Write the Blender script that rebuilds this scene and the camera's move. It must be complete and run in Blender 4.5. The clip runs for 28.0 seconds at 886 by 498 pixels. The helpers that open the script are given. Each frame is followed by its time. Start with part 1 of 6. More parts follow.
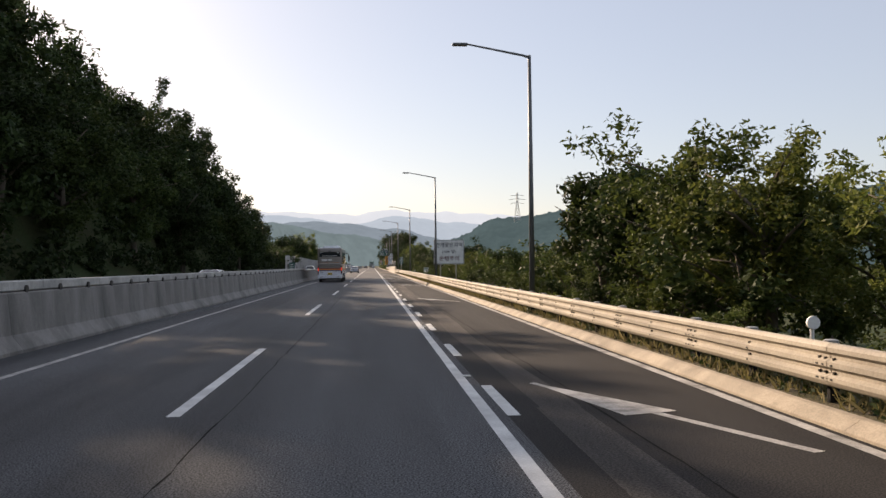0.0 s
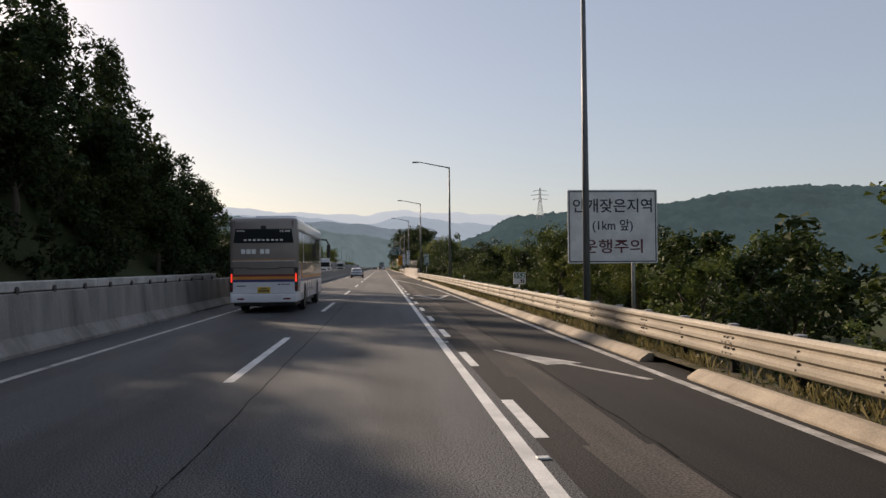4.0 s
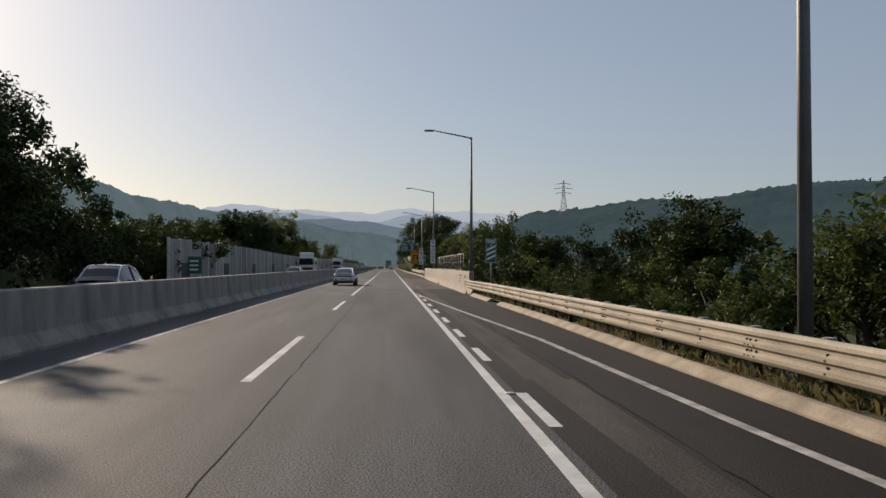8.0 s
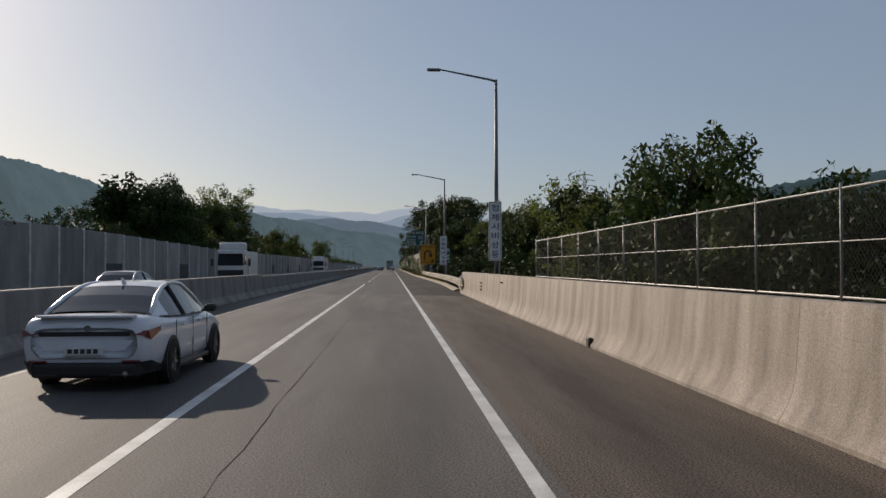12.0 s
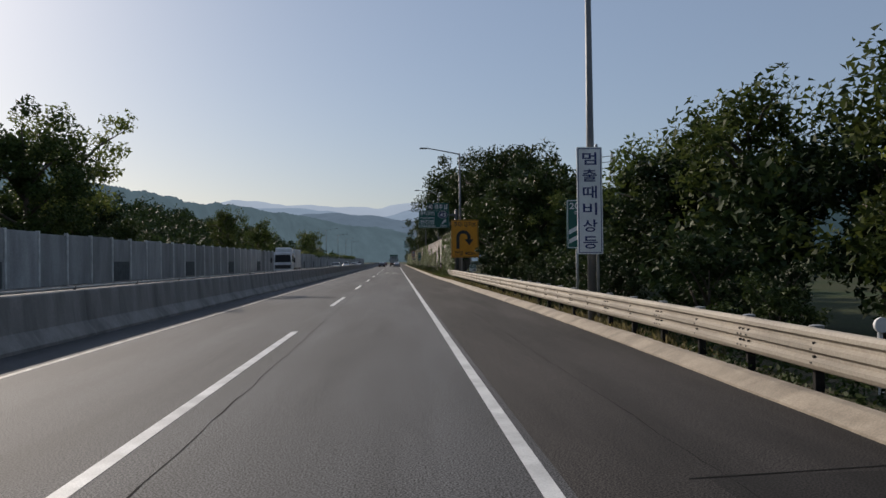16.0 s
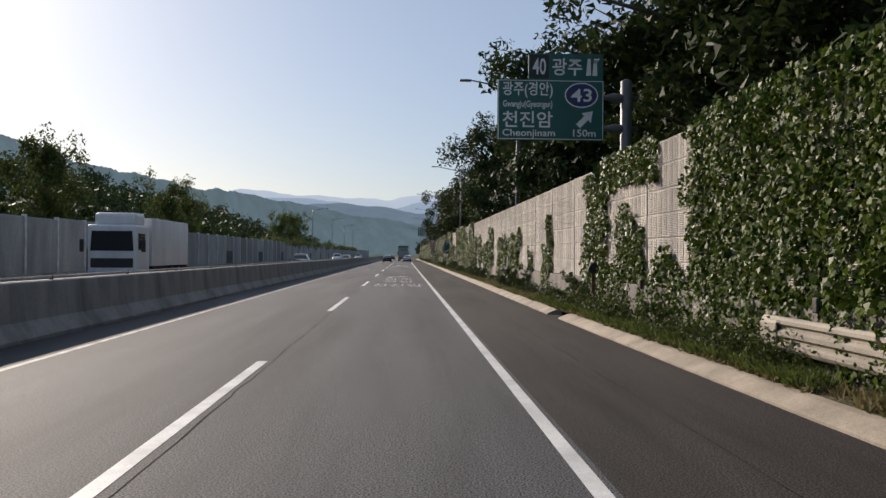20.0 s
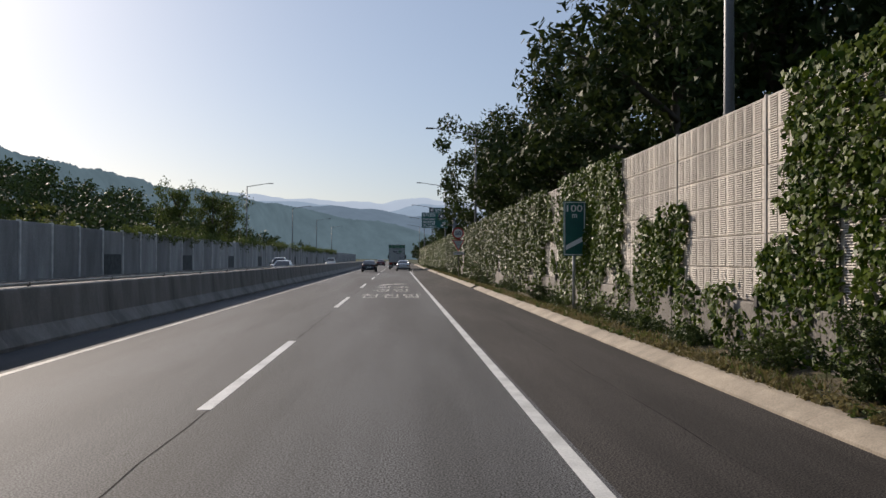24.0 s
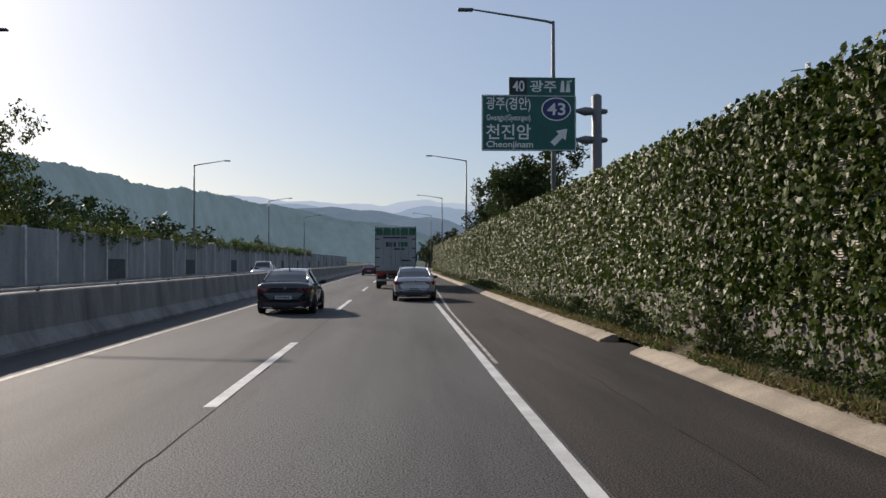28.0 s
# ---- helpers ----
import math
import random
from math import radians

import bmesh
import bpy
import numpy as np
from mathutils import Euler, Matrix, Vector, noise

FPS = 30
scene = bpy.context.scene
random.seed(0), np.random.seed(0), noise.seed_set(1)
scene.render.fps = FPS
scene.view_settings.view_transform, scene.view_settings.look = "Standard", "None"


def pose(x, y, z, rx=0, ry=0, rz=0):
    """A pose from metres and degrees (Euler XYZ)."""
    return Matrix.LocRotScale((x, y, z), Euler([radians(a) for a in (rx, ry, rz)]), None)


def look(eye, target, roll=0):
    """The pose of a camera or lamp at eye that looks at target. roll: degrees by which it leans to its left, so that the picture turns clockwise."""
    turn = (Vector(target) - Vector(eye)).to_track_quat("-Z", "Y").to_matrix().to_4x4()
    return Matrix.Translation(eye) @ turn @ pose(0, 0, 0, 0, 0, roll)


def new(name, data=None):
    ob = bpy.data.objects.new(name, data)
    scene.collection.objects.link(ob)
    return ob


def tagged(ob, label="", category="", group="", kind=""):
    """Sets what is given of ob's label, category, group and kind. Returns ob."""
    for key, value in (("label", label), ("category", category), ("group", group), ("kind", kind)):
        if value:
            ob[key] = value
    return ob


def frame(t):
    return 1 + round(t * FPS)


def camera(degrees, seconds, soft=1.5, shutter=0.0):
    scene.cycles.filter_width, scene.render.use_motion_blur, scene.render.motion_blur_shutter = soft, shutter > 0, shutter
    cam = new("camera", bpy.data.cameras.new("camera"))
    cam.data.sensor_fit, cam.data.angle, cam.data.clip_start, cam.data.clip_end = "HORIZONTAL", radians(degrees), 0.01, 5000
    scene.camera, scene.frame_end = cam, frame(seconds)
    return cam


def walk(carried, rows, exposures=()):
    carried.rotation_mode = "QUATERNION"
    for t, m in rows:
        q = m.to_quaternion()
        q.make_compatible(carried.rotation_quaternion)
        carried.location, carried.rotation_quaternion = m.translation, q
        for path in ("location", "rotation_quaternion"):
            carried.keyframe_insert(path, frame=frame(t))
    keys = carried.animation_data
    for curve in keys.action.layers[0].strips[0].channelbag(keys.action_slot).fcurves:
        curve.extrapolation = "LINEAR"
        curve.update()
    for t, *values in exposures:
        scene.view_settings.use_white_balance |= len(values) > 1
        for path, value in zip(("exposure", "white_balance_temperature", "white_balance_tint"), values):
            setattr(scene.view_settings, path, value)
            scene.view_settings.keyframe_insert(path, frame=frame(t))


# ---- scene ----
# A motorway drive: seconds, place across and along the road, yaw, pitch, lean to the right
cam = camera(54.5, 28.0)
EYE = 1.69
DRIVE = [
    (0, 0.46, 0.00, -4.72, 1.03, 0.65), (0.5, 0.47, 6.81, -4.61, 1.00, 0.51), (1, 0.47, 13.69, -4.54, 0.94, 0.42),
    (1.5, 0.47, 20.68, -4.44, 0.93, 0.26), (2, 0.48, 27.80, -4.27, 1.04, 0.28), (2.5, 0.50, 35.06, -4.24, 1.08, 0.38),
    (3, 0.51, 42.39, -4.03, 1.14, 0.43), (3.5, 0.48, 49.73, -4.09, 1.12, 0.40), (4, 0.48, 57.06, -4.05, 1.12, 0.57),
    (4.5, 0.52, 64.41, -3.89, 1.18, 0.59), (6.5, 0.40, 94.34, -3.42, 1.07, 0.36), (7, 0.29, 101.89, -3.36, 1.04, 0.16),
    (7.5, 0.24, 109.60, -3.49, 1.07, 0.05), (8, 0.27, 117.33, -3.60, 1.09, -0.04), (8.5, 0.39, 125.03, -3.77, 1.12, -0.09),
    (9, 0.51, 132.67, -3.88, 1.10, -0.02), (9.5, 0.55, 140.25, -3.77, 1.01, 0.11), (10, 0.55, 147.79, -3.53, 1.06, 0.31),
    (10.5, 0.53, 155.23, -3.46, 1.15, 0.18), (11, 0.52, 162.61, -3.58, 1.15, 0.06), (11.5, 0.57, 169.97, -3.53, 1.22, 0.02),
    (12, 0.64, 177.32, -3.45, 1.13, 0.10), (12.5, 0.66, 184.62, -3.37, 1.08, 0.28), (14.5, 0.66, 213.82, -3.38, 0.76, 0.84),
    (15, 0.69, 221.39, -3.31, 0.93, 0.99), (15.5, 0.69, 229.01, -3.30, 0.94, 0.72), (16, 0.68, 236.72, -3.16, 0.78, 0.71),
    (16.5, 0.66, 244.56, -2.94, 0.76, 0.25), (17, 0.60, 252.65, -2.83, 0.75, -0.14), (17.5, 0.52, 261.06, -2.63, 0.74, -0.18),
    (18, 0.45, 269.61, -2.57, 0.59, -0.32), (18.5, 0.42, 278.15, -2.44, 0.53, -0.44), (19, 0.40, 286.82, -2.50, 0.43, -0.53),
    (19.5, 0.40, 295.54, -2.44, 0.51, -0.41), (20, 0.40, 304.39, -2.56, 0.38, -0.46), (20.5, 0.39, 313.57, -2.65, 0.38, -0.45),
    (21, 0.36, 322.92, -2.70, 0.39, -0.62), (21.5, 0.33, 332.31, -2.83, 0.55, -0.47), (23.5, 0.42, 370.47, -2.93, 0.71, -0.39),
    (24, 0.35, 380.28, -2.96, 0.65, -0.24), (24.5, 0.28, 390.01, -2.83, 0.76, -0.18), (25, 0.21, 399.75, -2.70, 0.74, -0.23),
    (25.5, 0.15, 409.61, -2.52, 0.72, -0.18), (26, 0.14, 419.56, -2.45, 0.79, -0.03), (26.5, 0.17, 429.62, -2.50, 0.89, -0.09),
    (27, 0.24, 439.68, -2.61, 0.89, -0.01), (27.5, 0.33, 449.73, -2.67, 0.74, 0.01), (28, 0.42, 459.81, -2.80, 0.85, 0.06)]


def ride(x, y, yaw, pitch, lean):
    a, b = radians(yaw), radians(pitch)
    eye = Vector((x, y, EYE))
    ahead = Vector((-math.sin(a) * math.cos(b), math.cos(a) * math.cos(b), math.sin(b)))
    return look(eye, eye + ahead, -lean)


walk(cam, [(t, ride(*r)) for t, *r in DRIVE], [(0, 0.85, 7750, 19), (1, 0.8, 7750, 19), (2, 0.9, 7750, 19), (3, 0.65, 7600, 18), (4, 0.38, 7450, 18), (6.5, 0.3, 7300, 16), (7.2, 0.2, 7250, 15), (9, -0.12, 6850, 14), (12, -0.2, 6700, 13), (14.8, -0.14, 6450, 13), (16, -0.1, 6350, 13), (19, 0.14, 6500, 14), (20, 0.26, 6500, 14), (24, 0.2, 6450, 14), (27, 0.3, 6450, 14), (28, 0.2, 6450, 14)])

# ---- sky and sun ----
SUN_EL, SUN_LEFT = radians(23), radians(33)
world = bpy.data.worlds.new("World")
scene.world = world
world.use_nodes = True
wn = world.node_tree
sky = wn.nodes.new("ShaderNodeTexSky")
sky.sky_type, sky.sun_disc = "NISHITA", False
sky.sun_elevation, sky.sun_rotation = SUN_EL, -SUN_LEFT
sky.altitude, sky.air_density, sky.dust_density, sky.ozone_density = 0, 1.0, 0.9, 2.6
wn.nodes["Background"].inputs["Strength"].default_value = 0.078
# summer haze whitens the whole dome evenly
haze = wn.nodes.new("ShaderNodeMix")
haze.data_type = "RGBA"
haze.inputs["Factor"].default_value = 0.42
haze.inputs["B"].default_value = (4.9, 5.9, 7.4, 1)
wn.links.new(sky.outputs["Color"], haze.inputs["A"])
wn.links.new(haze.outputs["Result"], wn.nodes["Background"].inputs["Color"])
sun = new("sun", bpy.data.lights.new("sun", "SUN"))
sun.data.energy, sun.data.angle, sun.data.color = 4.4, radians(0.6), (1.0, 0.88, 0.73)
to_sun = Vector((-math.sin(SUN_LEFT) * math.cos(SUN_EL), math.cos(SUN_LEFT) * math.cos(SUN_EL), math.sin(SUN_EL)))
sun.matrix_world = look(to_sun * 100, (0, 0, 0))

# ---- helpers for meshes ----
rng = np.random.default_rng(7)


class Build:
    """Gathers vertices and faces of one mesh."""

    def __init__(self):
        self.v, self.f, self.m = [], [], []

    def add(self, verts, faces, mi=0):
        n = len(self.v)
        self.v += [tuple(p) for p in verts]
        self.f += [tuple(i + n for i in q) for q in faces]
        self.m += [mi] * len(faces)
        return self

    def box(self, x0, x1, y0, y1, z0, z1, mi=0):
        return self.add([(x0, y0, z0), (x1, y0, z0), (x1, y1, z0), (x0, y1, z0), (x0, y0, z1), (x1, y0, z1), (x1, y1, z1), (x0, y1, z1)],
                        [(3, 2, 1, 0), (4, 5, 6, 7), (0, 1, 5, 4), (1, 2, 6, 5), (2, 3, 7, 6), (3, 0, 4, 7)], mi)

    def cbox(self, x0, x1, y0, y1, z0, z1, b=0.02, mi=0):
        """A box with chamfered edges."""
        n = len(self.v)
        bm = bmesh.new()
        bmesh.ops.create_cube(bm, size=1)
        for v in bm.verts:
            v.co = ((x0 + x1) / 2 + v.co.x * (x1 - x0), (y0 + y1) / 2 + v.co.y * (y1 - y0), (z0 + z1) / 2 + v.co.z * (z1 - z0))
        bmesh.ops.bevel(bm, geom=bm.edges[:], offset=b, segments=1, affect="EDGES")
        bm.verts.index_update()
        self.v += [tuple(v.co) for v in bm.verts]
        self.f += [tuple(v.index + n for v in q.verts) for q in bm.faces]
        self.m += [mi] * len(bm.faces)
        bm.free()
        return self

    def extrude_y(self, prof, y0, y1, mi=0, caps=True, closed=True):
        """A profile of (x, z) drawn along y."""
        k = len(prof)
        vs = [(x, y0, z) for x, z in prof] + [(x, y1, z) for x, z in prof]
        r = range(k if closed else k - 1)
        fs = [(i, (i + 1) % k, (i + 1) % k + k, i + k) for i in r]
        if caps and closed:
            fs += [tuple(range(k))[::-1], tuple(range(k, 2 * k))]
        return self.add(vs, fs, mi)

    def tube(self, pts, radii, n=8, mi=0, caps=True):
        """A round tube through points."""
        pts = [Vector(p) for p in pts]
        rings = []
        for i, p in enumerate(pts):
            d = (pts[min(i + 1, len(pts) - 1)] - pts[max(i - 1, 0)]).normalized()
            a = d.orthogonal().normalized()
            if abs(d.z) < 0.95:
                a = d.cross(Vector((0, 0, 1))).normalized()
            b = d.cross(a)
            r = radii[i] if hasattr(radii, "__len__") else radii
            rings.append([p + r * (math.cos(2 * math.pi * j / n) * a + math.sin(2 * math.pi * j / n) * b) for j in range(n)])
        vs = [q for ring in rings for q in ring]
        fs = [(i * n + j, i * n + (j + 1) % n, (i + 1) * n + (j + 1) % n, (i + 1) * n + j) for i in range(len(pts) - 1) for j in range(n)]
        if caps:
            fs += [tuple(range(n))[::-1], tuple(range((len(pts) - 1) * n, len(pts) * n))]
        return self.add(vs, fs, mi)

    def mesh(self, name, mats, smooth=False):
        me = bpy.data.meshes.new(name)
        me.from_pydata(self.v, [], self.f)
        for m in mats if isinstance(mats, (list, tuple)) else [mats]:
            me.materials.append(m)
        if len(set(self.m)) > 1:
            me.polygons.foreach_set("material_index", self.m)
        if smooth:
            me.polygons.foreach_set("use_smooth", [True] * len(self.f))
        me.validate()
        me.update()
        return me

    def part(self, name, mats, parent=None, label="", smooth=False):
        ob = new(name, self.mesh(name, mats, smooth))
        ob.parent = parent
        return tagged(ob, label)


def thing(name, label, category, at=(0, 0, 0), group="", kind="", turn=0):
    ob = new(name)
    ob.matrix_basis = pose(*at, 0, 0, turn)
    return tagged(ob, label, category, group, kind)


def smooth_edges(ob, angle=40):
    me = ob.data
    me.polygons.foreach_set("use_smooth", [True] * len(me.polygons))
    me.set_sharp_from_angle(angle=radians(angle))
    return ob


# ---- materials ----
def material(name, base, rough=0.7, metal=0.0, scale=4.0, vary=0.15, bump=0.0, fine=60.0, spec=0.5, second=None, streak=None, island=0.0, objvary=0.0, coat=0.0, grain=None):
    """A surface with variation at two scales: broad blotches and fine grain."""
    m = bpy.data.materials.new(name)
    m.use_nodes = True
    nt = m.node_tree
    bs = nt.nodes["Principled BSDF"]
    bs.inputs["Roughness"].default_value, bs.inputs["Metallic"].default_value = rough, metal
    bs.inputs["Specular IOR Level"].default_value = spec
    bs.inputs["Coat Weight"].default_value = coat
    tc = nt.nodes.new("ShaderNodeTexCoord")
    src = tc.outputs["Object"]
    if streak:
        mp = nt.nodes.new("ShaderNodeMapping")
        mp.inputs["Scale"].default_value = streak
        nt.links.new(src, mp.inputs["Vector"])
        src = mp.outputs["Vector"]
    n1, n2 = nt.nodes.new("ShaderNodeTexNoise"), nt.nodes.new("ShaderNodeTexNoise")
    n1.inputs["Scale"].default_value, n1.inputs["Detail"].default_value, n1.inputs["Roughness"].default_value = scale, 5, 0.6
    n2.inputs["Scale"].default_value, n2.inputs["Detail"].default_value = fine, 3
    nt.links.new(src, n1.inputs["Vector"])
    nt.links.new(tc.outputs["Object"], n2.inputs["Vector"])
    ramp = nt.nodes.new("ShaderNodeMix")
    ramp.data_type = "RGBA"
    b = Vector(base)
    other = Vector(second) if second else b * (1 - 2.2 * vary)
    ramp.inputs["A"].default_value = (*(b * (1 + vary)), 1)
    ramp.inputs["B"].default_value = (*other, 1)
    mr = nt.nodes.new("ShaderNodeMapRange")
    mr.inputs["From Min"].default_value, mr.inputs["From Max"].default_value = 0.36, 0.66
    nt.links.new(n1.outputs["Fac"], mr.inputs["Value"])
    nt.links.new(mr.outputs["Result"], ramp.inputs["Factor"])
    hsv = nt.nodes.new("ShaderNodeHueSaturation")
    nt.links.new(ramp.outputs["Result"], hsv.inputs["Color"])
    val = nt.nodes.new("ShaderNodeMapRange")
    val.inputs["From Min"].default_value, val.inputs["From Max"].default_value = (0.4, 0.6) if grain else (0.3, 0.7)
    val.inputs["To Min"].default_value, val.inputs["To Max"].default_value = 1 - (grain or vary), 1 + (grain or vary)
    nt.links.new(n2.outputs["Fac"], val.inputs["Value"])
    out = val.outputs["Result"]
    for amount, node, sock in ((island, "ShaderNodeNewGeometry", "Random Per Island"), (objvary, "ShaderNodeObjectInfo", "Random")):
        if amount:
            rn = nt.nodes.new(node)
            mm = nt.nodes.new("ShaderNodeMapRange")
            mm.inputs["To Min"].default_value, mm.inputs["To Max"].default_value = 1 - amount, 1 + amount
            nt.links.new(rn.outputs[sock], mm.inputs["Value"])
            mul = nt.nodes.new("ShaderNodeMath")
            mul.operation = "MULTIPLY"
            nt.links.new(out, mul.inputs[0])
            nt.links.new(mm.outputs["Result"], mul.inputs[1])
            out = mul.outputs[0]
    nt.links.new(out, hsv.inputs["Value"])
    nt.links.new(hsv.outputs["Color"], bs.inputs["Base Color"])
    if bump:
        bp = nt.nodes.new("ShaderNodeBump")
        bp.inputs["Strength"].default_value, bp.inputs["Distance"].default_value = bump, 0.02
        nt.links.new(n2.outputs["Fac"], bp.inputs["Height"])
        nt.links.new(bp.outputs["Normal"], bs.inputs["Normal"])
    return m


def foliage(name, base, tip, trans=0.35):
    """Leaves: colour varies from leaf to leaf, light shines through."""
    m = bpy.data.materials.new(name)
    m.use_nodes = True
    nt = m.node_tree
    bs = nt.nodes["Principled BSDF"]
    bs.inputs["Roughness"].default_value, bs.inputs["Specular IOR Level"].default_value = 0.6, 0.12
    geo, obi = nt.nodes.new("ShaderNodeNewGeometry"), nt.nodes.new("ShaderNodeObjectInfo")
    mix = nt.nodes.new("ShaderNodeMix")
    mix.data_type = "RGBA"
    mix.inputs["A"].default_value, mix.inputs["B"].default_value = (*base, 1), (*tip, 1)
    nt.links.new(geo.outputs["Random Per Island"], mix.inputs["Factor"])
    hsv = nt.nodes.new("ShaderNodeHueSaturation")
    hr = nt.nodes.new("ShaderNodeMapRange")
    hr.inputs["To Min"].default_value, hr.inputs["To Max"].default_value = 0.7, 1.3
    nt.links.new(obi.outputs["Random"], hr.inputs["Value"])
    nt.links.new(hr.outputs["Result"], hsv.inputs["Value"])
    nt.links.new(mix.outputs["Result"], hsv.inputs["Color"])
    nt.links.new(hsv.outputs["Color"], bs.inputs["Base Color"])
    tl = nt.nodes.new("ShaderNodeBsdfTranslucent")
    nt.links.new(hsv.outputs["Color"], tl.inputs["Color"])
    ms = nt.nodes.new("ShaderNodeMixShader")
    ms.inputs["Fac"].default_value = trans
    nt.links.new(bs.outputs["BSDF"], ms.inputs[1])
    nt.links.new(tl.outputs["BSDF"], ms.inputs[2])
    nt.links.new(ms.outputs["Shader"], nt.nodes["Material Output"].inputs["Surface"])
    return m


M_ASPHALT = material("asphalt", (0.069, 0.0715, 0.0755), 0.8, scale=0.35, vary=0.22, bump=0.03, fine=58, streak=(1.6, 0.12, 1), grain=1.0, spec=0.28)
M_ASPHALT_DARK = material("asphalt_shoulder", (0.0185, 0.0166, 0.0155), 0.85, scale=0.5, vary=0.26, bump=0.03, fine=58, streak=(1.4, 0.15, 1), grain=1.0, spec=0.2)
M_ASPHALT_AGED = material("asphalt_shoulder_aged", (0.037, 0.0325, 0.0295), 0.85, scale=0.5, vary=0.26, bump=0.03, fine=58, streak=(1.4, 0.15, 1), grain=1.0, spec=0.2)
M_DECK = material("bridge_deck_concrete", (0.080, 0.074, 0.070), 0.75, scale=0.5, vary=0.22, bump=0.03, fine=50, streak=(1.5, 0.15, 1), grain=0.7, spec=0.35)
M_DECK_DUSTY = material("bridge_deck_dusty", (0.098, 0.078, 0.064), 0.85, scale=0.5, vary=0.24, bump=0.03, fine=50, streak=(1.5, 0.15, 1), grain=0.7, spec=0.2)
M_PAINT = material("road_paint_white", (0.62, 0.62, 0.60), 0.6, scale=1.5, vary=0.12, bump=0.3, fine=50)
M_PAINT_OLD = material("road_paint_worn", (0.40, 0.385, 0.36), 0.7, scale=2.2, vary=0.25, bump=0.3, fine=40)
M_SEAL = material("road_seal_tar", (0.014, 0.014, 0.014), 0.9, scale=3, vary=0.2, spec=0.05)
M_KERB = material("kerb_concrete", (0.335, 0.282, 0.215), 0.85, scale=1.2, vary=0.15, bump=0.1, fine=45, objvary=0.05, grain=0.12)
M_CONC = material("barrier_concrete", (0.33, 0.285, 0.24), 0.85, scale=2.2, vary=0.16, bump=0.14, fine=55, streak=(1, 1, 0.12), grain=0.2)
M_MEDIAN = material("median_concrete", (0.22, 0.21, 0.195), 0.85, scale=1.4, vary=0.2, bump=0.14, fine=50, streak=(1, 0.8, 0.14), grain=0.2)
M_RAIL = material("galvanised_rail", (0.37, 0.325, 0.26), 0.75, 0.0, scale=1.0, vary=0.12, bump=0.15, fine=25, streak=(1, 0.5, 3), objvary=0.07)
M_BOLT = material("dark_steel", (0.06, 0.055, 0.05), 0.6, 0.4, scale=5, vary=0.2)
M_POLE = material("pole_grey_steel", (0.16, 0.165, 0.17), 0.55, 0.35, scale=2, vary=0.12, fine=30, streak=(1, 1, 0.3))
M_GALV = material("galvanised_post", (0.38, 0.38, 0.37), 0.5, 0.4, scale=3, vary=0.12)
M_SOUND = material("sound_panel_grey", (0.27, 0.275, 0.27), 0.75, scale=0.7, vary=0.14, fine=12, objvary=0.3, streak=(1, 1, 0.3))
M_NOISE = material("noise_panel_cream", (0.50, 0.455, 0.395), 0.75, scale=1.1, vary=0.18, fine=20, objvary=0.13, streak=(1, 1, 0.3))
M_SLOT_SHADE = material("noise_panel_slot_shade", (0.15, 0.13, 0.11), 0.85, scale=2, vary=0.15)
M_SOIL = material("verge_soil", (0.105, 0.085, 0.058), 0.95, scale=2.2, vary=0.25, bump=0.9, fine=28, second=(0.05, 0.055, 0.024), spec=0.1, grain=0.45)
M_GROUND = material("hill_ground", (0.030, 0.045, 0.017), 0.95, scale=0.15, vary=0.25, bump=0.8, fine=6, second=(0.055, 0.055, 0.028), spec=0.1)
M_BARK = material("bark", (0.11, 0.09, 0.07), 0.9, scale=4, vary=0.2, bump=0.8, fine=25, streak=(2, 2, 0.4))
M_LEAF = foliage("leaf_green", (0.024, 0.043, 0.013), (0.066, 0.090, 0.025), 0.2)
M_LEAF_DARK = foliage("leaf_dark_green", (0.016, 0.031, 0.011), (0.044, 0.066, 0.021), 0.15)
M_LEAF_LIGHT = foliage("leaf_light_green", (0.080, 0.112, 0.026), (0.180, 0.195, 0.050), 0.35)
M_LEAF_MID = foliage("leaf_fresh_green", (0.046, 0.072, 0.019), (0.118, 0.145, 0.037), 0.28)
M_PINE = foliage("pine_needles", (0.025, 0.045, 0.020), (0.060, 0.085, 0.030), 0.2)
M_DRY = foliage("dry_weeds", (0.12, 0.11, 0.04), (0.22, 0.18, 0.09), 0.35)


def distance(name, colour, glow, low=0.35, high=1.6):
    """Backdrop hills and mountains, some kilometres off; haze painted in as pale blue glow."""
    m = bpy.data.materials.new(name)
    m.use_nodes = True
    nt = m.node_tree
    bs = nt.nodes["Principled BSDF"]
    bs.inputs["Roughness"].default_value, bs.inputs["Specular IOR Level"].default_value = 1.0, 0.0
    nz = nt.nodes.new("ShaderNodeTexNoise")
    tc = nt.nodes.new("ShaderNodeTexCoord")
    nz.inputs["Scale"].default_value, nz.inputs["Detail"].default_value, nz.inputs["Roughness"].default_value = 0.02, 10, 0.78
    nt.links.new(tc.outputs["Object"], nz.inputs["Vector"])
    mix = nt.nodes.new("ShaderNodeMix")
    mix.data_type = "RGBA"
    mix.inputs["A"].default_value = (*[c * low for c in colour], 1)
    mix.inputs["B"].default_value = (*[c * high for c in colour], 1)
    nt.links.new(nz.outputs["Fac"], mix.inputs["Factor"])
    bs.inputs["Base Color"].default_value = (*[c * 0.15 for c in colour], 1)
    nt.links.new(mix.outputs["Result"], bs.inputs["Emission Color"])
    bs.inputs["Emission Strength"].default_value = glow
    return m


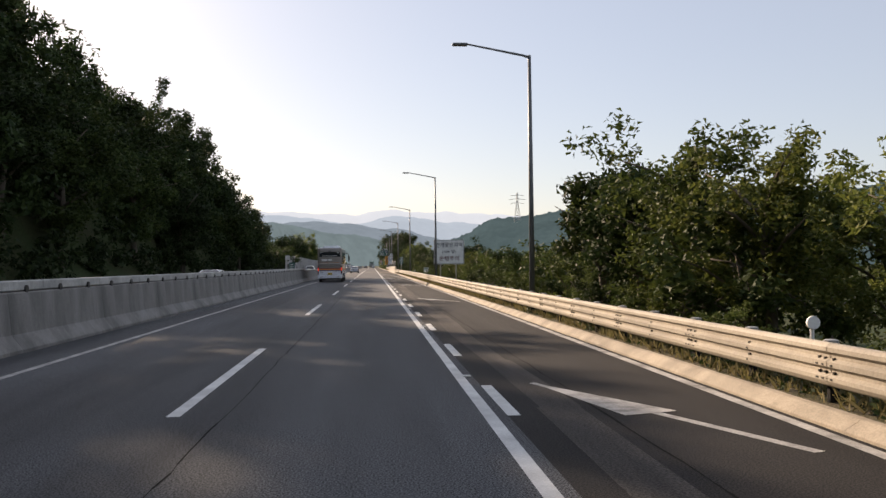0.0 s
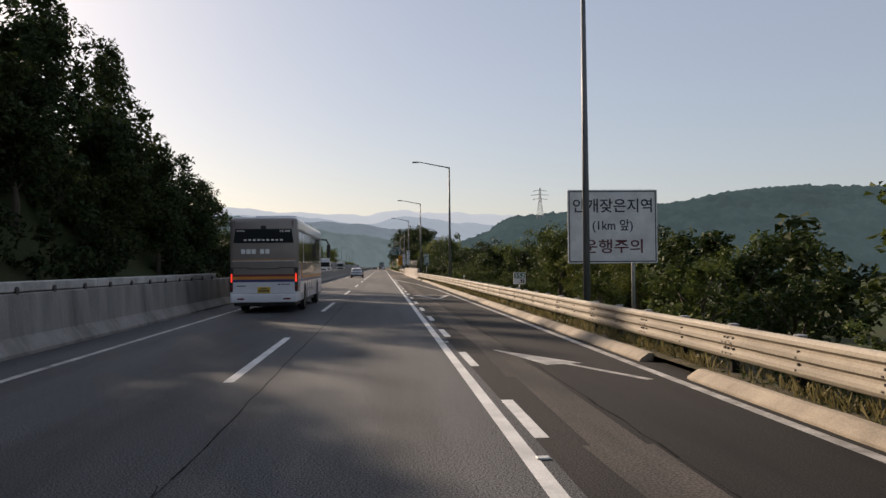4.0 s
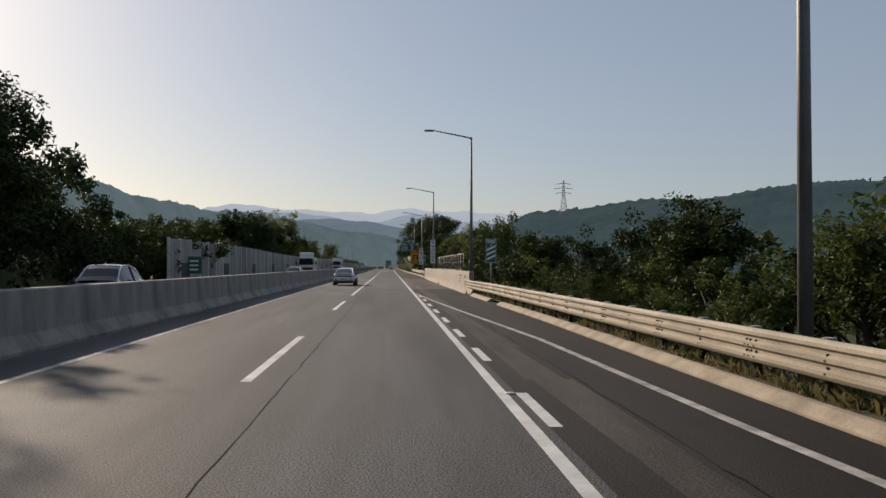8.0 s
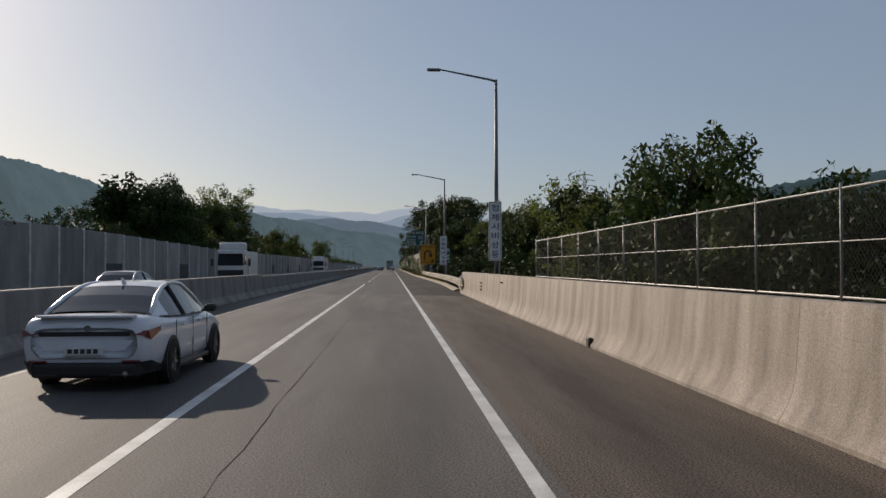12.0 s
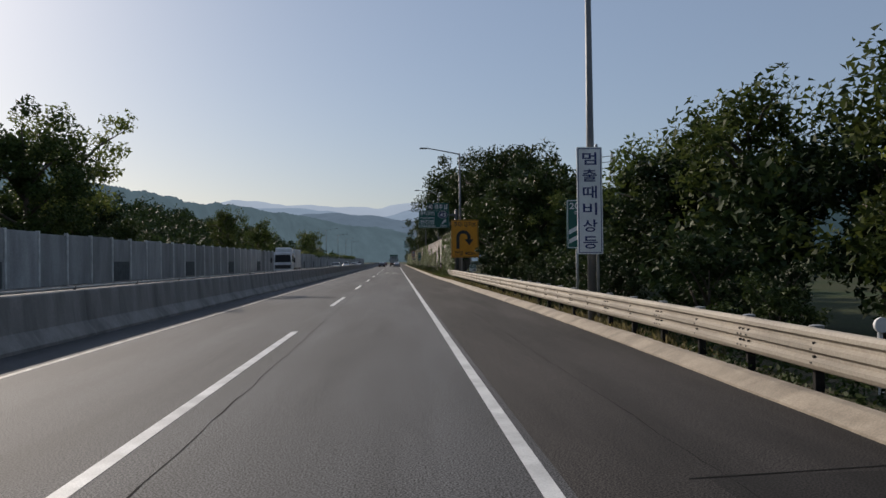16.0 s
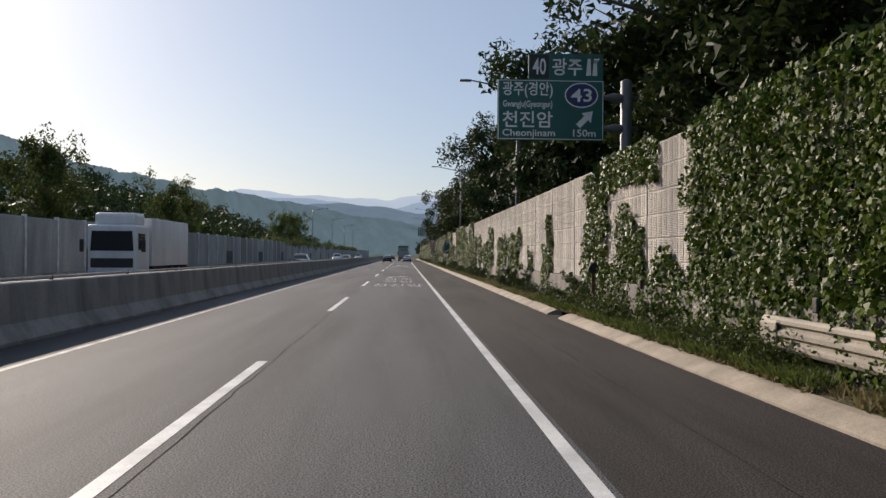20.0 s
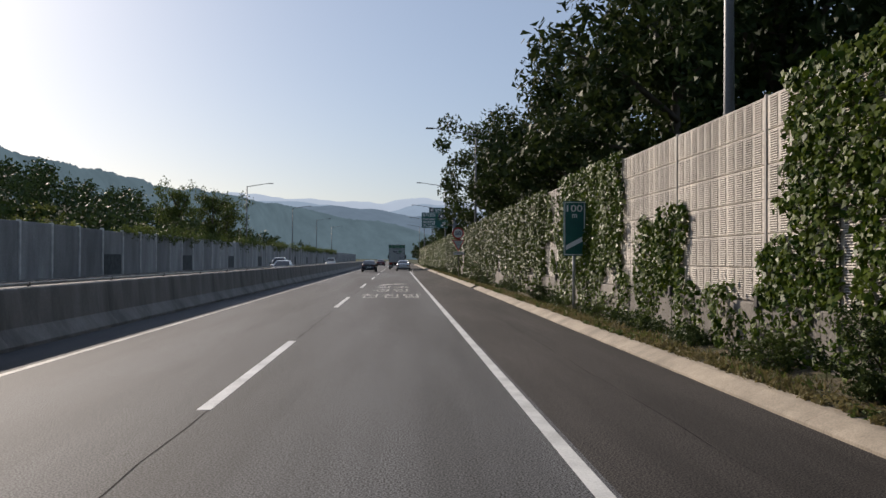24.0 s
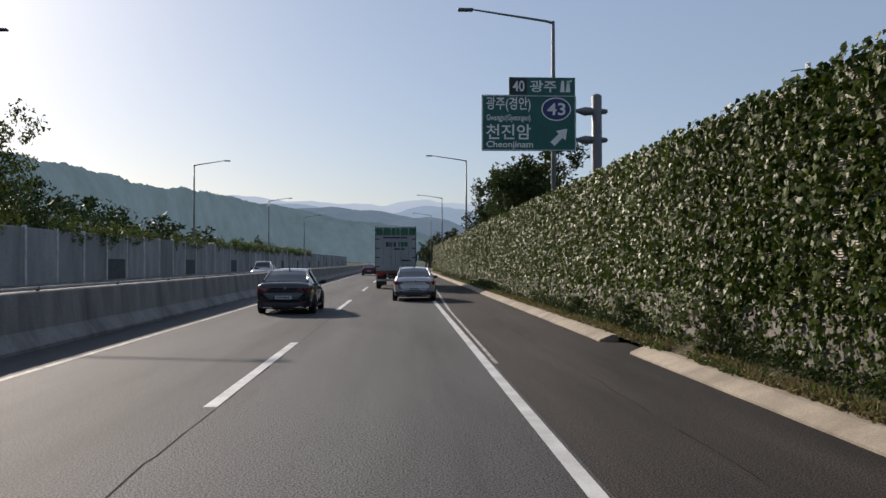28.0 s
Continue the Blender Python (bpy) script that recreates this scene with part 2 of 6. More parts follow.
# each farther range glows paler and bluer, haze put into the colour
M_WOODS = distance("wooded_hill_haze", (0.052, 0.086, 0.098), 0.7, 0.3, 1.7)
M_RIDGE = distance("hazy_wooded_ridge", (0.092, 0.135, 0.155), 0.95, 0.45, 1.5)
M_FAR1 = distance("distant_ridge_haze", (0.125, 0.170, 0.215), 0.95, 0.66, 1.3)
M_FAR2 = distance("distant_mountain_haze", (0.235, 0.30, 0.375), 1.0, 0.85, 1.12)
M_FAR3 = distance("farthest_mountain_haze", (0.37, 0.43, 0.50), 1.0, 0.92, 1.06)

# ---- ground ----
def fade(a, b, t):
    t = min(max((t - a) / (b - a), 0), 1)
    return t * t * (3 - 2 * t)


def land(x, y):
    """Height of the ground beside the road."""
    if -18.8 <= x <= 7.4:
        return -0.12
    if x > 7.4:
        d = x - 7.4
        drop = -0.25 - 2.2 * fade(0, 9, d) * (1 - fade(225, 300, y))
        drop -= 3.0 * fade(160, 180, y) * (1 - fade(215, 240, y)) * fade(0, 6, d)
        drop += 2.5 * fade(0, 20, d) * fade(290, 340, y) * (1 - fade(440, 480, y))
        drop -= 10 * fade(30, 140, d) * (1 - fade(400, 900, y)) - 35 * fade(200, 520, d)
        return drop + 0.5 * noise.noise((x * 0.05, y * 0.05, 0)) * fade(0, 5, d)
    d = -18.8 - x
    # the slope's unseen start is raised by half, added to shade the lanes
    up = (15.5 * fade(0.5, 11, d) + 21 * fade(9, 60, d)) * (1 - fade(126, 205, y)) * (1 + 0.55 * (1 - fade(42, 72, y))) + 8 * fade(40, 200, d) + 25 * fade(150, 500, d)
    up += 11 * fade(4, 42, d) * fade(330, 400, y) * (1 - fade(545, 640, y))
    return -0.12 + up + 0.8 * noise.noise((x * 0.05, y * 0.05, 3)) * fade(0, 5, d)


def spread(near, far, step):
    """Coordinates close together near the road and wider apart further out."""
    out, g = [near], step
    while abs(out[-1] - near) < far:
        out.append(out[-1] + g)
        g *= 1.25
    return out


xs = sorted([x for x in spread(-18.8, 2600, -3)] + [-12, -6, 0, 5, 7.4] + spread(7.5, 2600, 2.2))
ys = sorted([-2600, -1200, -600, -300, -150, -80] + [-40 + 8 * i for i in range(86)] + spread(655, 3600, 12))
gb = Build()
gb.v = [(x, y, land(x, y)) for y in ys for x in xs]
nx = len(xs)
gb.f = [(j * nx + i, j * nx + i + 1, (j + 1) * nx + i + 1, (j + 1) * nx + i) for j in range(len(ys) - 1) for i in range(nx - 1)]
gb.m = [0] * len(gb.f)
tagged(gb.part("ground", M_GROUND, smooth=True), "rough green and brown ground beside the motorway", "ground", kind="structure")

# ---- road ----
Y0, Y1 = -60, 900
road = tagged(new("road"), "grey asphalt motorway with white lane markings", "road", kind="structure")
for name, x0, x1, y0, y1, mat in (
        ("carriageway", -6.7, 1.95, Y0, 178.5, M_ASPHALT), ("shoulder", 1.95, 5.5, Y0, 178.5, M_ASPHALT_DARK),
        ("carriageway", -6.7, 1.95, 232.0, Y1, M_ASPHALT), ("shoulder", 1.95, 3.05, 232.0, 243.3, M_ASPHALT_AGED), ("shoulder_patch", 3.05, 5.5, 232.0, 243.3, M_ASPHALT_DARK), ("shoulder", 1.95, 5.5, 243.3, Y1, M_ASPHALT_AGED),
        ("bridge_deck", -6.7, 1.95, 178.5, 224.9, M_DECK), ("bridge_shoulder", 1.95, 5.5, 178.5, 224.9, M_DECK_DUSTY), ("oncoming_carriageway", -18.6, -7.6, Y0, Y1, M_ASPHALT)):
    Build().box(x0, x1, y0, y1, -0.1, 0.0, 0).part(name, mat, road)


def deck_end(x):
    """The slanting end of the bridge deck."""
    return float(np.interp(x, (-6.7, 0.8, 5.5), (231.6, 228.7, 225.0)))


def paving(name, mat, outline):
    k = len(outline)
    b = Build().add([(x, y, z) for z in (0.0, -0.1) for x, y in outline], [tuple(range(k)), tuple(range(k, 2 * k))[::-1]] + [(i, i + k, (i + 1) % k + k, (i + 1) % k) for i in range(k)])
    b.part(name, mat, road)


for xs, deck, top, dm, tm in (((-6.7, 0.8, 1.95), "bridge_deck", "carriageway", M_DECK, M_ASPHALT), ((1.95, 3.05), "bridge_shoulder", "shoulder", M_DECK_DUSTY, M_ASPHALT_AGED), ((3.05, 5.5), "bridge_shoulder", "shoulder_patch", M_DECK_DUSTY, M_ASPHALT_DARK)):
    paving(deck, dm, [(xs[0], 224.9), (xs[-1], 224.9)] + [(x, deck_end(x)) for x in xs[::-1]])
    paving(top, tm, [(x, deck_end(x)) for x in xs] + [(xs[-1], 232.0), (xs[0], 232.0)])

LZ = 0.004


def stripe(b, x0, y0, x1, y1, w, z=LZ):
    """A painted stripe between two places, w wide."""
    d = Vector((x1 - x0, y1 - y0)).normalized()
    n = Vector((-d.y, d.x)) * w / 2
    b.add([(x0 - n.x, y0 - n.y, z), (x0 + n.x, y0 + n.y, z), (x1 + n.x, y1 + n.y, z), (x1 - n.x, y1 - n.y, z)], [(3, 2, 1, 0)])


marks = tagged(new("lane_markings"), "white painted lane lines and road writing, slightly worn", "road marking", kind="structure")
LX = -1.8
for k in range(-3, 45):
    y = 9.96 + 20 * k
    if 162 < y < 245:
        continue
    b = Build()
    stripe(b, LX, y, LX, y + 8, 0.16)
    b.part("lane_dash", M_PAINT, marks)
b = Build()
stripe(b, LX, 166, LX, 250, 0.16)
b.part("lane_line", M_PAINT, marks)
b = Build()
stripe(b, 1.74, Y0, 1.76, 170, 0.15)
stripe(b, 1.76, 170, 1.82, 330, 0.15)
stripe(b, 1.82, 330, 1.86, 700, 0.15)
b.part("edge_line", M_PAINT, marks)
b = Build()
stripe(b, -5.3, Y0, -5.3, 230, 0.15)
stripe(b, -5.3, 230, -5.3, 700, 0.12)
b.part("median_edge_line", M_PAINT_OLD, marks)
b = Build()
EDGE = [(4.86, -60), (4.82, 50), (4.58, 90), (4.36, 118), (4.0, 126), (3.72, 137), (3.0, 148), (2.28, 160), (1.93, 168)]
for (xa, ya), (xb, yb) in zip(EDGE, EDGE[1:]):
    stripe(b, xa, ya, xb, yb, 0.15)
b.part("shoulder_line", M_PAINT_OLD, marks)
for k in range(-6, 27):
    b = Build()
    y = float(np.interp(k, (-8, 0, 2, 9, 17, 20, 23, 28), (-40, 9.5, 22.1, 65.4, 113.8, 132.5, 147.9, 173)))
    stripe(b, 2.02, y, 2.02, y + 2.4, 0.15)
    b.part("short_dash", M_PAINT, marks)
b = Build()
for xa, xb, ya, yb, w in ((-1.22, -1.2, -30, 178, 0.02), (-0.75, -0.65, 179, 228, 0.012), (-1.2, -1.48, 229, 280, 0.018), (-1.48, -1.78, 280, 345, 0.016), (-1.78, -1.68, 345, 520, 0.013), (3.05, 3.05, -30, 178, 0.03), (3.2, 3.2, 240, 500, 0.012)):
    y, x = ya, xa
    while y < yb:
        l = random.uniform(0.3, 1.2)
        x2 = xa + (xb - xa) * (y + l - ya) / (yb - ya) + random.uniform(-0.022, 0.022)
        stripe(b, x, y, x2, min(y + l, yb), w * random.uniform(0.3, 1.3), 0.003)
        x, y = x2, y + l
stripe(b, 2.9, 243.2, 5.0, 243.5, 0.03, 0.003)
for xa, xb in ((-6.6, 0.8), (0.8, 4.9)):
    stripe(b, xa, deck_end(xa), xb, deck_end(xb), 0.035, 0.003)
b.part("tar_joint", M_SEAL, marks)
M_WORN = material("asphalt_dusty", (0.058, 0.051, 0.045), 0.85, scale=0.9, vary=0.3, bump=0.5, fine=40, streak=(1.5, 0.2, 1), second=(0.032, 0.029, 0.027), spec=0.2, grain=0.45)
b = Build()
for y0, y1, xa, xb in ((-40, 60, 2.35, 2.85), (60, 130, 2.4, 2.95), (130, 178.4, 2.3, 2.9)):
    y = y0
    while y < y1 - 0.1:
        l = min(5.0, y1 - y)
        j = [random.uniform(-0.08, 0.08) for _ in range(4)]
        b.add([(xa + j[0], y, 0.002), (xb + j[1], y, 0.002), (xb + j[2], y + l, 0.002), (xa + j[3], y + l, 0.002)], [(0, 1, 2, 3)])
        y += l
b.part("dusty_strip", M_WORN, road)
Build().add([(-6.6, 178.46, 0.0025), (4.7, 178.46, 0.0025), (4.7, 178.53, 0.0025), (-6.6, 178.53, 0.0025)], [(0, 1, 2, 3)]).part("bridge_joint", M_SEAL, road)

# hairline cracks and darker repairs in the lanes
cr = random.Random(5)
b = Build()
for cx, cy, n, spread_x in ((-1.2, 224, 9, 0.8), (-2.4, 216, 6, 0.7), (0.6, 205, 4, 0.6), (-0.9, 240, 5, 0.5), (-1.1, 150, 5, 0.5), (-1.0, 96, 6, 0.4), (-1.3, 60, 5, 0.4), (3.2, 30, 6, 0.3), (3.2, 90, 6, 0.3)):
    for k in range(n):
        x, y = cx + cr.uniform(-spread_x, spread_x), cy + cr.uniform(-4, 4)
        a = cr.uniform(0, 6.28)
        for q in range(cr.randint(4, 10)):
            a += cr.uniform(-0.7, 0.7)
            l = cr.uniform(0.1, 0.3)
            x2, y2 = x + l * math.cos(a) * 0.6, y + l * math.sin(a)
            stripe(b, x, y, x2, y2, cr.uniform(0.006, 0.014), 0.003)
            x, y = x2, y2
b.part("crack", M_SEAL, road)

# ---- kerb ----
kerb = tagged(new("kerb"), "weathered concrete kerb with a sloping face along the shoulder", "kerb", kind="structure")
# the kerb's section: distance from its foot, height
KP = [(0.0, -0.05), (0.0, 0.03), (0.018, 0.046), (0.245, 0.136), (0.262, 0.143), (0.285, 0.146), (0.41, 0.148), (0.42, 0.14), (0.42, -0.05)]
GAPS = [(69.4, 71.7), (153.8, 157.0), (233.7, 235.4), (327.2, 328.9), (429.1, 430.5), (475.4, 477.8)]


def kerb_x(y):
    """The foot of the kerb: it swings in at the bridge and again along the wall."""
    return float(np.interp(y, (20, 68, 113, 143, 153, 166, 231, 245, 254, 263, 295, 304, 313, 331, 388, 430, 470, 640),
                           (5.0, 4.91, 4.87, 4.95, 4.86, 4.75, 4.75, 5.04, 5.16, 5.16, 4.86, 4.84, 4.63, 4.49, 4.50, 4.6, 4.6, 4.62)))


def rail_x(y):
    """The line of the guardrail's posts, which keeps its own sweep behind the kerb."""
    return 5.05 - 0.32 * fade(110, 164, y) + 0.40 * fade(231, 254, y) + 0.06 * fade(255, 312, y)


def kerb_stone(y0, y1):
    """One cast length of kerb, worn along its crest, following the line of the road."""
    n = max(1, round((y1 - y0) / 0.5))
    rings = []
    for i in range(n + 1):
        y = y0 + (y1 - y0) * i / n
        wide = 0.62 if y < 200 else 1.0
        wob = 0.012 * noise.noise((y * 0.6, 0, 21)) + 0.006 * noise.noise((y * 2.3, 0, 22))
        rings.append([(kerb_x(y) + x * wide + wob, y, z + (0.006 * noise.noise((y * 0.9, x * 4, 23)) - 0.004 * abs(noise.noise((y * 3.1, x * 9, 24))) if z > 0.03 else 0)) for x, z in KP])
    k = len(KP)
    b = Build()
    b.add([q for r in rings for q in r], [(i * k + j, i * k + (j + 1) % k, (i + 1) * k + (j + 1) % k, (i + 1) * k + j) for i in range(n) for j in range(k)])
    b.add(rings[0] + rings[-1], [tuple(range(k))[::-1], tuple(range(k, 2 * k))])
    return smooth_edges(b.part("kerb_stone", M_KERB, kerb), 22)


y = -40.0
while y < 620:
    end = y + 4.0
    gap = next((g for g in GAPS if y < g[1] and end > g[0]), None)
    if gap:
        end = gap[0]
    if end - y > 0.3 and not 166.5 < (y + end) / 2 < 233.6:
        kerb_stone(y, end - 0.006)
    y = gap[1] if gap else end

# ---- guardrails ----
RAIL_PROF = [(0.06, 0.0), (0.03, 0.02), (0.0, 0.07), (0.0, 0.12), (0.05, 0.16), (0.05, 0.20), (0.0, 0.24), (0.0, 0.30), (0.05, 0.34), (0.05, 0.38), (0.0, 0.42), (0.0, 0.47), (0.03, 0.51), (0.07, 0.52)]
RAIL_PROF = [(x, z * 0.92) for x, z in RAIL_PROF]


def rail_mesh(length):
    b = Build()
    outer = [(x, z) for x, z in RAIL_PROF] + [(x + 0.012, z) for x, z in RAIL_PROF[::-1]]
    b.extrude_y(outer, 0, length)
    for yy in (0.1, 0.22, length - 0.1, length / 2):
        for z in (0.17, 0.335):
            b.box(0.02, 0.055, yy - 0.012, yy + 0.012, z * 0.92 - 0.014, z * 0.92 + 0.014, 1)
            b.box(-0.008, 0.02, yy - 0.02, yy + 0.02, (z - 0.085) * 0.92, (z - 0.085) * 0.92 + 0.02, 1)
    return b.mesh("beam", [M_RAIL, M_BOLT])


BEAM = rail_mesh(4.02)
# posts near black: shade under the beam is put into their colour
POST = Build().cbox(0.09, 0.20, -0.045, 0.045, -0.4, 0.9, 0.012).cbox(0.03, 0.10, -0.05, 0.05, 0.44, 0.8, 0.01).mesh("rail_post", material("post_shade_black", (0.022, 0.021, 0.02), 0.8, scale=5, vary=0.2, spec=0.1))
CAP = Build().tube([(0.13, 0, 0.9), (0.13, 0, 0.93), (0.13, 0, 0.94)], [0.085, 0.085, 0.05], 10).mesh("post_cap", M_GALV)


def rail_low(y):
    """Height of the beam's lower edge above the road."""
    return 0.31 + 0.04 * fade(40, 150, y) + 0.05 * fade(170, 240, y)


def lap(y):
    """How far the beam swings in front of the parapet's ends."""
    return 0.22 * fade(158, 166, y) * (y < 200) + 0.22 * (1 - fade(230, 238, y)) * (y > 200)


def guardrail(y0, y1, x, label):
    g = thing("guardrail", label, "guardrail", (0, 0, 0), "guardrails")
    y = y0
    while y < y1 - 0.5:
        ob = new("beam", BEAM)
        ob.parent = g
        ob.location.y, ob.location.z = y, rail_low(y)
        ob.location.x = rail_x(y) + x - lap(y)
        ob.rotation_euler.z = -math.atan2(rail_x(y + 4) - rail_x(y) - lap(y + 4) + lap(y), 4)
        ob.rotation_euler.x = math.atan2(rail_low(y + 4) - rail_low(y), 4)
        for dy in (0.2, 2.2):
            if 166.5 < y + dy < 231:
                continue
            p = new("rail_post", POST)
            p.parent, p.location = g, (rail_x(y + dy) + x + 0.03, y + dy, rail_low(y) - 0.44)
            c = new("post_cap", CAP)
            c.parent, c.location = p, (0, 0, 0)
        y += 4.0
    return g


rail_a = guardrail(-39, 169, 0.33, "galvanised three-wave steel guardrail on short posts behind the kerb")
rail_b = guardrail(228.2, 316, 0.33, "galvanised three-wave steel guardrail on short posts behind the kerb")
# welded transition sheets and bolted end shoes where the beams lap over the parapet


def transition(g, y, s):
    """Flat steel sheets above and below the beam at the parapet's end; s: the way the beam runs from it."""
    front = 4.80
    for name, poly in (("upper_sheet", [(-0.1, 0.80), (-0.1, 1.02), (0.75, 1.06), (2.6, 0.88), (2.6, 0.80)]), ("lower_sheet", [(0.05, 0.44), (0.05, 0.34), (0.3, 0.03), (3.0, 0.05), (4.3, 0.42), (4.3, 0.46)])):
        lean = (-0.3 if s > 0 else 0.10) if name == "lower_sheet" else 0.0
        k = len(poly)
        vs = []
        for dx in (0.0, 0.008):
            for u, z in poly:
                vs.append((front + 0.03 + dx + rail_x(y + s * u) - rail_x(y) + 0.22 * fade(0, 8, u) - lean * (0.46 - z), y + s * u, z))
        b = Build().add(vs, [tuple(range(k)), tuple(range(k, 2 * k))[::-1]] + [(i, (i + 1) % k, (i + 1) % k + k, i + k) for i in range(k)])
        b.part(name, M_RAIL, g, "flat welded steel sheet")
    for u in (0.02, 0.2, 0.45):
        for z in (0.46, 0.60, 0.74, 0.97):
            Build().tube([(front + 0.06, y + s * u, z), (front + 0.012, y + s * u, z), (front, y + s * u, z)], [0.02, 0.019, 0.011], 8).part("shoe_bolt", M_BOLT, g)


transition(rail_a, 168.95, -1)
transition(rail_b, 228.85, 1)
b = Build()
b.extrude_y([(x + rail_x(316) + 0.31, z * 0.85 + rail_low(316)) for x, z in [(0.06, -0.02), (0, 0.1), (0, 0.45), (0.05, 0.56), (0.07, 0.56), (0.02, 0.45), (0.02, 0.1), (0.08, -0.02)]], 316, 316.5)
b.part("end_wing", M_RAIL, rail_b, "flared steel end wing")

# ---- bridge parapet ----
PP = [(4.73, -0.05), (4.73, 0.05), (4.79, 0.14), (4.85, 0.25), (4.895, 0.38), (4.925, 0.55), (4.98, 1.295), (4.99, 1.32), (5.01, 1.33), (5.23, 1.33), (5.26, 1.30), (5.26, -0.05)]
parapet = tagged(new("parapet_wall"), "sunlit beige concrete bridge parapet with rain streaks and a sloped foot", "parapet", kind="structure")
JOINTS = [167.6 + 4.657 * i for i in range(13)] + [228.2, 229.87]
for y0, y1 in zip(JOINTS, JOINTS[1:]):
    b = Build()
    k = len(PP)
    # the foot draws back towards the far end
    b.add([(x + (0.14 * fade(205, 229, y) * max(0.0, 1 - z / 0.6) if x < 5 else 0), y, z) for y in (y0 + 0.005, y1 - 0.005) for x, z in PP],
          [(i, (i + 1) % k, (i + 1) % k + k, i + k) for i in range(k)] + [tuple(range(k))[::-1], tuple(range(k, 2 * k))])
    smooth_edges(b.part("parapet_block", M_CONC, parapet), 30)
for y, zs in ((173.5, (1.02, 0.84, 0.62)), (218.2, (0.86, 0.70, 0.54)), (210.6, (1.02,))):
    for z in zs:
        Build().cbox(4.86, 4.99, y - 0.09, y + 0.1, z, z + 0.05, 0.01).part("anchor_slot", M_BOLT, parapet)
Build().cbox(4.90, 4.962, 169.66, 170.04, 0.85, 1.08, 0.008).part("plaque", material("plaque_green_glass", (0.10, 0.17, 0.13), 0.3, scale=6, vary=0.2), parapet, "small green plaque")
# solid dark block stands for the shade inside a drain hole
for y in (195.0,):
    Build().cbox(4.70, 4.80, y - 0.13, y + 0.13, 0.0, 0.2, 0.02).part("drain_hole_shade", M_BOLT, parapet)

# ---- bridge fence ----
M_FENCE = material("fence_dull_steel", (0.22, 0.22, 0.21), 0.5, 0.3, scale=3, vary=0.15)
M_WIRE = material("fence_wire_dark", (0.025, 0.025, 0.024), 0.8, scale=6, vary=0.2, spec=0.1)
fence = thing("bridge_fence", "dark wire mesh fence in galvanised frames on the bridge parapet", "fence", (0, 0, 0))
FY = [173.55 + 2.02 * i for i in range(16)]
for y in FY:
    Build().tube([(5.14, y, 1.25), (5.14, y, 2.52)], 0.017, 8).part("fence_post", M_FENCE, fence, smooth=True)
for ya, yb in zip(FY, FY[1:]):
    for z in (1.37, 1.93, 2.46):
        Build().tube([(5.14, ya + 0.03, z), (5.14, yb - 0.03, z)], 0.014 if z != 1.93 else 0.007, 6).part("fence_rail", M_FENCE, fence)
    b = Build()
    nn = 30
    step = (yb - ya) / nn
    hgt = 1.05
    for i in range(-17, nn):
        for s in (1, -1):
            z0, z1 = (1.39, 1.39 + hgt)
            a0, a1 = i * step, i * step + hgt
            if a0 > nn * step or a1 < 0:
                continue
            lo, hi = max(a0, 0), min(a1, nn * step)
            q0, q1 = z0 + (lo - a0), z0 + (hi - a0)
            if s < 0:
                q0, q1 = z0 + z1 - q0, z0 + z1 - q1
            b.add([(5.14, ya + lo, q0 - 0.0035), (5.14, ya + lo, q0 + 0.0035), (5.14, ya + hi, q1 + 0.0035), (5.14, ya + hi, q1 - 0.0035)], [(0, 1, 2, 3)])
    b.part("wire_mesh", M_WIRE, fence)

# ---- median barrier ----
median = tagged(new("median_barrier"), "stained grey concrete median barrier between the carriageways", "barrier", kind="structure")


def median_prof(top):
    return [(-6.55, -0.05), (-6.55, 0.07), (-6.78, 0.36), (-6.86, top - 0.03), (-6.89, top), (-7.27, top), (-7.30, top - 0.03), (-7.38, 0.36), (-7.61, 0.07), (-7.61, -0.05)]


MED_A = Build().extrude_y(median_prof(1.22), 0, 5.99).mesh("barrier_block", M_MEDIAN)
MED_B = Build().extrude_y(median_prof(1.10), 0, 5.99).mesh("barrier_block", M_MEDIAN)
y = -42.0
while y < 640:
    ob = new("barrier_block", MED_A if y < 225 else MED_B)
    ob.parent, ob.location = median, (0, y, 0)
    y += 6.0
# light coping with round scuppers along the first stretch, thin rail line later
M_COPING = material("coping_light_concrete", (0.46, 0.45, 0.42), 0.8, scale=1.2, vary=0.15, fine=25)
for i in range(34):
    y = -40 + 4 * i
    Build().cbox(-7.26, -6.90, y, y + 3.98, 1.24, 1.45, 0.02).part("coping", M_COPING, median)
for i in range(68):
    y = -39 + 2 * i
    Build().tube([(-6.86, y, 1.27), (-6.93, y, 1.27)], 0.085, 10).part("scupper", M_BOLT, median)
M_TEAL = material("teal_paint_band", (0.05, 0.20, 0.20), 0.7, scale=0.8, vary=0.25, second=(0.16, 0.22, 0.20))
b = Build().add([(-6.833, -40, 0.86), (-6.833, 130, 0.86), (-6.848, 130, 1.02), (-6.848, -40, 1.02)], [(0, 1, 2, 3)])
b.part("painted_band", M_TEAL, median, "faded teal painted band")
M_HATCH = material("hatch_paint", (0.42, 0.42, 0.38), 0.7, scale=2, vary=0.2)
for y0, y1 in ((88, 104), (214, 228), (330, 342), (446, 462)):
    k = 0
    top = 1.08 if y0 < 225 else 0.98
    while y0 + k < y1:
        Build().add([(-6.838, y0 + k, top - 0.24), (-6.838, y0 + k + 0.45, top - 0.24), (-6.856, y0 + k + 0.9, top - 0.03), (-6.856, y0 + k + 0.45, top - 0.03)], [(0, 1, 2, 3)]).part("hatch_stripe", M_HATCH, median)
        k += 1.1
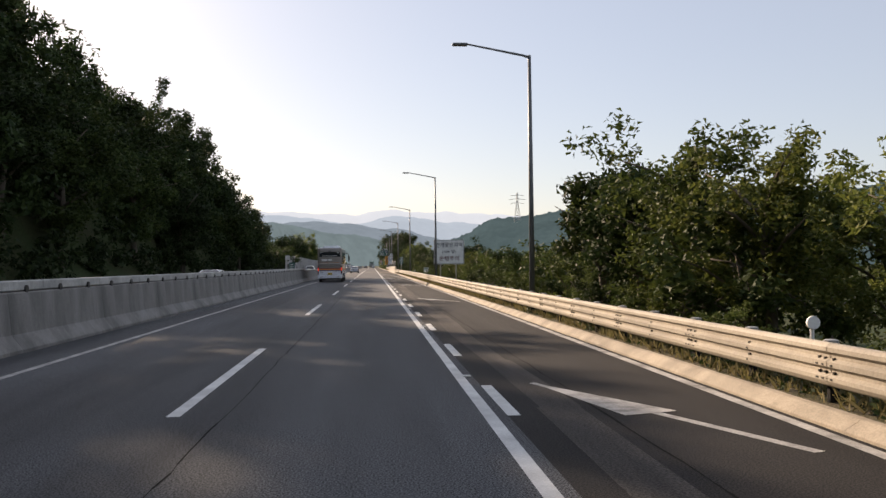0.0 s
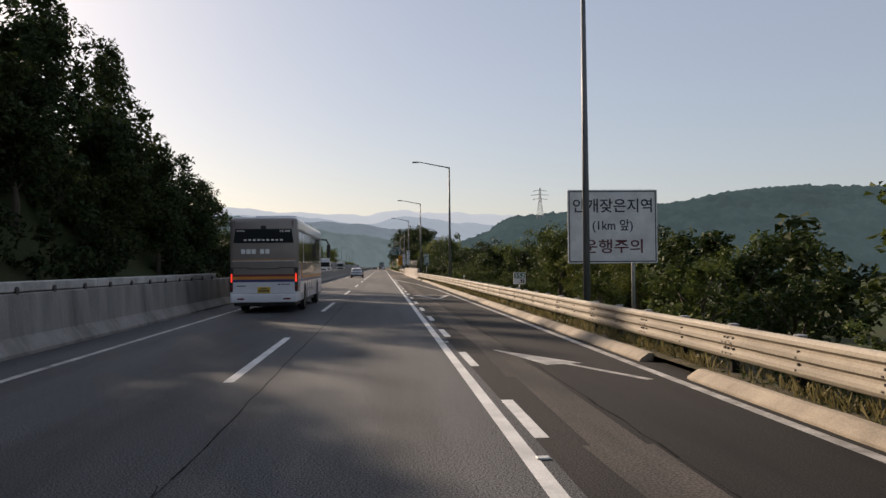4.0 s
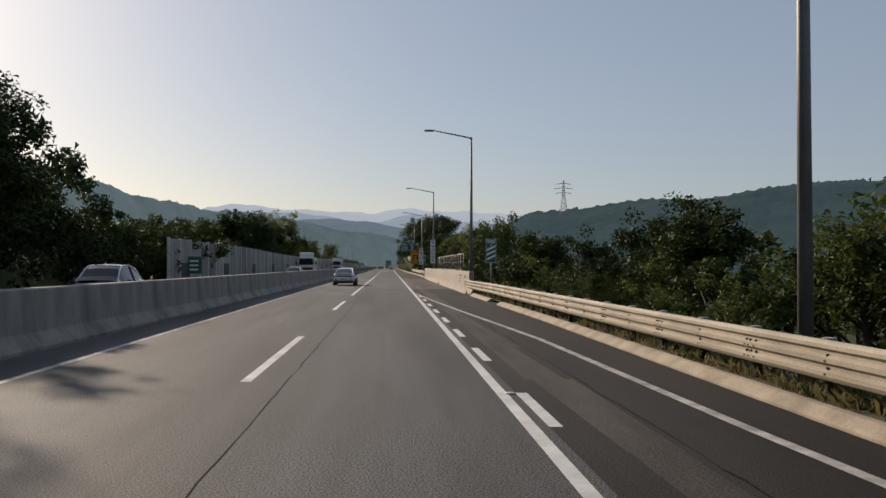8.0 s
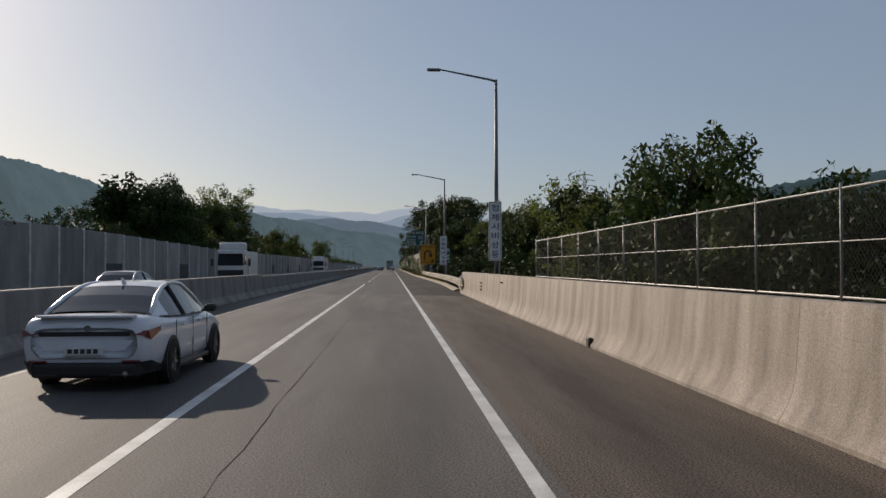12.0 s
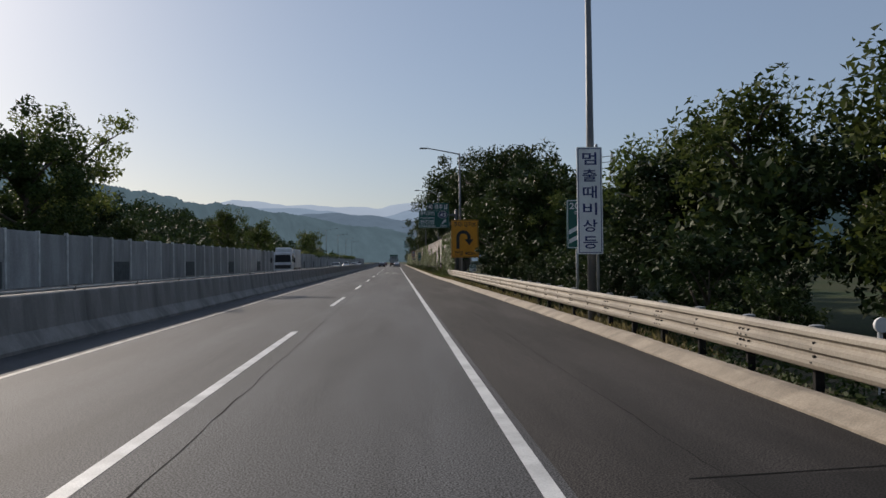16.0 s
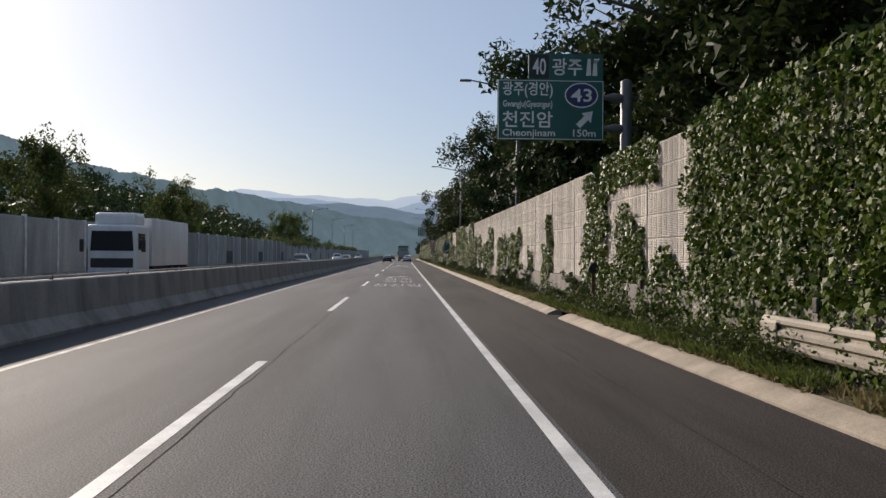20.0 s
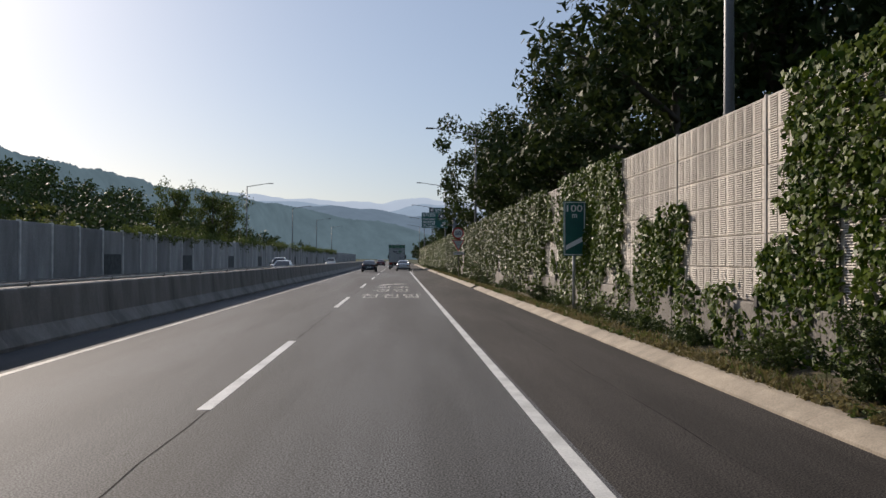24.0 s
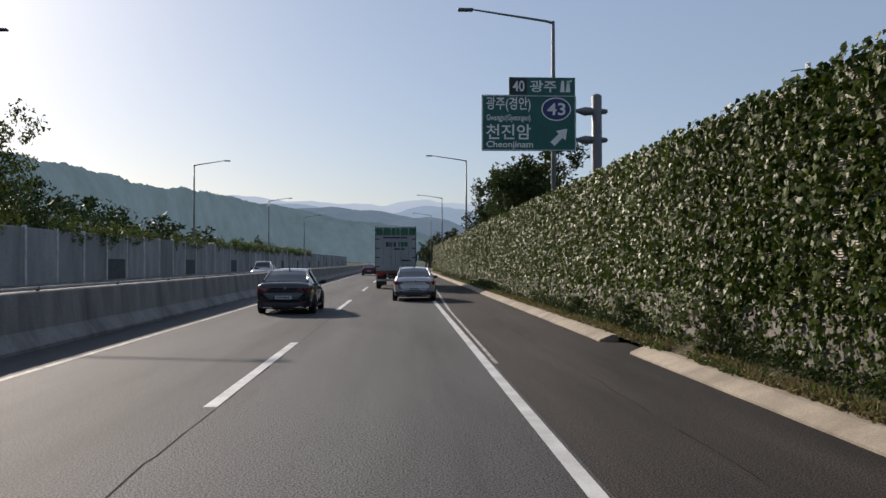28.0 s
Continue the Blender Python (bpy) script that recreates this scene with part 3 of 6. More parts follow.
for i in range(40):
    y = 226 + 10 * i
    Build().tube([(-7.08, y, 1.16), (-7.08, y + 9.99, 1.16)], 0.03, 6).part("top_rail", M_COPING, median)
for i in range(80):
    y = 228 + 5 * i
    Build().cbox(-7.11, -7.05, y - 0.03, y + 0.03, 1.09, 1.19, 0.008).part("rail_bracket", M_BOLT, median)

# ---- sound wall on the far side ----
SX = -18.5
sound = tagged(new("sound_wall_far"), "tall grey panelled sound wall with light posts beyond the oncoming lanes", "sound wall", kind="structure")


def sound_top(y):
    return 4.1 - 0.55 * fade(215, 290, y)


SPOST = Build().cbox(SX - 0.1, SX + 0.12, -0.09, 0.09, -0.2, 4.15, 0.015).mesh("sound_post", material("sound_post_light", (0.55, 0.55, 0.53), 0.6, scale=2, vary=0.12))
y = 192.0
i = 0
while y < 760:
    p = new("sound_post", SPOST)
    p.parent, p.location = sound, (0, y, sound_top(y) - 4.15)
    Build().cbox(SX - 0.06, SX + 0.06, y + 0.09, y + 3.91, 0.55, sound_top(y) - 0.02 - 0.12 * random.random(), 0.02).part("sound_panel", M_SOUND, sound)
    i += 1
    if i % 5 == 2:
        Build().cbox(SX + 0.06, SX + 0.1, y + 0.3, y + 3.6, 0.6, 1.9, 0.01).part("dark_panel", material("absorber_dark", (0.06, 0.07, 0.07), 0.8, scale=3, vary=0.2) if i == 2 else bpy.data.materials["absorber_dark"], sound)
    y += 4.0
Build().cbox(SX - 0.25, SX + 0.25, 191, 760, -0.1, 0.55, 0.03).part("footing", M_MEDIAN, sound)

# ---- noise wall beside the shoulder ----
NX, NTOP, BAY = 5.8, 4.12, 4.085
noise_wall = tagged(new("noise_wall_near"), "cream louvred noise wall panels on a stained concrete base", "noise wall", kind="structure")
ROW = (NTOP - 1.06) / 6


def louvre_panel(length, height):
    """A panel with eleven upright fields of short slats."""
    b = Build().cbox(NX - 0.015, NX + 0.09, 0.06, length - 0.06, 0.004, height - 0.004, 0.01)
    n, m = 11, 13
    w = (length - 0.2) / n
    h = (height - 0.05) / m
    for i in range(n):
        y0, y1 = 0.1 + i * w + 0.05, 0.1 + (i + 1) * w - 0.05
        # dark sheet proud of the face paints in the shade of the slots
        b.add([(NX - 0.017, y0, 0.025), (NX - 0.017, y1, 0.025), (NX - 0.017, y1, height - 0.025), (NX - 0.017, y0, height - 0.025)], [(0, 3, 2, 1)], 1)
        for k in range(m):
            z = 0.025 + k * h
            b.add([(NX - 0.018, y0, z + h * 0.75), (NX - 0.018, y1, z + h * 0.75), (NX - 0.030, y1, z + h * 0.28), (NX - 0.030, y0, z + h * 0.28), (NX - 0.018, y0, z + h * 0.2), (NX - 0.018, y1, z + h * 0.2)],
                  [(0, 1, 2, 3), (3, 2, 5, 4)])
    return b.mesh("louvre_panel", [M_NOISE, M_SLOT_SHADE])


LP = louvre_panel(BAY, ROW)
NPOST = Build().cbox(NX - 0.03, NX + 0.12, -0.035, 0.035, 0.9, NTOP + 0.03, 0.012).mesh("wall_post", material("wall_post_cream", (0.36, 0.33, 0.285), 0.6, scale=2, vary=0.1))
M_NBASE = material("noise_wall_base", (0.20, 0.18, 0.155), 0.85, scale=0.9, vary=0.2, bump=0.5, fine=25, streak=(1, 1, 0.3))
y = 311.05
while y < 600:
    p = new("wall_post", NPOST)
    p.parent, p.location = noise_wall, (0, y, 0)
    if y < 475:
        for k in range(6):
            ob = new("louvre_panel", LP)
            ob.parent, ob.location = noise_wall, (random.uniform(-0.006, 0.006), y, 1.06 + ROW * k)
    else:
        Build().cbox(NX - 0.03, NX + 0.1, y + 0.06, y + BAY - 0.06, 1.06, NTOP, 0.012).part("louvre_panel", M_NOISE, noise_wall)
    Build().cbox(NX - 0.12, NX + 0.2, y + 0.006, y + BAY - 0.006, -0.3, 1.05, 0.02).part("base_block", M_NBASE, noise_wall)
    if y < 475:
        Build().cbox(NX - 0.18, NX - 0.07, y - 0.07, y + 0.07, 0.98, 1.18, 0.02).part("anchor_cap", M_BOLT, noise_wall)
    y += BAY

# ---- verge strip between kerb and wall ----
vb = Build()
vy = [-40 + 2 * i for i in range(340)]
for y in vy:
    w, k0 = fade(308, 316, y), kerb_x(y) + (0.22 if y < 200 else 0.36)
    for u in (0.0, 0.4, 1.0, 1.7, 2.4):
        x = k0 + (5.72 - k0) * u if w > 0.5 else k0 + (7.75 - k0) * u / 2.4
        z = (0.13 + 0.17 * fade(0, 1, u)) * w + (0.11 - 0.33 * fade(0.6, 2.4, u)) * (1 - w)
        vb.v.append((x, y, z + 0.05 * noise.noise((x * 1.5, y * 0.5, 0)) * (u > 0)))
vb.f = [(j * 5 + i, j * 5 + i + 1, (j + 1) * 5 + i + 1, (j + 1) * 5 + i) for j in range(len(vy) - 1) for i in range(4) if not 164 < vy[j] < 232]
vb.m = [0] * len(vb.f)
tagged(vb.part("verge", M_SOIL, smooth=True), "dry soil verge with dead leaves behind the kerb", "verge", kind="structure")

# ---- street lamps ----
def street_lamp(x, y, h, side=-1, arm=2.6, label="grey steel street lamp with a long arm and flat head"):
    t = thing("street_lamp", label, "street lamp", (x, y, -0.3), "street lamps along the motorway")
    Build().tube([(0, 0, 0), (0, 0, h * 0.5), (0, 0, h + 0.3)], [0.115, 0.095, 0.065], 12).part("pole", M_POLE, t, smooth=True)
    Build().cbox(-0.2, 0.2, -0.2, 0.2, 0.2, 0.32, 0.02).part("base_plate", M_POLE, t)
    Build().tube([(0, 0, h + 0.22), (side * 0.3, 0, h + 0.30), (side * arm, 0, h + 0.72)], [0.06, 0.05, 0.035], 8).part("arm", M_POLE, t, smooth=True)
    b = Build()
    c = side * arm
    b.cbox(min(c, c + side * 0.62), max(c, c + side * 0.62), -0.14, 0.14, h + 0.66, h + 0.76, 0.03)
    b.part("lamp_head", M_POLE, t, "flat grey lamp head")
    return t


for x, y, h in ((7.0, 34.2, 10.1), (6.7, 82.4, 10.1), (6.3, 129.2, 10.0), (5.85, 174.1, 10.2), (5.5, 215.8, 10.1), (5.8, 258.4, 9.9), (5.9, 304.0, 10.1), (6.4, 350.2, 10.6), (6.3, 395.5, 10.6),
                (6.2, 445.6, 11.2), (6.5, 493.8, 11.3), (6.6, 541, 11.3), (6.6, 589, 11.3), (6.6, 637, 11.3)):
    street_lamp(x - (0.13 if y < 320 else 0), y, h, -1, 2.5 if y < 430 else 3.2)
for x, y, h in ((-20.2, 498, 11.4), (-19.8, 545, 11.2), (-19.7, 592, 11.0), (-19.7, 640, 11.0)):
    street_lamp(x, y, h, 1, 2.9, "grey steel street lamp behind the far sound wall")

# ---- mountains far away ----
def ridge(name, mat, label, pts, depth, base=-20, seed=0, rough=1.0, step=12, rows=10, crowns=0.0):
    """A wooded ridge: crest places (x, y, height), falling towards the road."""
    b = Build()
    xs2 = []
    for (xa, ya, ha), (xb, yb, hb) in zip(pts, pts[1:]):
        n = max(2, int(math.hypot(xb - xa, yb - ya) / step))
        for i in range(n):
            u = i / n
            s = u * u * (3 - 2 * u)
            xs2.append((xa + (xb - xa) * u, ya + (yb - ya) * u, ha + (hb - ha) * s))
    xs2.append(pts[-1])
    for j in range(rows + 1):
        w = j / rows
        for x, y, h in xs2:
            d = math.hypot(x, y - 200) or 1
            k = 1 - w * depth / d
            px, py = x * k, 200 + (y - 200) * k
            z = base + (h - base) * math.cos(w * math.pi / 2) ** 0.8
            z += rough * (noise.noise((px * 0.012, py * 0.012, seed)) * 8 * (1 - 0.4 * w) + noise.noise((px * 0.09, py * 0.09, seed)) * 2.2 + abs(noise.noise((px * 0.25, py * 0.25, seed))) * 2.0)
            if crowns:
                near = noise.voronoi((px / 6.5, py / 6.5, z / 9))[0][0]
                z += crowns * (0.5 - near) + 1.4 * noise.noise((px * 0.5, py * 0.5, z * 0.3))
            b.v.append((px, py, z))
    n = len(xs2)
    b.f = [(j * n + i, j * n + i + 1, (j + 1) * n + i + 1, (j + 1) * n + i) for j in range(rows) for i in range(n - 1)]
    b.m = [0] * len(b.f)
    return tagged(b.part(name, mat, smooth=True), label, "mountain", kind="structure")


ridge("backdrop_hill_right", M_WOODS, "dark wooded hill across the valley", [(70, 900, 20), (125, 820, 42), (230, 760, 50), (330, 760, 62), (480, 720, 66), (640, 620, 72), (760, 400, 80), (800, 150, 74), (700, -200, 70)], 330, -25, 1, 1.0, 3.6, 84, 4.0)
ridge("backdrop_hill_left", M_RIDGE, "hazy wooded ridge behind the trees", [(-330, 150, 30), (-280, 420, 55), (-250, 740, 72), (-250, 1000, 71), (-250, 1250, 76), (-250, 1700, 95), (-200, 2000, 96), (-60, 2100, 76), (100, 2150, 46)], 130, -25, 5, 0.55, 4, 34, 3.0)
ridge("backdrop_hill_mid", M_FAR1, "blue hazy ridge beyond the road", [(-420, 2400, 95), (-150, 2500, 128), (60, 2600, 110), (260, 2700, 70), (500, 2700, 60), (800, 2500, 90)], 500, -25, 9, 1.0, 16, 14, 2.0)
ridge("backdrop_mountain", M_FAR2, "mountain ridge painted in pale blue haze", [(-900, 3600, 190), (-560, 3600, 215), (-330, 3700, 210), (-60, 3700, 175), (120, 3700, 210), (330, 3700, 180), (700, 3600, 150)], 500, -25, 12, 1.7, 30, 10)
ridge("backdrop_mountain_far", M_FAR3, "far mountain crest painted in the palest haze", [(-1200, 4200, 235), (-700, 4200, 285), (-420, 4200, 262), (-100, 4300, 250), (60, 4300, 278), (300, 4300, 262), (900, 4200, 230)], 300, -25, 17, 2.2, 34, 8)

# ---- pylons ----
def pylon(x, y, z, h, label):
    t = thing("power_pylon", label, "pylon", (x, y, z), "pylons on the hill")
    b = Build()
    w = h * 0.11
    for sx in (-1, 1):
        for sy in (-1, 1):
            b.tube([(sx * w, sy * w, 0), (sx * w * 0.28, sy * w * 0.28, h * 0.62), (sx * w * 0.12, sy * w * 0.12, h)], 0.16, 4)
    for k in range(9):
        u0, u1 = k / 9, (k + 1) / 9
        f = lambda u: w * (1 - u * 1.16) if u < 0.62 else w * (0.28 - (u - 0.62) * 0.42)
        a, c = f(u0), f(u1)
        for s in (-1, 1):
            b.tube([(-a, s * a, h * u0), (c, s * c, h * u1)], 0.09, 4)
            b.tube([(a, s * a, h * u0), (-c, s * c, h * u1)], 0.09, 4)
    b.part("lattice", M_GALV, t)
    for u, l in ((0.66, 0.21), (0.78, 0.25), (0.9, 0.2)):
        Build().tube([(-h * l, 0, h * u), (0, 0, h * u + 0.8), (h * l, 0, h * u)], 0.2, 4).part("cross_arm", M_GALV, t)
    return t


pylon(121.7, 709.7, 34, 27, "grey lattice power pylon in front of the wooded hill")

# ---- signs ----
M_WHITE = material("sign_white", (0.80, 0.80, 0.78), 0.5, scale=2, vary=0.05, fine=20)
M_SIGN_GREY = material("sign_white_weathered", (0.76, 0.76, 0.74), 0.6, scale=1.5, vary=0.08, fine=20)
M_GREEN = material("sign_green", (0.010, 0.105, 0.085), 0.45, scale=2, vary=0.08, fine=20)
M_NAVY = material("sign_navy", (0.02, 0.03, 0.13), 0.45, scale=2, vary=0.08)
M_AMBER = material("sign_amber", (0.70, 0.30, 0.015), 0.5, scale=2, vary=0.06, fine=20)
M_BLACK = material("sign_black", (0.018, 0.018, 0.02), 0.5, scale=3, vary=0.1)
M_RED = material("sign_red", (0.42, 0.03, 0.025), 0.5, scale=2, vary=0.08)
M_INK = material("sign_ink", (0.03, 0.03, 0.05), 0.6, scale=3, vary=0.1)


def lettering(body, width, height, mat, parent, x, y, z, name="lettering", flat=False, label="", bold=0.014):
    """Words fitted into width and height, centred at x, z, facing the oncoming driver; flat: painted on the road."""
    cu = bpy.data.curves.new("letters", "FONT")
    cu.body, cu.align_x, cu.align_y = body, "CENTER", "CENTER"
    cu.resolution_u = 3
    cu.offset = bold
    tmp = new("letters", cu)
    bpy.context.view_layer.update()
    me = bpy.data.meshes.new_from_object(tmp)
    bpy.data.objects.remove(tmp)
    n = len(me.vertices)
    co = np.empty(n * 3, np.float32)
    me.vertices.foreach_get("co", co)
    co = co.reshape(-1, 3)
    lo, hi = co.min(0), co.max(0)
    c, s = (lo + hi) / 2, hi - lo
    u = (co[:, 0] - c[0]) * width / s[0]
    w = (co[:, 1] - c[1]) * height / s[1]
    out = np.stack([u + x, w + y, np.full(n, z)], 1) if flat else np.stack([u + x, np.full(n, y), w + z], 1)
    me.vertices.foreach_set("co", out.astype(np.float32).ravel())
    me.materials.clear()
    me.materials.append(mat)
    me.update()
    me.name = name
    ob = new(name, me)
    ob.parent = parent
    return tagged(ob, label)


def plate(parent, x0, x1, z0, z1, mat, y=0.0, name="board", depth=0.03, r=0.04):
    """A sheet-metal board with rounded corners."""
    b = Build()
    ring = []
    for cx, cz, a0 in ((x1 - r, z1 - r, 0), (x0 + r, z1 - r, 90), (x0 + r, z0 + r, 180), (x1 - r, z0 + r, 270)):
        for k in range(4):
            a = radians(a0 + 30 * k)
            ring.append((cx + r * math.cos(a), cz + r * math.sin(a)))
    b.extrude_y(ring, y, y + depth)
    return b.part(name, mat, parent)


def rim(parent, x0, x1, z0, z1, w, mat, y, name="border"):
    b = Build()
    for q in ((x0, x1, z1 - w, z1), (x0, x1, z0, z0 + w), (x0, x0 + w, z0 + w, z1 - w), (x1 - w, x1, z0 + w, z1 - w)):
        b.box(q[0], q[1], y - 0.004, y, q[2], q[3])
    return b.part(name, mat, parent)


def post(parent, x, z0, z1, r=0.045, y=0.08, mat=None):
    return Build().tube([(x, y, z0), (x, y, z1)], r, 10).part("post", mat or M_GALV, parent, smooth=True)


def shape(parent, pts, mat, y, name, depth=0.004):
    return Build().extrude_y([p for p in pts], y - depth, y).part(name, mat, parent)


# fog warning board
s = thing("fog_warning_sign", "large white board with dark Korean lettering on two posts", "road sign", (0, 84.9, 0))
plate(s, 6.56, 9.56, 1.72, 4.14, M_SIGN_GREY)
rim(s, 6.60, 9.52, 1.76, 4.10, 0.035, M_INK, 0)
lettering("안개잦은지역", 2.65, 0.46, M_INK, s, 8.06, -0.006, 3.62)
lettering("(1km 앞)", 1.35, 0.44, M_INK, s, 8.06, -0.006, 2.95)
lettering("운행주의", 2.0, 0.46, material("sign_maroon", (0.12, 0.025, 0.03), 0.6, scale=3, vary=0.1), s, 8.06, -0.006, 2.28)
for x in (7.2, 8.75):
    post(s, x, -1.2, 4.0, 0.06)


def countdown(x0, x1, z0, z1, y, n, words):
    s = thing("countdown_sign", "green exit countdown sign with white slanting bars on a post", "road sign", (0, y, 0), "exit countdown signs")
    plate(s, x0, x1, z0, z1, M_GREEN)
    rim(s, x0 + 0.025, x1 - 0.025, z0 + 0.025, z1 - 0.025, 0.02, M_WHITE, 0)
    cx, w, h = (x0 + x1) / 2, x1 - x0, z1 - z0
    lettering(words, w * 0.72, h * 0.13, M_WHITE, s, cx, -0.006, z1 - h * 0.13)
    lettering("m", w * 0.22, h * 0.07, M_WHITE, s, cx, -0.006, z1 - h * 0.27)
    for k in range(n):
        zb = z0 + h * (0.10 + 0.19 * k)
        shape(s, [(x0 + 0.07, zb), (x1 - 0.07, zb + h * 0.17), (x1 - 0.07, zb + h * 0.26), (x0 + 0.07, zb + h * 0.09)], M_WHITE, -0.001, "bar")
    post(s, cx, -0.6, z1 - 0.1)


countdown(5.76, 6.39, 1.83, 3.22, 166.0, 3, "300")
countdown(5.76, 6.40, 2.0, 3.46, 262.0, 2, "200")
countdown(5.03, 5.66, 1.79, 3.34, 404.5, 1, "100")


def upright_sign(x0, x1, z0, z1, y, words):
    s = thing("vertical_sign", "narrow white vertical sign with navy Korean letters on the lamp post", "road sign", (0, y, 0), "vertical signs")
    plate(s, x0, x1, z0, z1, M_WHITE)
    rim(s, x0 + 0.03, x1 - 0.03, z0 + 0.03, z1 - 0.03, 0.018, M_NAVY, 0)
    step = (z1 - z0 - 0.16) / len(words)
    for i, ch in enumerate(words):
        lettering(ch, (x1 - x0) * 0.56, step * 0.74, M_NAVY, s, (x0 + x1) / 2, -0.006, z1 - 0.08 - step * (i + 0.5))
    post(s, (x0 + x1) / 2 + 0.2, -0.4, z1 + 0.08, 0.035)
    Build().box((x0 + x1) / 2 - 0.05, (x0 + x1) / 2 + 0.3, 0.06, 0.1, z0 + 0.4, z0 + 0.46).part("bracket", M_GALV, s)


upright_sign(4.98, 5.56, 1.92, 4.56, 215.45, "정체시비상등")
upright_sign(5.21, 5.85, 1.81, 4.48, 257.9, "멈출때비상등")

# sharp bend warning
s = thing("sharp_bend_sign", "amber warning sign with a black hairpin arrow and Korean letters", "road sign", (0, 303.6, 0))
plate(s, 5.03, 7.15, 1.92, 4.86, M_AMBER, r=0.07)
rim(s, 5.07, 7.11, 1.96, 4.82, 0.03, M_BLACK, 0)
lettering("주의! 급커브", 1.75, 0.40, M_BLACK, s, 6.09, -0.006, 4.50)
lettering("전방 400m", 1.65, 0.34, M_BLACK, s, 6.09, -0.006, 2.26)
arc = [(5.98 + 0.56 * math.cos(radians(180 - 9 * i)), 3.48 + 0.56 * math.sin(radians(180 - 9 * i))) for i in range(21)]
inner = [(5.98 + 0.31 * math.cos(radians(9 * i)), 3.48 + 0.31 * math.sin(radians(9 * i))) for i in range(21)]
b = Build()
ring = [(5.42, 2.60)] + arc + [(6.54, 3.30), (6.29, 3.30)] + inner + [(5.67, 2.60)]
outer = [(5.42, 2.60)] + arc + [(6.54, 3.30)]
inn = [(5.67, 2.60)] + inner[::-1] + [(6.29, 3.30)]
for (a, c2), (d, e) in zip(zip(outer, outer[1:]), zip(inn, inn[1:])):
    b.add([(a[0], -0.006, a[1]), (c2[0], -0.006, c2[1]), (e[0], -0.006, e[1]), (d[0], -0.006, d[1])], [(0, 3, 2, 1)])
b.add([(6.08, -0.006, 3.34), (6.76, -0.006, 3.34), (6.44, -0.006, 2.86)], [(0, 2, 1)])
b.part("hairpin_arrow", M_BLACK, s)
for x in (5.85, 6.55):
    post(s, x, -0.4, 4.7, 0.05)

# kilometre posts
for y, low in ((93.2, ".8"), (299.1, ".6")):
    s = thing("kilometre_post", "small green and white kilometre sign on a post", "road sign", (0, y, 0), "kilometre posts")
    plate(s, 6.03, 6.53, 0.88, 1.38, M_WHITE, r=0.03)
    plate(s, 6.05, 6.51, 1.12, 1.36, M_GREEN, y=-0.004, r=0.015, name="green_field", depth=0.004)
    lettering("352", 0.40, 0.18, M_WHITE, s, 6.28, -0.01, 1.24)
    lettering(low, 0.26, 0.17, M_BLACK, s, 6.36, -0.01, 1.0)
    post(s, 6.28, -0.4, 1.3, 0.025)

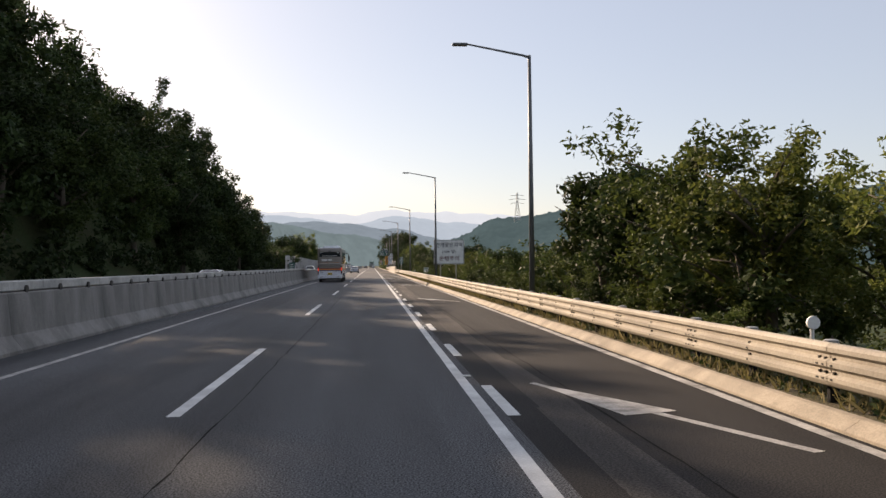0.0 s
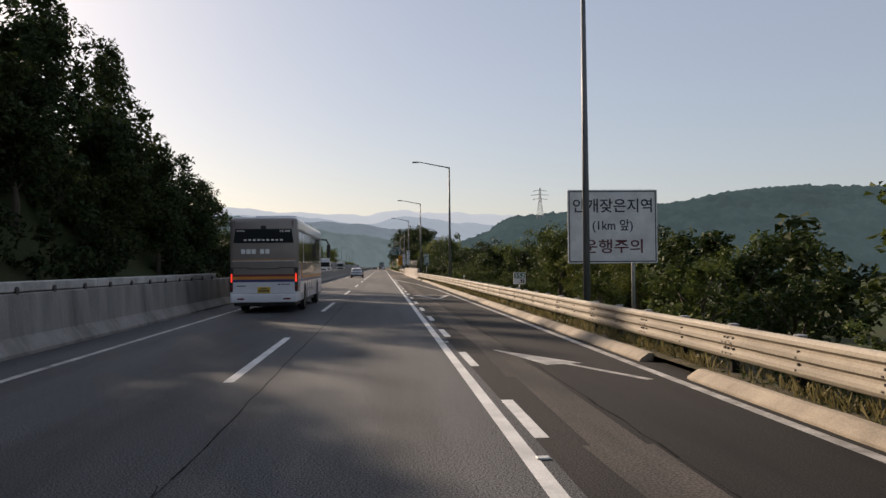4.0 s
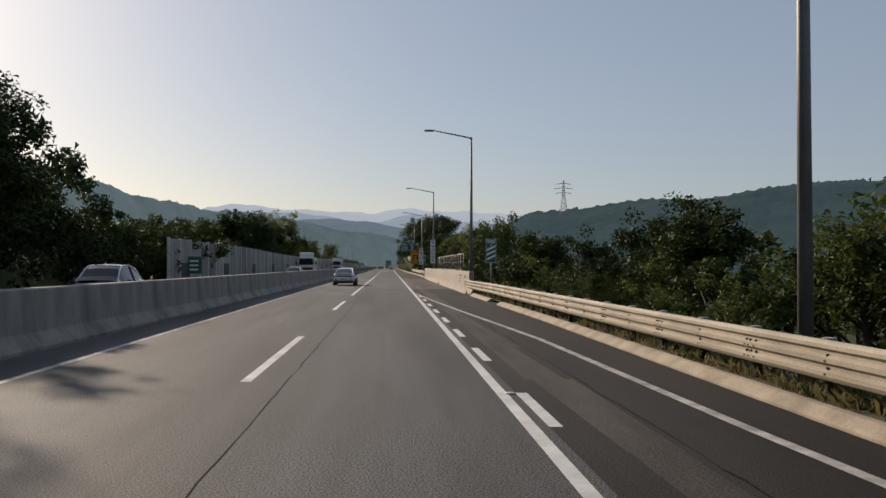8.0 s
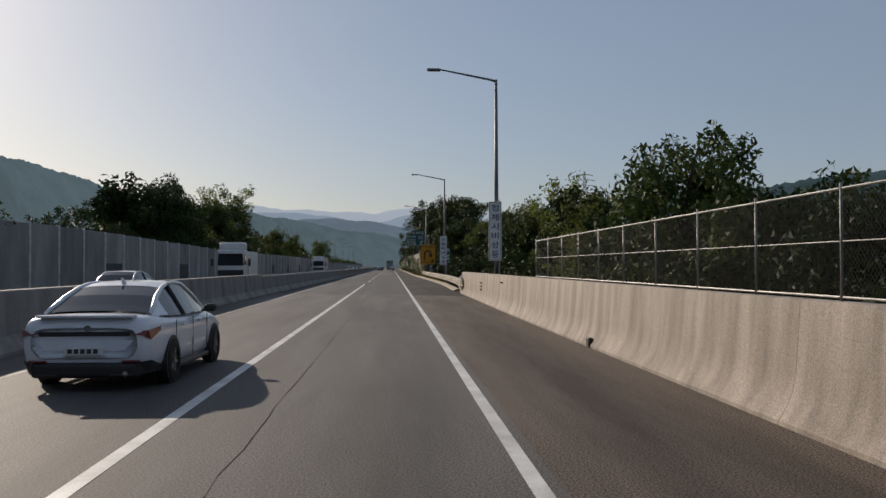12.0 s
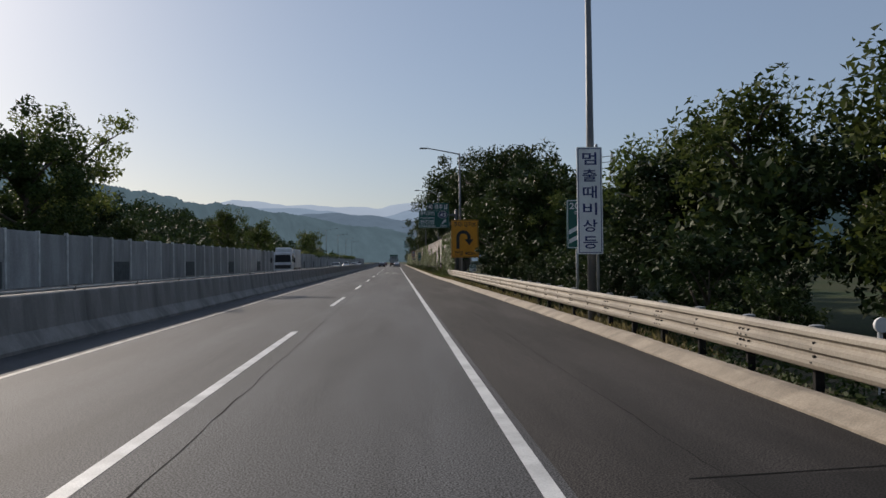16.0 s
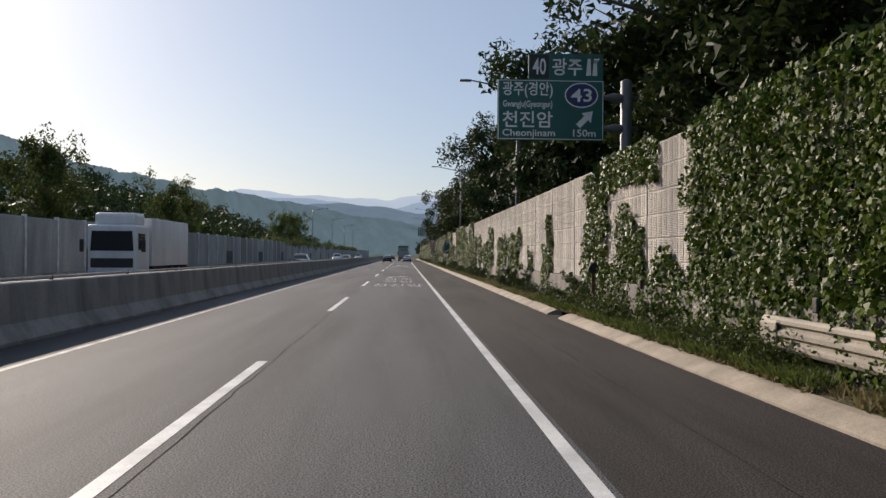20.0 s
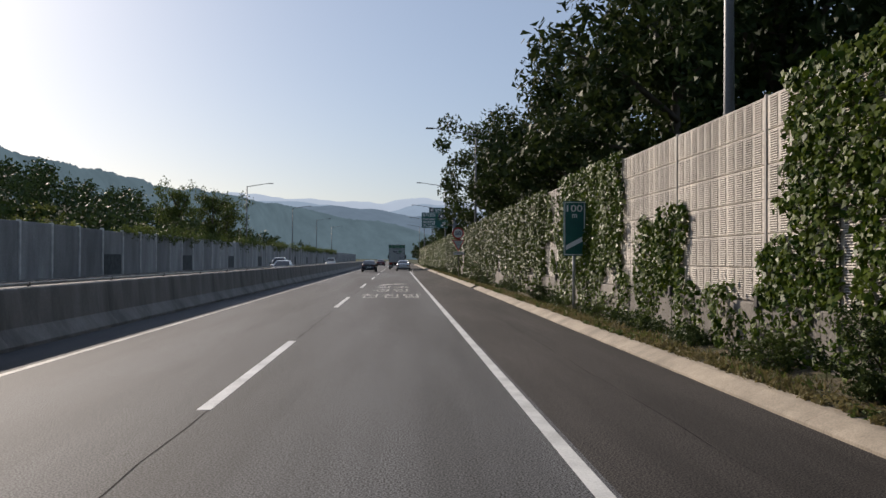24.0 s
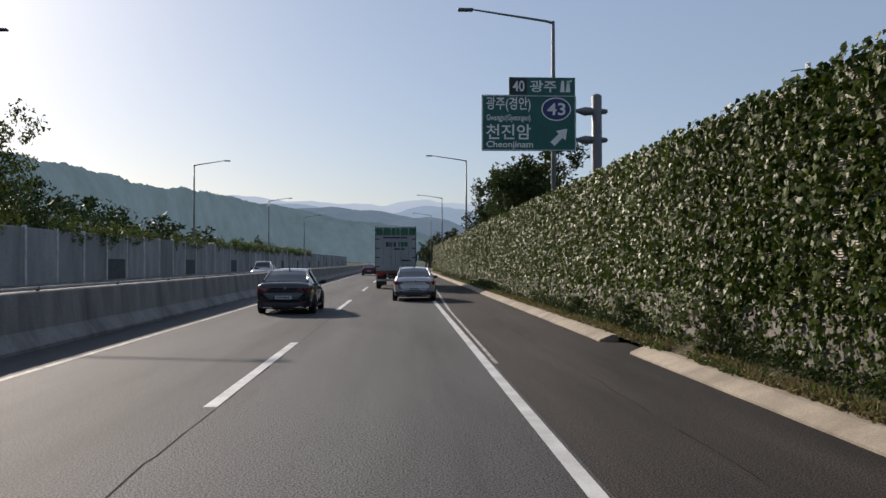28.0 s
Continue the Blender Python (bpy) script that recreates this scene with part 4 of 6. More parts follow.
# guide signs on cantilever posts
def guide_sign(y, z0, z1, zt, last, px):
    s = thing("guide_sign", "large green exit guide sign on a cantilever post beside the road", "guide sign", (0, y, 0), "green guide signs")
    plate(s, 3.27, 6.63, z0, z1, M_GREEN, r=0.03, depth=0.06)
    rim(s, 3.29, 6.61, z0 + 0.02, z1 - 0.02, 0.02, M_WHITE, 0)
    plate(s, 4.24, 6.6, z1 + 0.01, zt, M_GREEN, r=0.03, name="upper_board", depth=0.06)
    plate(s, 4.28, 4.88, z1 + 0.04, zt - 0.04, M_BLACK, y=-0.006, name="exit_number_panel", depth=0.005)
    h, t = z1 - z0, zt - z1
    lettering("40", 0.42, t * 0.62, M_WHITE, s, 4.58, -0.012, z1 + t * 0.5)
    lettering("광주", 0.95, t * 0.66, M_WHITE, s, 5.46, -0.008, z1 + t * 0.5)
    for dx in (0.0, 0.2):
        shape(s, [(6.06 + dx, z1 + t * 0.18), (6.22 + dx, z1 + t * 0.18), (6.20 + dx, z1 + t * 0.82), (6.11 + dx, z1 + t * 0.82)], M_WHITE, -0.001, "exit_symbol")
    shape(s, [(6.31, z1 + t * 0.62), (6.48, z1 + t * 0.78), (6.48, z1 + t * 0.86), (6.31, z1 + t * 0.74)], M_WHITE, -0.001, "exit_symbol")
    lettering("광주(경안)", 1.58, h * 0.27, M_WHITE, s, 4.22, -0.006, z0 + h * 0.83)
    lettering("Gwangju(Gyeongan)", 1.56, h * 0.14, M_WHITE, s, 4.22, -0.006, z0 + h * 0.58)
    lettering("천진암", 1.58, h * 0.27, M_WHITE, s, 4.22, -0.006, z0 + h * 0.34)
    lettering("Cheonjinam", 1.66, h * 0.15, M_WHITE, s, 4.26, -0.006, z0 + h * 0.10)
    for k, (rx, rz, mat) in enumerate(((0.53, h * 0.21, M_WHITE), (0.49, h * 0.19, M_NAVY))):
        ring = [(5.92 + rx * math.cos(radians(12 * i)), z0 + h * 0.75 + rz * math.sin(radians(12 * i))) for i in range(30)]
        shape(s, ring, mat, -0.002 - 0.004 * k, "route_shield")
    lettering("43", 0.66, h * 0.22, M_WHITE, s, 5.92, -0.014, z0 + h * 0.75)
    q = h * 0.13
    ax, az = 6.05, z0 + h * 0.36
    if last:
        az = z0 + h * 0.26
        q *= 1.1
    shape(s, [(ax - q * 1.2, az - q * 0.7), (ax - q * 0.7, az - q * 1.2), (ax + q * 0.35, az - q * 0.15), (ax + q * 0.7, az - q * 0.5), (ax + q * 0.95, az + q), (ax - q * 0.5, az + q * 0.7), (ax - q * 0.15, az + q * 0.35)], M_WHITE, -0.001, "arrow")
    if not last:
        lettering("150m", 0.72, h * 0.12, M_WHITE, s, 6.02, -0.006, z0 + h * 0.12)
    Build().tube([(px, 0.3, -0.4), (px, 0.3, z1 + 0.05), (px, 0.3, z1 + 0.12)], [0.19, 0.18, 0.06], 14).part("cantilever_post", M_POLE, s, smooth=True)
    for k in (0.22, 0.74):
        zz = z0 + h * k
        arm = Build().tube([(3.6, 0.2, zz), (6.7, 0.2, zz), (7.0, 0.28, zz), (px + 0.34, 0.3, zz)], [0.07, 0.07, 0.16, 0.09], 10).part("arm", M_POLE, s, smooth=True)
        Build().cbox(px - 0.3, px + 0.38, 0.22, 0.38, zz - 0.05, zz + 0.05, 0.01).part("collar", M_POLE, arm)


guide_sign(331.2, 5.32, 7.21, 8.04, False, 7.42)
guide_sign(490.0, 5.61, 7.59, 8.22, True, 7.44)

# speed and slow signs on one post
s = thing("speed_limit_sign", "round speed limit sign above a red-rimmed slow triangle on one post", "road sign", (0, 448.9, 0))
for k, (r, mat) in enumerate(((0.47, M_RED), (0.35, M_WHITE))):
    b = Build()
    b.extrude_y([(5.1 + r * math.cos(radians(10 * i)), 3.74 + r * math.sin(radians(10 * i))) for i in range(36)], -0.005 * k, 0.02 - 0.004 * k if k else 0.02)
    b.part("disc" if k == 0 else "disc_face", mat, s)
lettering("50", 0.46, 0.32, M_NAVY, s, 5.1, -0.012, 3.74)
shape(s, [(4.60, 3.22), (5.12, 2.28), (5.64, 3.22)], M_RED, 0.01, "triangle", 0.02)
shape(s, [(4.74, 3.13), (5.12, 2.46), (5.50, 3.13)], M_WHITE, -0.011, "triangle_face", 0.003)
lettering("천천히", 0.46, 0.17, M_INK, s, 5.12, -0.018, 3.00)
lettering("SLOW", 0.40, 0.12, M_INK, s, 5.12, -0.018, 2.80)
plate(s, 4.74, 5.60, 2.02, 2.26, M_WHITE, y=0, r=0.02)
rim(s, 4.76, 5.58, 2.04, 2.24, 0.012, M_INK, 0)
lettering("여기부터 340m", 0.74, 0.13, M_INK, s, 5.17, -0.006, 2.14)
post(s, 5.15, -0.1, 4.2, 0.04, 0.06, material("post_dark", (0.10, 0.09, 0.08), 0.6, scale=3, vary=0.2))

# round delineators behind the rail
for x, y, z in ((6.3, 11.0, 0.84), (6.3, 118.2, 0.92), (6.3, 246.4, 0.86)):
    s = thing("delineator", "small round white delineator on a short post behind the rail", "delineator", (x, y, z), "delineators")
    Build().tube([(0, 0, 0.02), (0, 0.04, 0.02)], 0.09, 16).part("disc", M_SIGN_GREY, s)
    Build().tube([(0, 0.05, -1.2), (0, 0.05, 0.0)], 0.03, 8).part("post", M_SIGN_GREY, s)
for x, y in ((5.5, 327.4),):
    s = thing("delineator", "dark oval marker on a rusty post at the verge", "delineator", (x, y, 1.35), "delineators")
    Build().tube([(0, 0, 0), (0, 0.05, 0)], 0.14, 16).part("disc", M_BLACK, s)
    Build().cbox(-0.05, 0.05, 0, 0.06, -1.45, -0.1, 0.01).part("post", material("rusty_post", (0.13, 0.07, 0.04), 0.8, scale=6, vary=0.25), s)
# small sign in the oncoming verge
s = thing("verge_sign", "small green sign with pale lettering bars at the far sound wall", "road sign", (-17.9, 199, 0))
plate(s, -0.7, 0.7, 0.9, 2.5, M_GREEN)
for k in range(3):
    Build().box(-0.4, 0.4, -0.005, -0.001, 1.2 + 0.4 * k, 1.36 + 0.4 * k).part("lettering_bar", M_WHITE, s)
post(s, 0, -0.1, 2.4)

# painted words and arrows on the road
def road_words(y):
    lettering("천진암", 2.75, 3.9, M_PAINT_OLD, marks, 0.02, y + 1.95, LZ, "road_word", True, bold=0.0)
    lettering("경안", 1.95, 3.6, M_PAINT_OLD, marks, 0.02, y + 8.6, LZ, "road_word", True, bold=0.0)
    lettering("광주", 1.95, 3.6, M_PAINT_OLD, marks, 0.02, y + 13.6, LZ, "road_word", True, bold=0.0)
    b = Build()
    y0 = y + 16.6
    stem = [(-0.85, y0, -0.5, y0), (-0.80, y0 + 1.6, -0.45, y0 + 1.3), (-0.5, y0 + 2.9, -0.1, y0 + 2.1), (0.15, y0 + 3.4, 0.2, y0 + 2.6)]
    for q, r2 in zip(stem, stem[1:]):
        b.add([(q[0], q[1], LZ), (q[2], q[3], LZ), (r2[2], r2[3], LZ), (r2[0], r2[1], LZ)], [(0, 1, 2, 3)])
    b.add([(0.1, y0 + 1.9, LZ + 0.004), (0.95, y0 + 3.0, LZ + 0.004), (0.1, y0 + 4.3, LZ + 0.004)], [(0, 1, 2)])
    b.part("road_arrow", M_PAINT_OLD, marks)


road_words(349.6)
road_words(417.4)


def shoulder_arrow(y):
    b = Build()
    stripe(b, 4.37, y, 3.55, y + 2.3, 0.13)
    b.add([(3.88, y + 2.2, LZ + 0.004), (3.22, y + 2.0, LZ + 0.004), (2.70, y + 4.7, LZ + 0.004)], [(2, 1, 0)])
    stripe(b, 2.95, y + 3.9, 2.70, y + 4.75, 0.1)
    b.part("shoulder_arrow", M_PAINT_OLD, marks)


for y in (7.3, 38.6, 69.4):
    shoulder_arrow(y)
b = Build()
tri = [(2.37, 107.0), (4.19, 106.3), (3.32, 100.9)]
for p, q in zip(tri, tri[1:] + tri[:1]):
    stripe(b, *p, *q, 0.3 if p[0] != 2.37 else 0.4)
b.part("yield_triangle", M_PAINT_OLD, marks)
# raised studs beside the edge line
M_STUD = material("stud_white", (0.62, 0.62, 0.58), 0.4, scale=8, vary=0.15)
for y in (12.9, 23.4, 32.9, 43.5, 54.0, 64.5, 76.0, 97.0, 107.6, 118.2, 128.6, 148.6):
    Build().cbox(1.80, 1.92, y - 0.05, y + 0.05, 0.002, 0.022, 0.009).part("road_stud", M_STUD, marks)
# line on the gore at the end
b = Build()
stripe(b, 2.0, 474, 2.1, 490, 0.07, 0.008)
stripe(b, 2.1, 490, 2.8, 525, 0.1, 0.008)
b.part("gore_line", M_PAINT_OLD, marks)
# chalk-like rings and patches
b = Build()
for cy, ry, rx in ((175.1, 0.82, 0.88), (170.7, 0.82, 0.88)):
    for k in range(36):
        if k % 11 in (3, 4, 8):
            continue
        a, c2 = radians(10 * k), radians(10 * k + 8)
        stripe(b, rx * math.cos(a), cy + ry * math.sin(a), rx * math.cos(c2), cy + ry * math.sin(c2), 0.014, 0.003)
b.part("chalk_ring", M_PAINT_OLD, marks)

# ---- vehicles ----
def car_paint(name, base, metal=0.0, rough=0.3):
    return material(name, base, rough, metal, scale=1.2, vary=0.03, fine=400, coat=0.6)


def dark_glass(name, base=(0.02, 0.022, 0.025), rough=0.06):
    m = bpy.data.materials.new(name)
    m.use_nodes = True
    bs = m.node_tree.nodes["Principled BSDF"]
    bs.inputs["Base Color"].default_value = (*base, 1)
    bs.inputs["Roughness"].default_value = rough
    bs.inputs["Specular IOR Level"].default_value = 0.6
    return m


M_GLASS = dark_glass("tinted_glass")
M_RUBBER = material("tyre_rubber", (0.018, 0.018, 0.018), 0.85, scale=8, vary=0.15)
M_TRIM = material("black_trim", (0.02, 0.02, 0.021), 0.5, scale=5, vary=0.12)
M_RIM = material("alloy_rim", (0.22, 0.22, 0.23), 0.35, 0.7, scale=5, vary=0.08)
M_TAIL = material("tail_lamp_red", (0.15, 0.010, 0.010), 0.25, scale=6, vary=0.1, coat=0.5)
M_LAMP = material("headlamp_clear", (0.55, 0.57, 0.6), 0.15, scale=6, vary=0.05, coat=0.5)
M_PLATE = material("number_plate_white", (0.68, 0.69, 0.68), 0.5, scale=6, vary=0.05)
M_PLATE_Y = material("number_plate_yellow", (0.65, 0.42, 0.03), 0.5, scale=6, vary=0.05)
M_CHROME = material("chrome", (0.6, 0.6, 0.6), 0.15, 1.0, scale=5, vary=0.05)
M_BRAKE = material("brake_lamp_red", (0.5, 0.01, 0.01), 0.2, scale=6, vary=0.05, coat=0.5)


def lathe_x(b, prof, n=24, mi=0):
    """A profile of (x, radius) turned round the x axis."""
    k = len(prof)
    vs = [(x, r * math.cos(2 * math.pi * j / n), r * math.sin(2 * math.pi * j / n)) for j in range(n) for x, r in prof]
    fs = [(j * k + i, j * k + i + 1, ((j + 1) % n) * k + i + 1, ((j + 1) % n) * k + i) for j in range(n) for i in range(k - 1)]
    return b.add(vs, fs, mi)


def wheel_meshes(r, w, spokes=5):
    t = lathe_x(Build(), [(-w / 2, r * 0.62), (-w / 2, r * 0.9), (-w * 0.36, r), (w * 0.36, r), (w / 2, r * 0.9), (w / 2, r * 0.62)])
    tyre = t.mesh("tyre", M_RUBBER, True)
    b = lathe_x(Build(), [(w * 0.46, r * 0.66), (w * 0.40, r * 0.60), (w * 0.18, r * 0.56), (w * 0.14, 0.0)])
    for i in range(spokes):
        a = 2 * math.pi * i / spokes
        c, s = math.cos(a), math.sin(a)
        for h in (-0.035, 0.035):
            b.add([(w * 0.4, c * r * 0.1 - s * h, s * r * 0.1 + c * h), (w * 0.44, c * r * 0.6 - s * h * 1.5, s * r * 0.6 + c * h * 1.5),
                   (w * 0.40, c * r * 0.6 - s * h * 0.2, s * r * 0.6 + c * h * 0.2), (w * 0.36, c * r * 0.1 - s * h * 0.2, s * r * 0.1 + c * h * 0.2)], [(0, 1, 2, 3)], 1)
    lathe_x(b, [(w * 0.46, r * 0.14), (w * 0.47, 0)], 10, 1)
    rim_mesh = b.mesh("rim", [M_TRIM, M_RIM])
    return tyre, rim_mesh


def add_wheel(parent, x, y, r, meshes):
    hub = new("wheel")
    hub.parent = parent
    hub.location = (x, y, r)
    if x < 0:
        hub.rotation_euler.z = math.pi
    for n, me in zip(("tyre", "rim"), meshes):
        o = new(n, me)
        o.parent = hub
    return hub


CAR_WHEEL = wheel_meshes(0.325, 0.215)
BIG_WHEEL = wheel_meshes(0.5, 0.29, 8)


def loft(b, rings, mi=0, ends=True):
    k = len(rings[0])
    vs = [p for r in rings for p in r]
    fs = [(i * k + j, i * k + (j + 1) % k, (i + 1) * k + (j + 1) % k, (i + 1) * k + j) for i in range(len(rings) - 1) for j in range(k)]
    if ends:
        fs += [tuple(range(k)), tuple(range((len(rings) - 1) * k, len(rings) * k))[::-1]]
    return b.add(vs, fs, mi)


def shell(b, x0, x1, y0, y1, z0, z1, r, mi=0, seg=3):
    """A long box with rounded edges."""
    n = len(b.v)
    bm = bmesh.new()
    bmesh.ops.create_cube(bm, size=1)
    for v in bm.verts:
        v.co = ((x0 + x1) / 2 + v.co.x * (x1 - x0), (y0 + y1) / 2 + v.co.y * (y1 - y0), (z0 + z1) / 2 + v.co.z * (z1 - z0))
    bmesh.ops.bevel(bm, geom=bm.edges[:], offset=r, segments=seg, affect="EDGES", profile=0.6)
    bm.verts.index_update()
    b.v += [tuple(v.co) for v in bm.verts]
    b.f += [tuple(v.index + n for v in q.verts) for q in bm.faces]
    b.m += [mi] * len(bm.faces)
    bm.free()
    return b


def subdivided(ob, levels=2):
    mod = ob.modifiers.new("smooth", "SUBSURF")
    mod.levels = mod.render_levels = levels
    ob.data.polygons.foreach_set("use_smooth", [True] * len(ob.data.polygons))
    return ob


def sedan(name, label, paint, x, y, turn=0, tall=0.0, tail="bar", brake=False, plate_mat=None, category="car", tint=None):
    """A saloon car; y is its rear, unless turned round."""
    car = thing(name, label, category, (x, y, 0), "", "", turn)
    g = tint or M_GLASS
    st = [(0.00, .70, .46, .62, .84, .86), (0.03, .82, .36, .62, .93, .95), (0.14, .87, .26, .62, .985, 1.03), (0.32, .89, .22, .62, .995, 1.05), (0.75, .905, .19, .62, .985, 1.03),
          (1.35, .91, .18, .62, .965, .99), (2.4, .91, .18, .62, .94, .96), (3.25, .908, .18, .61, .925, .965), (3.7, .90, .18, .60, .89, .945), (4.2, .88, .20, .58, .80, .87), (4.5, .82, .23, .55, .70, .76), (4.62, .72, .28, .52, .62, .66), (4.66, .6, .33, .5, .57, .6)]
    rings = []
    for yy, w, lo, mid, belt, top in st:
        belt, top = belt + tall * 0.4, top + tall * 0.4
        half = [(0, lo), (w * .82, lo), (w * .955, lo + .10), (w, mid), (w * .985, (mid + belt) / 2 + .03), (w * .93, belt - 0.015), (w * .80, belt + (top - belt) * .55), (w * .4, top), (0, top)]
        rings.append([(px, yy, pz) for px, pz in half] + [(-px, yy, pz) for px, pz in half[-2:0:-1]])
    subdivided(loft(Build(), rings).part("body", paint, car))
    t = tall
    gs = [(0.52, .74, 1.0, .715, 1.035), (0.72, .80, .985, .69, 1.11), (1.05, .835, .965, .64, 1.245), (1.45, .85, .95, .60, 1.365), (1.8, .855, .94, .585, 1.42), (2.2, .855, .93, .58, 1.437), (2.6, .85, .925, .585, 1.405), (2.95, .835, .92, .62, 1.285), (3.3, .80, .925, .68, 1.11), (3.6, .74, .93, .72, .965)]
    gs = [(a, b2, c + t * .4, d, e + t * (1 if 1.0 < a < 3.2 else .6)) for a, b2, c, d, e in gs]

    def crown(gq, off=0.0):
        yy, hb, zb, hr, zr = gq
        return [(-hr - off, yy, zr), (-hr * .72, yy, zr + .022 + off), (-hr * .3, yy, zr + .034 + off), (hr * .3, yy, zr + .034 + off), (hr * .72, yy, zr + .022 + off), (hr + off, yy, zr)]

    def sheet(i0, i1, off=0.0):
        b = Build()
        rows = [crown(q, off) for q in gs[i0:i1 + 1]]
        for r1, r2 in zip(rows, rows[1:]):
            b.add(r1 + r2, [(j, j + 1, j + 7, j + 6) for j in range(5)])
        return b

    smooth_edges(sheet(0, 3).part("rear_window", g, car))
    smooth_edges(sheet(3, 6, 0.004).part("roof", paint, car))
    smooth_edges(sheet(6, 9).part("windscreen", g, car))
    for s in (-1, 1):
        for nm, i0, i1, mat in (("rear_quarter", 0, 2, paint), ("rear_side_window", 2, 4, g), ("front_side_window", 4, 8, g), ("front_corner", 8, 9, paint)):
            b = Build()
            for q, r2 in zip(gs[i0:i1], gs[i0 + 1:i1 + 1]):
                vs = [(s * q[1], q[0], q[2]), (s * r2[1], r2[0], r2[2]), (s * r2[3], r2[0], r2[4]), (s * q[3], q[0], q[4])]
                b.add(vs, [(0, 1, 2, 3) if s > 0 else (3, 2, 1, 0)])
            smooth_edges(b.part(nm, mat, car))
        Build().tube([(s * (q[3] + .008), q[0], q[4] + .004) for q in gs], [.03, .035, .04, .035, .03, .028, .028, .03, .03, .02], 6).part("roof_rail", paint, car, smooth=True)
        Build().tube([(s * (q[1] + .006), q[0], q[2] + .004) for q in gs[1:9]], 0.008, 5).part("window_trim", M_TRIM, car)
        q = gs[4]
        Build().tube([(s * (q[1] + .006), q[0] + .02, q[2]), (s * (q[3] + .008), q[0] - .05, q[4])], .035, 6).part("door_pillar", M_TRIM, car)
        # mirror, handles, sill, arches
        mir = Build().cbox(s * 1.0 - .1, s * 1.0 + .1, 2.95, 3.08, .93 + t * .4, 1.06 + t * .4, .035).part("mirror", M_TRIM, car)
        Build().tube([(s * .84, 3.05, .94 + t * .4), (s * .95, 3.03, .97 + t * .4)], .025, 6).part("mirror_arm", M_TRIM, mir)
        for yy in (1.55, 2.55):
            Build().cbox(s * .91 - .02, s * .91 + .02, yy, yy + .2, .80 + t * .4, .835 + t * .4, .01).part("door_handle", paint, car)
        for yy in (1.22, 2.22, 3.18):
            Build().cbox(s * .902 - .009, s * .902 + .004, yy - .002, yy + .002, .30, .90 + t * .4, .001).part("door_gap", M_TRIM, car)
        Build().cbox(s * .86 - .05, s * .86 + .05, 1.3, 3.3, .17, .25, .02).part("sill", M_TRIM, car)
        for yy in (1.02, 3.73):
            # black disc on the flank stands for the shaded wheel opening
            b = Build()
            k = 20
            ring = [(s * .917, yy + .36 * math.cos(2 * math.pi * i / k), .33 + .36 * math.sin(2 * math.pi * i / k)) for i in range(k)]
            ring2 = [(s * .80, p[1], p[2]) for p in ring]
            b.add(ring + ring2, [tuple(range(k)) if s > 0 else tuple(range(k))[::-1]] + [(i, (i + 1) % k, (i + 1) % k + k, i + k) for i in range(k)])
            b.part("wheel_arch_shade", M_TRIM, car)
            add_wheel(car, s * .835, yy, .325, CAR_WHEEL)
        # lamps
        mat = M_BRAKE if brake else M_TAIL
        if tail == "bar":
            Build().add([(s * .50, -.012, .80), (s * .84, .045, .83), (s * .905, .42, .87), (s * .905, .40, .81), (s * .86, .10, .70), (s * .80, .0, .755)], [(0, 1, 5), (1, 2, 3, 4), (1, 4, 5)] if s > 0 else [(5, 1, 0), (4, 3, 2, 1), (5, 4, 1)]).part("tail_lamp", mat, car, "red tail lamp")
        else:
            Build().add([(s * .42, -.014, .845), (s * .80, .02, .86), (s * .895, .32, .89), (s * .90, .30, .80), (s * .83, .03, .70), (s * .60, -.018, .74)], [(0, 1, 4, 5), (1, 2, 3, 4)] if s > 0 else [(5, 4, 1, 0), (4, 3, 2, 1)]).part("tail_lamp", mat, car, "red tail lamp")
        Build().add([(s * .35, 4.68, .58), (s * .70, 4.60, .60), (s * .86, 4.30, .68), (s * .84, 4.38, .58), (s * .66, 4.63, .54)], [(0, 1, 4), (1, 2, 3, 4)] if s < 0 else [(4, 1, 0), (4, 3, 2, 1)]).part("headlamp", M_LAMP, car, "clear headlamp")
        Build().cbox(s * .62 - .12, s * .62 + .12, -.02, .03, .40, .43, .008).part("reflector", M_TAIL, car)
    if tail == "bar":
        Build().cbox(-.60, .60, -.022, .02, .755, .815, .008).part("lamp_bar", M_TRIM, car, "dark lamp strip across the tail")
    smooth_edges(shell(Build(), -.70, .70, -.022, .3, .19, .40, .06).part("lower_bumper", M_TRIM, car))
    for s in (-1, 1):
        Build().add([(s * .70, -.004, .40), (s * .86, .14, .42), (s * .87, .6, .30), (s * .84, .6, .22), (s * .80, .16, .24), (s * .68, -.006, .22)], [(0, 1, 4, 5), (1, 2, 3, 4)] if s > 0 else [(5, 4, 1, 0), (4, 3, 2, 1)]).part("bumper_corner", M_TRIM, car)
        Build().cbox(s * .5 - .15, s * .5 + .15, -.03, .0, .215, .245, .008).part("diffuser_fin", M_CHROME if tail != "bar" else M_TRIM, car)
    if tail == "bar":
        smooth_edges(shell(Build(), -.64, .64, -.035, .2, 1.0, 1.035, .014).part("boot_lip", paint, car, "boot lid spoiler lip"))
    Build().add([(-.66, -.001, .70), (.66, -.001, .70), (.52, -.014, .56), (-.52, -.014, .56)], [(0, 3, 2, 1)]).part("boot_panel", paint, car)
    pl = Build().cbox(-.26, .26, -.035, -.012, .50, .61, .006).part("number_plate", plate_mat or M_PLATE, car)
    for i in range(5):
        Build().box(-.21 + .085 * i, -.15 + .085 * i, -.04, -.036, .525, .585).part("plate_bar", M_INK, pl)
